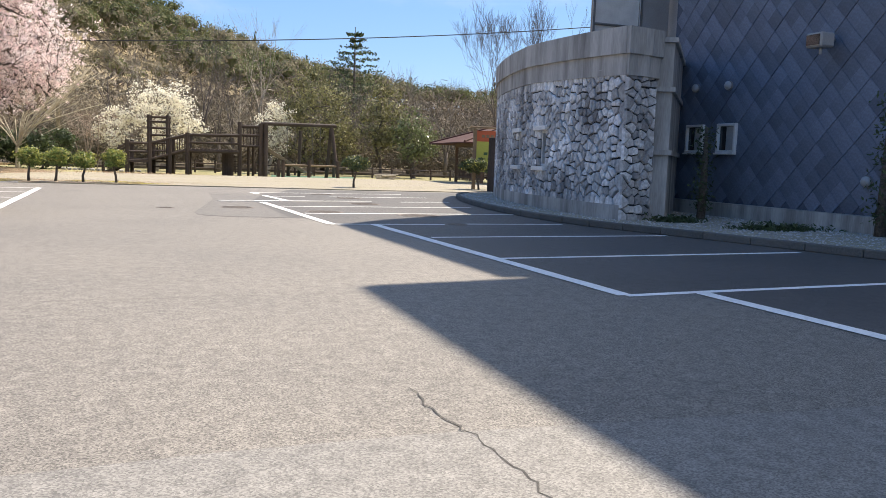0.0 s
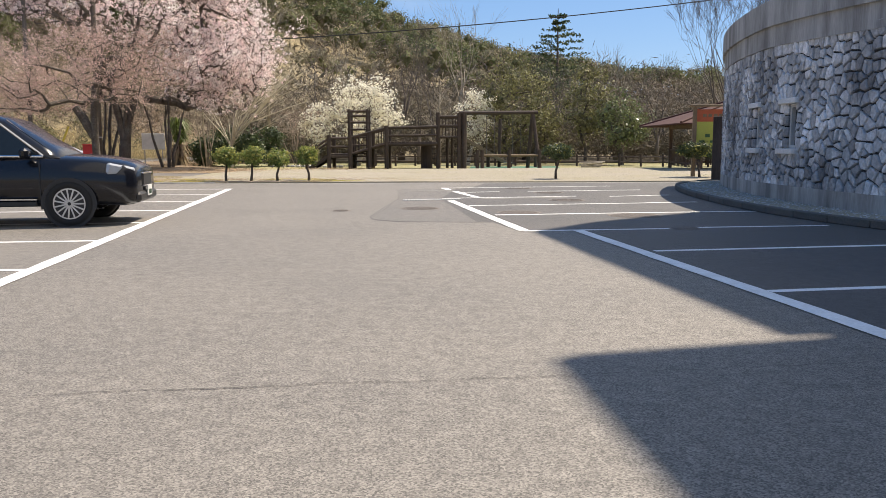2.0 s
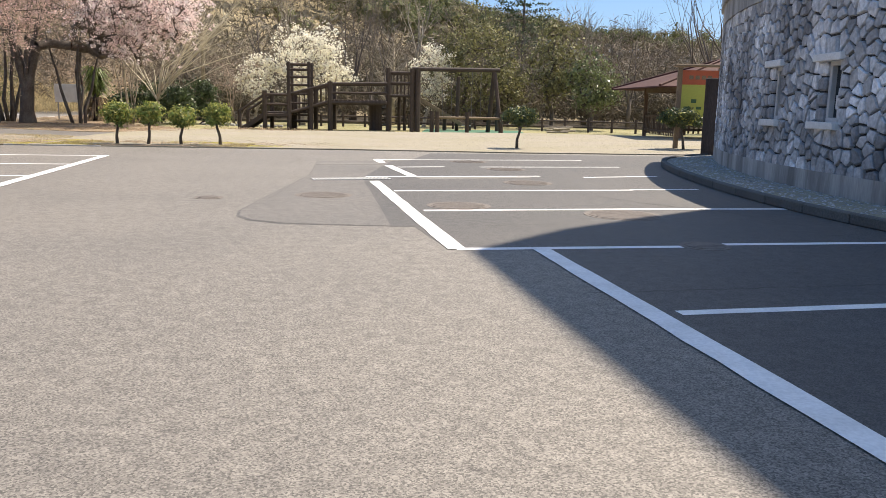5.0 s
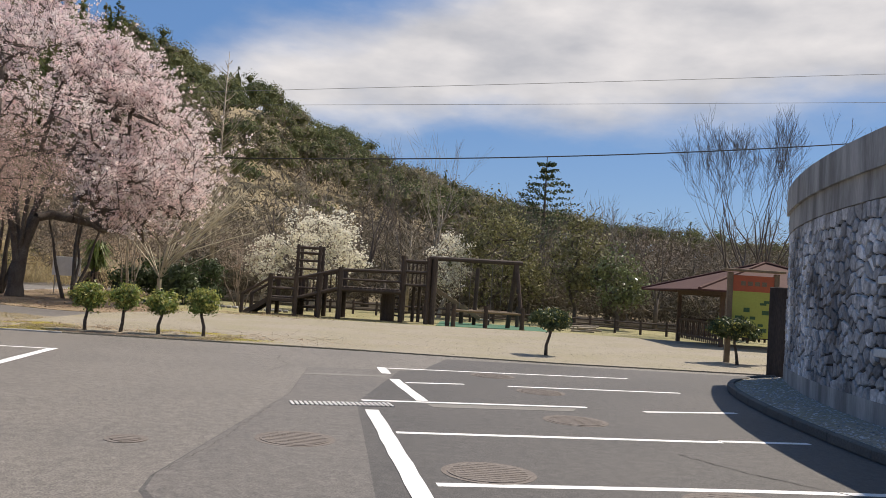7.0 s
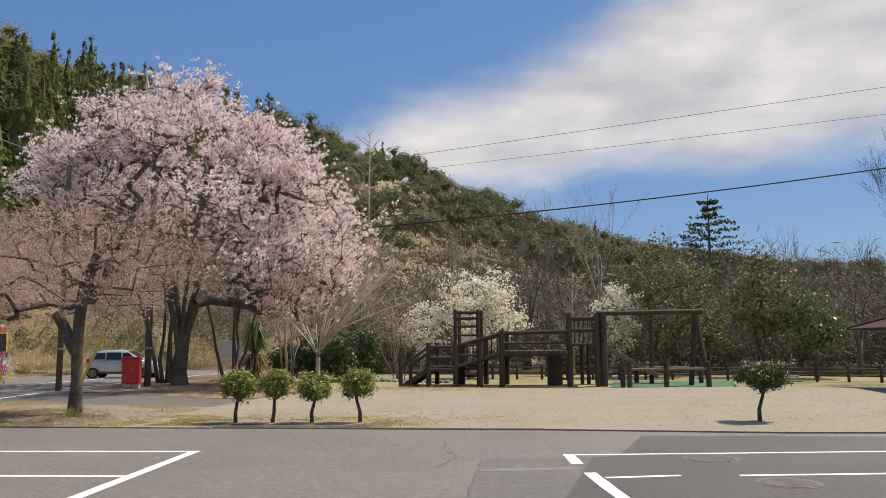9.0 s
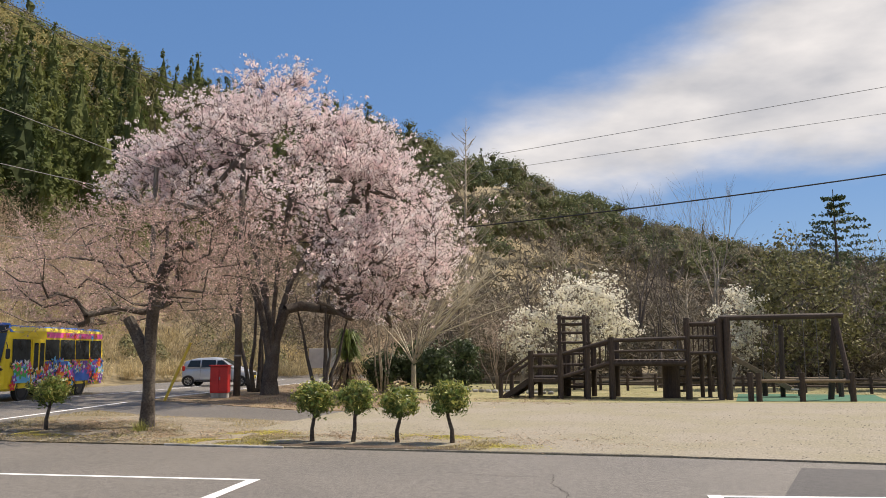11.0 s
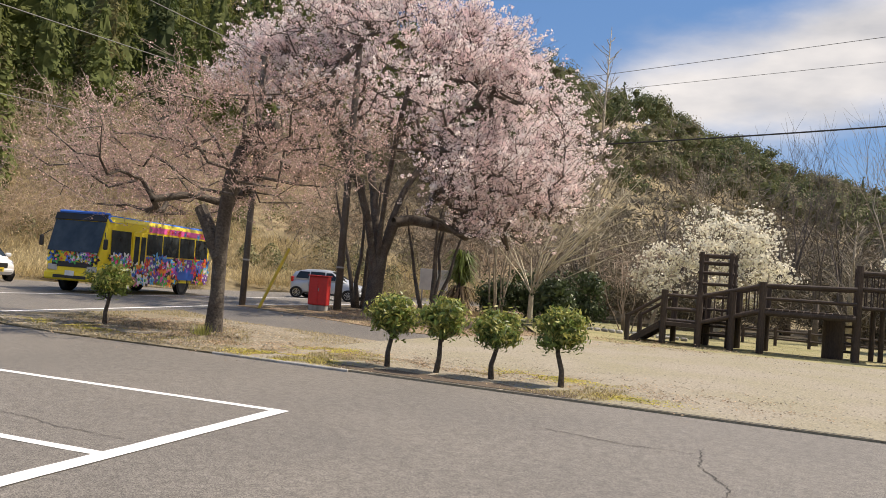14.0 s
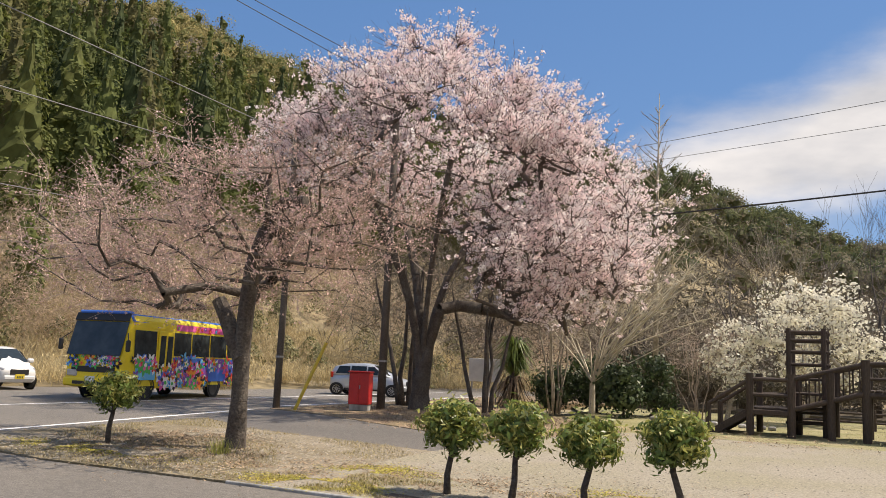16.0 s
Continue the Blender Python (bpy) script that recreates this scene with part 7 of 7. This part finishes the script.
def hatchback(name, m, label, spec):
    """A car: lofted body and cabin, glass, lamps, plates, mirrors, wheels."""
    t = thing(name, m, label, "car", spec.get("group", ""))
    paint = spec["paint"]
    part("body", loft([hull_ring(*q) for q in spec["hull"]]), paint, t, smooth=True)
    part("cabin", loft([cabin_ring(*q) for q in spec["cabin"]]), paint, t, smooth=True)
    L, W = spec["hull"][-1][0], max(q[1] for q in spec["hull"])
    cab = spec["cabin"]
    for side in (-1, 1):
        for x0, x1, z0, z1, k0, k1 in spec["panes"]:
            s = Shape()
            y0, y1 = spec["glass_y"]
            s.quad((x0, side * (y0 + 0.012), z0), (x1, side * (y0 + 0.012), z0), (x1 + k1, side * (y1 + 0.022), z1), (x0 + k0, side * (y1 + 0.022), z1))
            part("window", s, CAR_GLASS, t)
        for x, r in ((spec["axles"][0], spec["r"]), (spec["axles"][1], spec["r"])):
            wheel(t, x, side * (W - 0.10), r, 0.21, spec["spokes"], side)
            part("wheel_arch", arch(x, side * (W + 0.004), r, side), BLACK_PLASTIC, t)
        mir = Shape().box(spec["mirror"][0], side * (W + 0.1), spec["mirror"][1], 0.13, 0.24, 0.16, chamfer=0.045)
        part("mirror", mir, paint, t)
        part("sill_trim", Shape().box((spec["axles"][0] + spec["axles"][1]) / 2, side * (W * 0.985), spec["hull"][3][2] + 0.05, spec["axles"][0] - spec["axles"][1] - 2.6 * spec["r"], 0.03, 0.07, chamfer=0.01), BLACK_PLASTIC, t)
        part("sill_strip", Shape().box((spec["axles"][0] + spec["axles"][1]) / 2, side * (W * 1.0), spec["hull"][3][2] + 0.115, spec["axles"][0] - spec["axles"][1] - 2.6 * spec["r"], 0.012, 0.018), CHROME, t)
        for x in spec["handles"]:
            part("handle", Shape().box(x, side * (W + 0.008), spec["handle_z"], 0.2, 0.03, 0.035, chamfer=0.01), spec.get("handle", paint), t)
        for x in spec["seams"]:
            part("door_seam", Shape().box(x, side * (W * 0.995), 0.68, 0.008, 0.014, 0.62), BLACK_PLASTIC, t)
        hx, hy, hz, sx, sy, sz, yaw = spec["lamp"]
        part("headlight", Shape().box(0, 0, 0, sx, sy, sz, m=pose(hx, side * hy, hz, 0, 12, -side * yaw), chamfer=0.03), LAMP_GLASS, t)
        part("tail_light", Shape().box(spec["hull"][1][0] - 0.02, side * W * 0.88, 0.92, 0.12, 0.16, 0.26, chamfer=0.03), LAMP_RED, t)
        part("fog_lamp", Shape().box(L - 0.17, side * W * 0.66, 0.44, 0.1, 0.2, 0.1, -side * 25, chamfer=0.02), CHROME if spec.get("chrome") else BLACK_PLASTIC, t)
    a, b = spec["screen"]
    scr = Shape()
    scr.quad((a[0] + 0.02, -a[1], a[2]), (a[0] + 0.02, a[1], a[2]), (b[0] + 0.02, b[1], b[2]), (b[0] + 0.02, -b[1], b[2]))
    part("windscreen", scr, CAR_GLASS, t)
    part("grille", Shape().box(L - 0.005, 0, spec["grille_z"], 0.06, 0.66, 0.2, chamfer=0.02), BLACK_PLASTIC, t)
    if spec.get("chrome"):
        for z in (-0.1, 0.1):
            part("grille_trim", Shape().box(L + 0.02, 0, spec["grille_z"] + z, 0.03, 0.7, 0.025, chamfer=0.006), CHROME, t)
    part("bumper", Shape().box(L - 0.02, 0, 0.42, 0.12, W * 1.5, 0.16, chamfer=0.04), BLACK_PLASTIC if spec.get("chrome") else paint, t)
    pl = part("number_plate", Shape().box(L + 0.05, 0, spec["plate_z"], 0.015, 0.33, 0.165, chamfer=0.003), spec["plate"], t)
    for k in range(4):
        part("plate_mark", Shape().box(L + 0.06, -0.09 + 0.06 * k, spec["plate_z"] - 0.02, 0.004, 0.035, 0.07), PLATE_INK, pl)
    for a, b in spec["pillars"]:
        for side in (-1, 1):
            part("window_trim", Shape().tube([(a[0], side * a[1], a[2]), (b[0], side * b[1], b[2])], [0.016, 0.016], 6), CHROME if spec.get("chrome") else BLACK_PLASTIC, t)
    if spec.get("rails"):
        for side in (-1, 1):
            part("roof_rail", Shape().tube([(-1.5, side * 0.60, 1.66), (-1.3, side * 0.61, 1.72), (0.1, side * 0.62, 1.74), (0.3, side * 0.60, 1.68)], [0.02] * 4, 6), BLACK_PLASTIC, t)
    return t


SUV = dict(paint=BLACK_PAINT, chrome=True, rails=False, plate=PLATE_WHITE, plate_z=0.5, grille_z=0.68, r=0.345, spokes=15,
           hull=[(-2.28, 0.66, 0.48, 0.92), (-2.12, 0.83, 0.40, 1.00), (-1.3, 0.885, 0.32, 1.02), (0.0, 0.895, 0.30, 1.02), (0.85, 0.895, 0.30, 1.05, 0.02), (1.3, 0.885, 0.31, 1.03, 0.05), (1.75, 0.87, 0.31, 1.00, 0.06), (2.10, 0.81, 0.30, 0.94, 0.05), (2.24, 0.74, 0.32, 0.88, 0.03), (2.29, 0.66, 0.36, 0.82, 0.02)],
           cabin=[(-2.16, 0.76, 1.0, 0.66, 1.14), (-1.98, 0.79, 1.0, 0.63, 1.48), (-1.6, 0.81, 1.0, 0.64, 1.62), (-0.6, 0.82, 1.0, 0.65, 1.69), (0.1, 0.82, 1.0, 0.65, 1.68), (0.42, 0.82, 1.0, 0.64, 1.60), (0.95, 0.81, 1.0, 0.70, 1.24), (1.22, 0.80, 0.99, 0.76, 1.06)],
           panes=[(0.12, 0.92, 1.06, 1.52, 0.0, -0.50), (-0.82, 0.05, 1.06, 1.55, 0.04, 0.0), (-1.75, -0.9, 1.08, 1.50, 0.28, 0.0)], glass_y=(0.81, 0.68),
           screen=((1.14, 0.70, 1.07), (0.40, 0.56, 1.60)), axles=(1.34, -1.3), mirror=(0.80, 1.10), handles=(0.02, -0.9), handle_z=0.90, seams=(0.95, 0.1, -0.88),
           lamp=(2.05, 0.71, 0.83, 0.42, 0.14, 0.17, 28), pillars=[((1.0, 0.83, 1.06), (0.36, 0.69, 1.55)), ((0.36, 0.69, 1.55), (-1.3, 0.70, 1.56)), ((-1.75, 0.835, 1.07), (1.0, 0.835, 1.05))])
KEI = dict(paint=SILVER_PAINT, plate=PLATE_YELLOW, plate_z=0.46, grille_z=0.62, r=0.265, spokes=9, group="small cars on the road",
           hull=[(-1.66, 0.60, 0.40, 0.88), (-1.55, 0.70, 0.30, 0.95), (-0.9, 0.735, 0.22, 0.95), (0.0, 0.735, 0.22, 0.93), (0.6, 0.735, 0.22, 0.92), (1.0, 0.73, 0.23, 0.90, 0.03), (1.35, 0.70, 0.24, 0.82, 0.03), (1.62, 0.58, 0.28, 0.70, 0.01)],
           cabin=[(-1.62, 0.66, 0.92, 0.60, 1.06), (-1.5, 0.68, 0.92, 0.55, 1.32), (-1.0, 0.69, 0.92, 0.56, 1.45), (-0.2, 0.69, 0.92, 0.56, 1.49), (0.2, 0.69, 0.92, 0.55, 1.42), (0.75, 0.68, 0.9, 0.60, 1.08), (1.0, 0.66, 0.88, 0.62, 0.94)],
           panes=[(0.02, 0.72, 0.97, 1.34, 0.0, -0.42), (-0.72, -0.04, 0.97, 1.36, 0.0, 0.0), (-1.4, -0.78, 0.99, 1.34, 0.14, 0.0)], glass_y=(0.685, 0.59),
           screen=((0.95, 0.58, 0.96), (0.22, 0.47, 1.42)), axles=(1.13, -1.32), mirror=(0.62, 1.02), handles=(-0.02, -0.75), handle_z=0.84, seams=(0.75, 0.0, -0.75),
           lamp=(1.44, 0.56, 0.70, 0.26, 0.12, 0.14, 25), pillars=[((0.72, 0.70, 0.97), (0.2, 0.59, 1.36))])
hd = math.degrees(math.atan2(0.17, 0.985))
suv_at = Vector((-3.40, 18.02, 0)) - (pose(0, 0, 0, 0, 0, hd) @ Vector((1.34, -0.80, 0)))
hatchback("parked_suv", pose(suv_at.x, suv_at.y, 0.0, 0, 0, hd), "black estate car with silver alloy wheels parked in a bay", SUV)
hatchback("small_car", pose(-21.35, 55.2, 0.02, 0, 0, 14) @ Matrix.Diagonal((1.08, 1.0, 0.96, 1.0)), "small silver hatchback with dark windows on the road", KEI)
hatchback("small_car", pose(-29.2, 42.3, 0.02, 0, 0, -8), "small white hatchback with a yellow number plate", dict(KEI, paint=WHITE_PAINT))


def flat_paint(name, c):
    return material(name, c, 0.4, vary=0.05, scale=2, fine=15, bump=0.0, amount=0.1)


BUS_PAINTS = [flat_paint("bus_" + n, c) for n, c in (("red", (0.70, 0.03, 0.04)), ("blue", (0.04, 0.16, 0.62)), ("sky", (0.12, 0.48, 0.80)), ("green", (0.06, 0.45, 0.10)), ("pink", (0.80, 0.12, 0.38)), ("orange", (0.85, 0.30, 0.03)), ("white", (0.82, 0.82, 0.80)), ("violet", (0.25, 0.08, 0.42)), ("black", (0.02, 0.02, 0.02)), ("yellow", (0.86, 0.66, 0.03)))]


BUS_GLASS = material("bus_window_glass", (0.05, 0.06, 0.064), 0.05, vary=0.3, scale=1.2, fine=4, bump=0.0, second=(0.015, 0.018, 0.02), amount=0.7, spec=0.6)


def bus(m):
    t = thing("minibus", m, "minibus painted all over with bright flowers on yellow and blue", "bus")
    RED, BLUE, SKY, GREEN, PINK, ORANGE, WHITE, VIOLET, BLACK, YELLOW = BUS_PAINTS
    L, W, H = 3.5, 1.03, 2.62

    def ring(x, w, z0, z1, r):
        half = [(w * 0.94, z0), (w, z0 + 0.08), (w, 1.25), (w * 0.955, z1 - r), (w * 0.87, z1 - r * 0.35), (w * 0.6, z1)]
        return [(x, -y, z) for y, z in half] + [(x, 0, z1 + 0.02)] + [(x, y, z) for y, z in reversed(half)]

    part("body", loft([ring(-L, W * 0.96, 0.40, H - 0.10, 0.22), ring(-L + 0.1, W, 0.36, H - 0.03, 0.22), ring(0, W, 0.36, H, 0.2), ring(L - 0.62, W, 0.36, H, 0.2), ring(L - 0.28, W * 0.985, 0.36, H - 0.08, 0.22), ring(L - 0.1, W * 0.96, 0.38, 1.72, 0.2), ring(L, W * 0.90, 0.42, 1.30, 0.12)]), YELLOW, t, "yellow body", smooth=False)
    roof = loft([[(x, -W * 0.965, H - 0.26), (x, -W * 0.80, H - 0.02), (x, 0, H + 0.035), (x, W * 0.80, H - 0.02), (x, W * 0.965, H - 0.26), (x, 0, H - 0.2)] for x in (-L + 0.06, L - 0.36)])
    part("roof", roof, BLUE, t, "blue roof")
    scr = Shape().quad((L - 0.02, -0.86, 1.36), (L - 0.02, 0.86, 1.36), (L - 0.26, 0.84, 2.33), (L - 0.26, -0.84, 2.33))
    part("windscreen", Shape().box(0, 0, 0, 0.02, 1.86, 1.06, m=pose(L - 0.085, 0, 1.83, 0, -16, 0), chamfer=0.005), BUS_GLASS, t)
    part("visor", Shape().box(0, 0, 0, 0.05, 1.9, 0.25, m=pose(L - 0.24, 0, 2.47, 0, -22, 0), chamfer=0.015), BLACK_PLASTIC, t, "dark band over the windscreen")
    part("roof_front", Shape().box(L - 0.40, 0, H + 0.0, 0.36, 1.7, 0.10, chamfer=0.04), BLUE, t, "blue front edge of the roof")
    part("grille", Shape().box(L + 0.0, 0, 0.90, 0.05, 1.5, 0.17, chamfer=0.01), BLACK_PLASTIC, t)
    part("bumper", Shape().box(L + 0.02, 0, 0.52, 0.16, 1.95, 0.26, chamfer=0.05), YELLOW, t)
    part("lower_grille", Shape().box(L + 0.105, 0, 0.5, 0.02, 1.2, 0.1), BLACK_PLASTIC, t)
    part("number_plate", Shape().box(L + 0.115, 0, 0.62, 0.015, 0.33, 0.16), PLATE_WHITE, t)
    part("wiper", Shape().tube([(L + 0.02, -0.5, 1.36), (L - 0.06, 0.1, 1.55)], [0.012, 0.012], 5), BLACK_PLASTIC, t)
    for s in (-1, 1):
        part("headlight", Shape().box(L + 0.0, s * 0.72, 0.78, 0.08, 0.36, 0.2, chamfer=0.03), LAMP_GLASS, t)
        part("mirror", Shape().box(L + 0.06, s * 1.17, 1.62, 0.1, 0.14, 0.34, chamfer=0.03), BLACK_PLASTIC, t)
        part("mirror_arm", Shape().tube([(L - 0.15, s * 0.98, 2.0), (L + 0.06, s * 1.17, 1.78)], [0.015, 0.015], 5), BLACK_PLASTIC, t)
        for x in (2.35, -1.6):
            wheel(t, x, s * (W - 0.11), 0.38, 0.22, 8, s)
            part("wheel_arch", arch(x, s * (W + 0.004), 0.38, s), BLACK_PLASTIC, t)
        yb = s * (W * 0.995 + 0.004)

        def pane(name, x0, x1, z0, z1, mat, out=0.0):
            lean = 0.035
            q = Shape()
            y0, y1 = s * (W + 0.006 + out - lean * (z0 - 1.25)), s * (W + 0.006 + out - lean * (z1 - 1.25))
            q.quad((x0, y0, z0), (x1, y0, z0), (x1, y1, z1), (x0, y1, z1))
            return part(name, q, mat, t)

        pane("belt_panel", -L + 0.1, 1.1, 0.55, 1.33, BLUE)
        pane("belt_panel", 1.95, 2.95, 0.62, 1.0, SKY)
        pane("roof_panel", -L + 0.12, -0.9, 2.2, 2.4, PINK)
        pane("roof_panel", -0.9, 0.9, 2.2, 2.4, PINK)
        pane("roof_panel", 0.9, 2.4, 2.2, 2.4, YELLOW)
        for x0, x1 in ((-3.3, -2.35), (-2.28, -1.2), (-1.13, -0.05), (0.02, 1.0)):
            pane("window", x0, x1, 1.38, 2.13, BUS_GLASS, 0.002)
        pane("front_window", 1.95, 3.05, 1.25, 2.12, BUS_GLASS, 0.002)
        if s > 0:
            d = part("door", Shape().box(1.47, s * (W + 0.012), 1.25, 0.82, 0.03, 1.78, chamfer=0.01), YELLOW, t, "yellow folding door")
            for x in (1.28, 1.66):
                part("door_glass", Shape().box(x, s * (W + 0.03), 1.5, 0.28, 0.008, 1.0), BUS_GLASS, d)
        for k, (c, x0, x1) in enumerate(((GREEN, -3.4, -2.5), (SKY, -1.1, 0.2))):
            pane("painted_panel", x0, x1, 0.62 + 0.1 * (k % 3), 1.2, c, 0.003)
        q = random.Random(50 + s)
        for k in range(230):
            x, z = q.uniform(-3.3, 3.1), q.uniform(0.48, 1.28)
            if abs(x - 2.35) < 0.55 and z < 0.95 or abs(x + 1.6) < 0.55 and z < 0.95 or (s > 0 and 1.0 < x < 1.95 and z > 1.0):
                continue
            flower(t, (x, s * (W + 0.016 + max(0.0, 0.035 * (1.25 - z)) + (0.02 if s > 0 and 1.0 < x < 1.95 else 0)), z), s, q, 0.21)
        for k in range(9):
            flower(t, (q.uniform(-3.2, 2.4), s * (W - 0.02), q.uniform(2.24, 2.34)), s, q, 0.11)
    q = random.Random(77)
    for k in range(46):
        y, z = q.uniform(-0.88, 0.88), q.uniform(1.02, 1.32)
        flower(t, (L + 0.03, y, z), 0, q, 0.14)
    for k in range(3):
        part("seat_cover", Shape().box(-0.6 - 1.1 * k, W * 0.6, 1.65, 0.16, 0.4, 0.5, chamfer=0.05), WHITE, t)


FLOWER = {}


def flower(parent, at, side, q, size=0.15):
    """A painted five-petalled flower, flat on the panel."""
    col = q.randrange(9)
    key = (col, side)
    if key not in FLOWER:
        s = Shape()
        n = 20
        pts = []
        for k in range(n):
            a = 2 * math.pi * k / n
            r = 0.72 + 0.28 * math.cos(5 * a)
            pts.append((r * math.cos(a), r * math.sin(a)))
        for u, v in pts:
            s.v.append((u, 0, v) if side else (0, u, v))
        s.f.append(tuple(range(n)) if side <= 0 else tuple(reversed(range(n))))
        b = len(s.v)
        for k in range(8):
            a = 2 * math.pi * k / 8
            off = 0.03 * (side if side else 1)
            s.v.append((0.26 * math.cos(a), off, 0.26 * math.sin(a)) if side else (off, 0.26 * math.cos(a), 0.26 * math.sin(a)))
        s.f.append(tuple(b + k for k in range(8)))
        me = s.mesh("flower", BUS_PAINTS[col])
        me.materials.append(BUS_PAINTS[(col * 3 + 5) % 10])
        me.polygons[1].material_index = 1
        FLOWER[key] = me
    ob = new("flower", FLOWER[key])
    ob.parent = parent
    k = size * q.uniform(0.6, 1.35)
    ob.matrix_local = pose(at[0], at[1] + 0.002 * side * q.random(), at[2], 0, q.uniform(0, 70) if side else 0, 0) @ Matrix.Diagonal((k, k if not side else 0.1, k, 1))


bus(pose(-22.9, 44.3, 0.012, 0, 0, -76) @ Matrix.Diagonal((1.05, 1.04, 1.04, 1.0)))
# ---- small things in the gravel bed ----
def wall_climber(x, y, h, seed):
    q = random.Random(seed)
    t = thing("pruned_conifer", pose(x, y, 0.09), "thin dark pruned trunk against the slate wall", "tree")
    part("trunk", Shape().tube([(0, 0, -0.05), (0.03, 0.02, h * 0.5), (0.0, 0, h)], [0.10, 0.075, 0.03], 8), BARK, t, smooth=True)
    c = [(q.gauss(0, 0.12), q.gauss(0, 0.12), q.uniform(0.2, h)) for _ in range(420)]
    part("foliage", cards("foliage", c, np.random.RandomState(seed).uniform(0.03, 0.07, len(c)), LEAF_DARK, seed, 0.4), LEAF_DARK, t)


wall_climber(11.6, 18.9, 2.0, 301)
wall_climber(12.85, 15.1, 2.6, 302)


def low_mat(x, y, w, d, seed):
    q = random.Random(seed)
    c = [(x + q.gauss(0, w * 0.3), y + q.gauss(0, d * 0.3), 0.1 + abs(q.gauss(0, 0.05))) for _ in range(900)]
    ob = new("creeping_juniper", cards("creeping_juniper", c, np.random.RandomState(seed).uniform(0.03, 0.07, len(c)), LEAF_DARK, seed, 0.3))
    tagged(ob, "low dark creeping juniper on the gravel bed", "shrub")


low_mat(11.6, 16.25, 1.4, 0.6, 303)
low_mat(10.4, 17.9, 0.7, 0.4, 304)
# ---- small pieces of walls, last ----
stones()
slates()
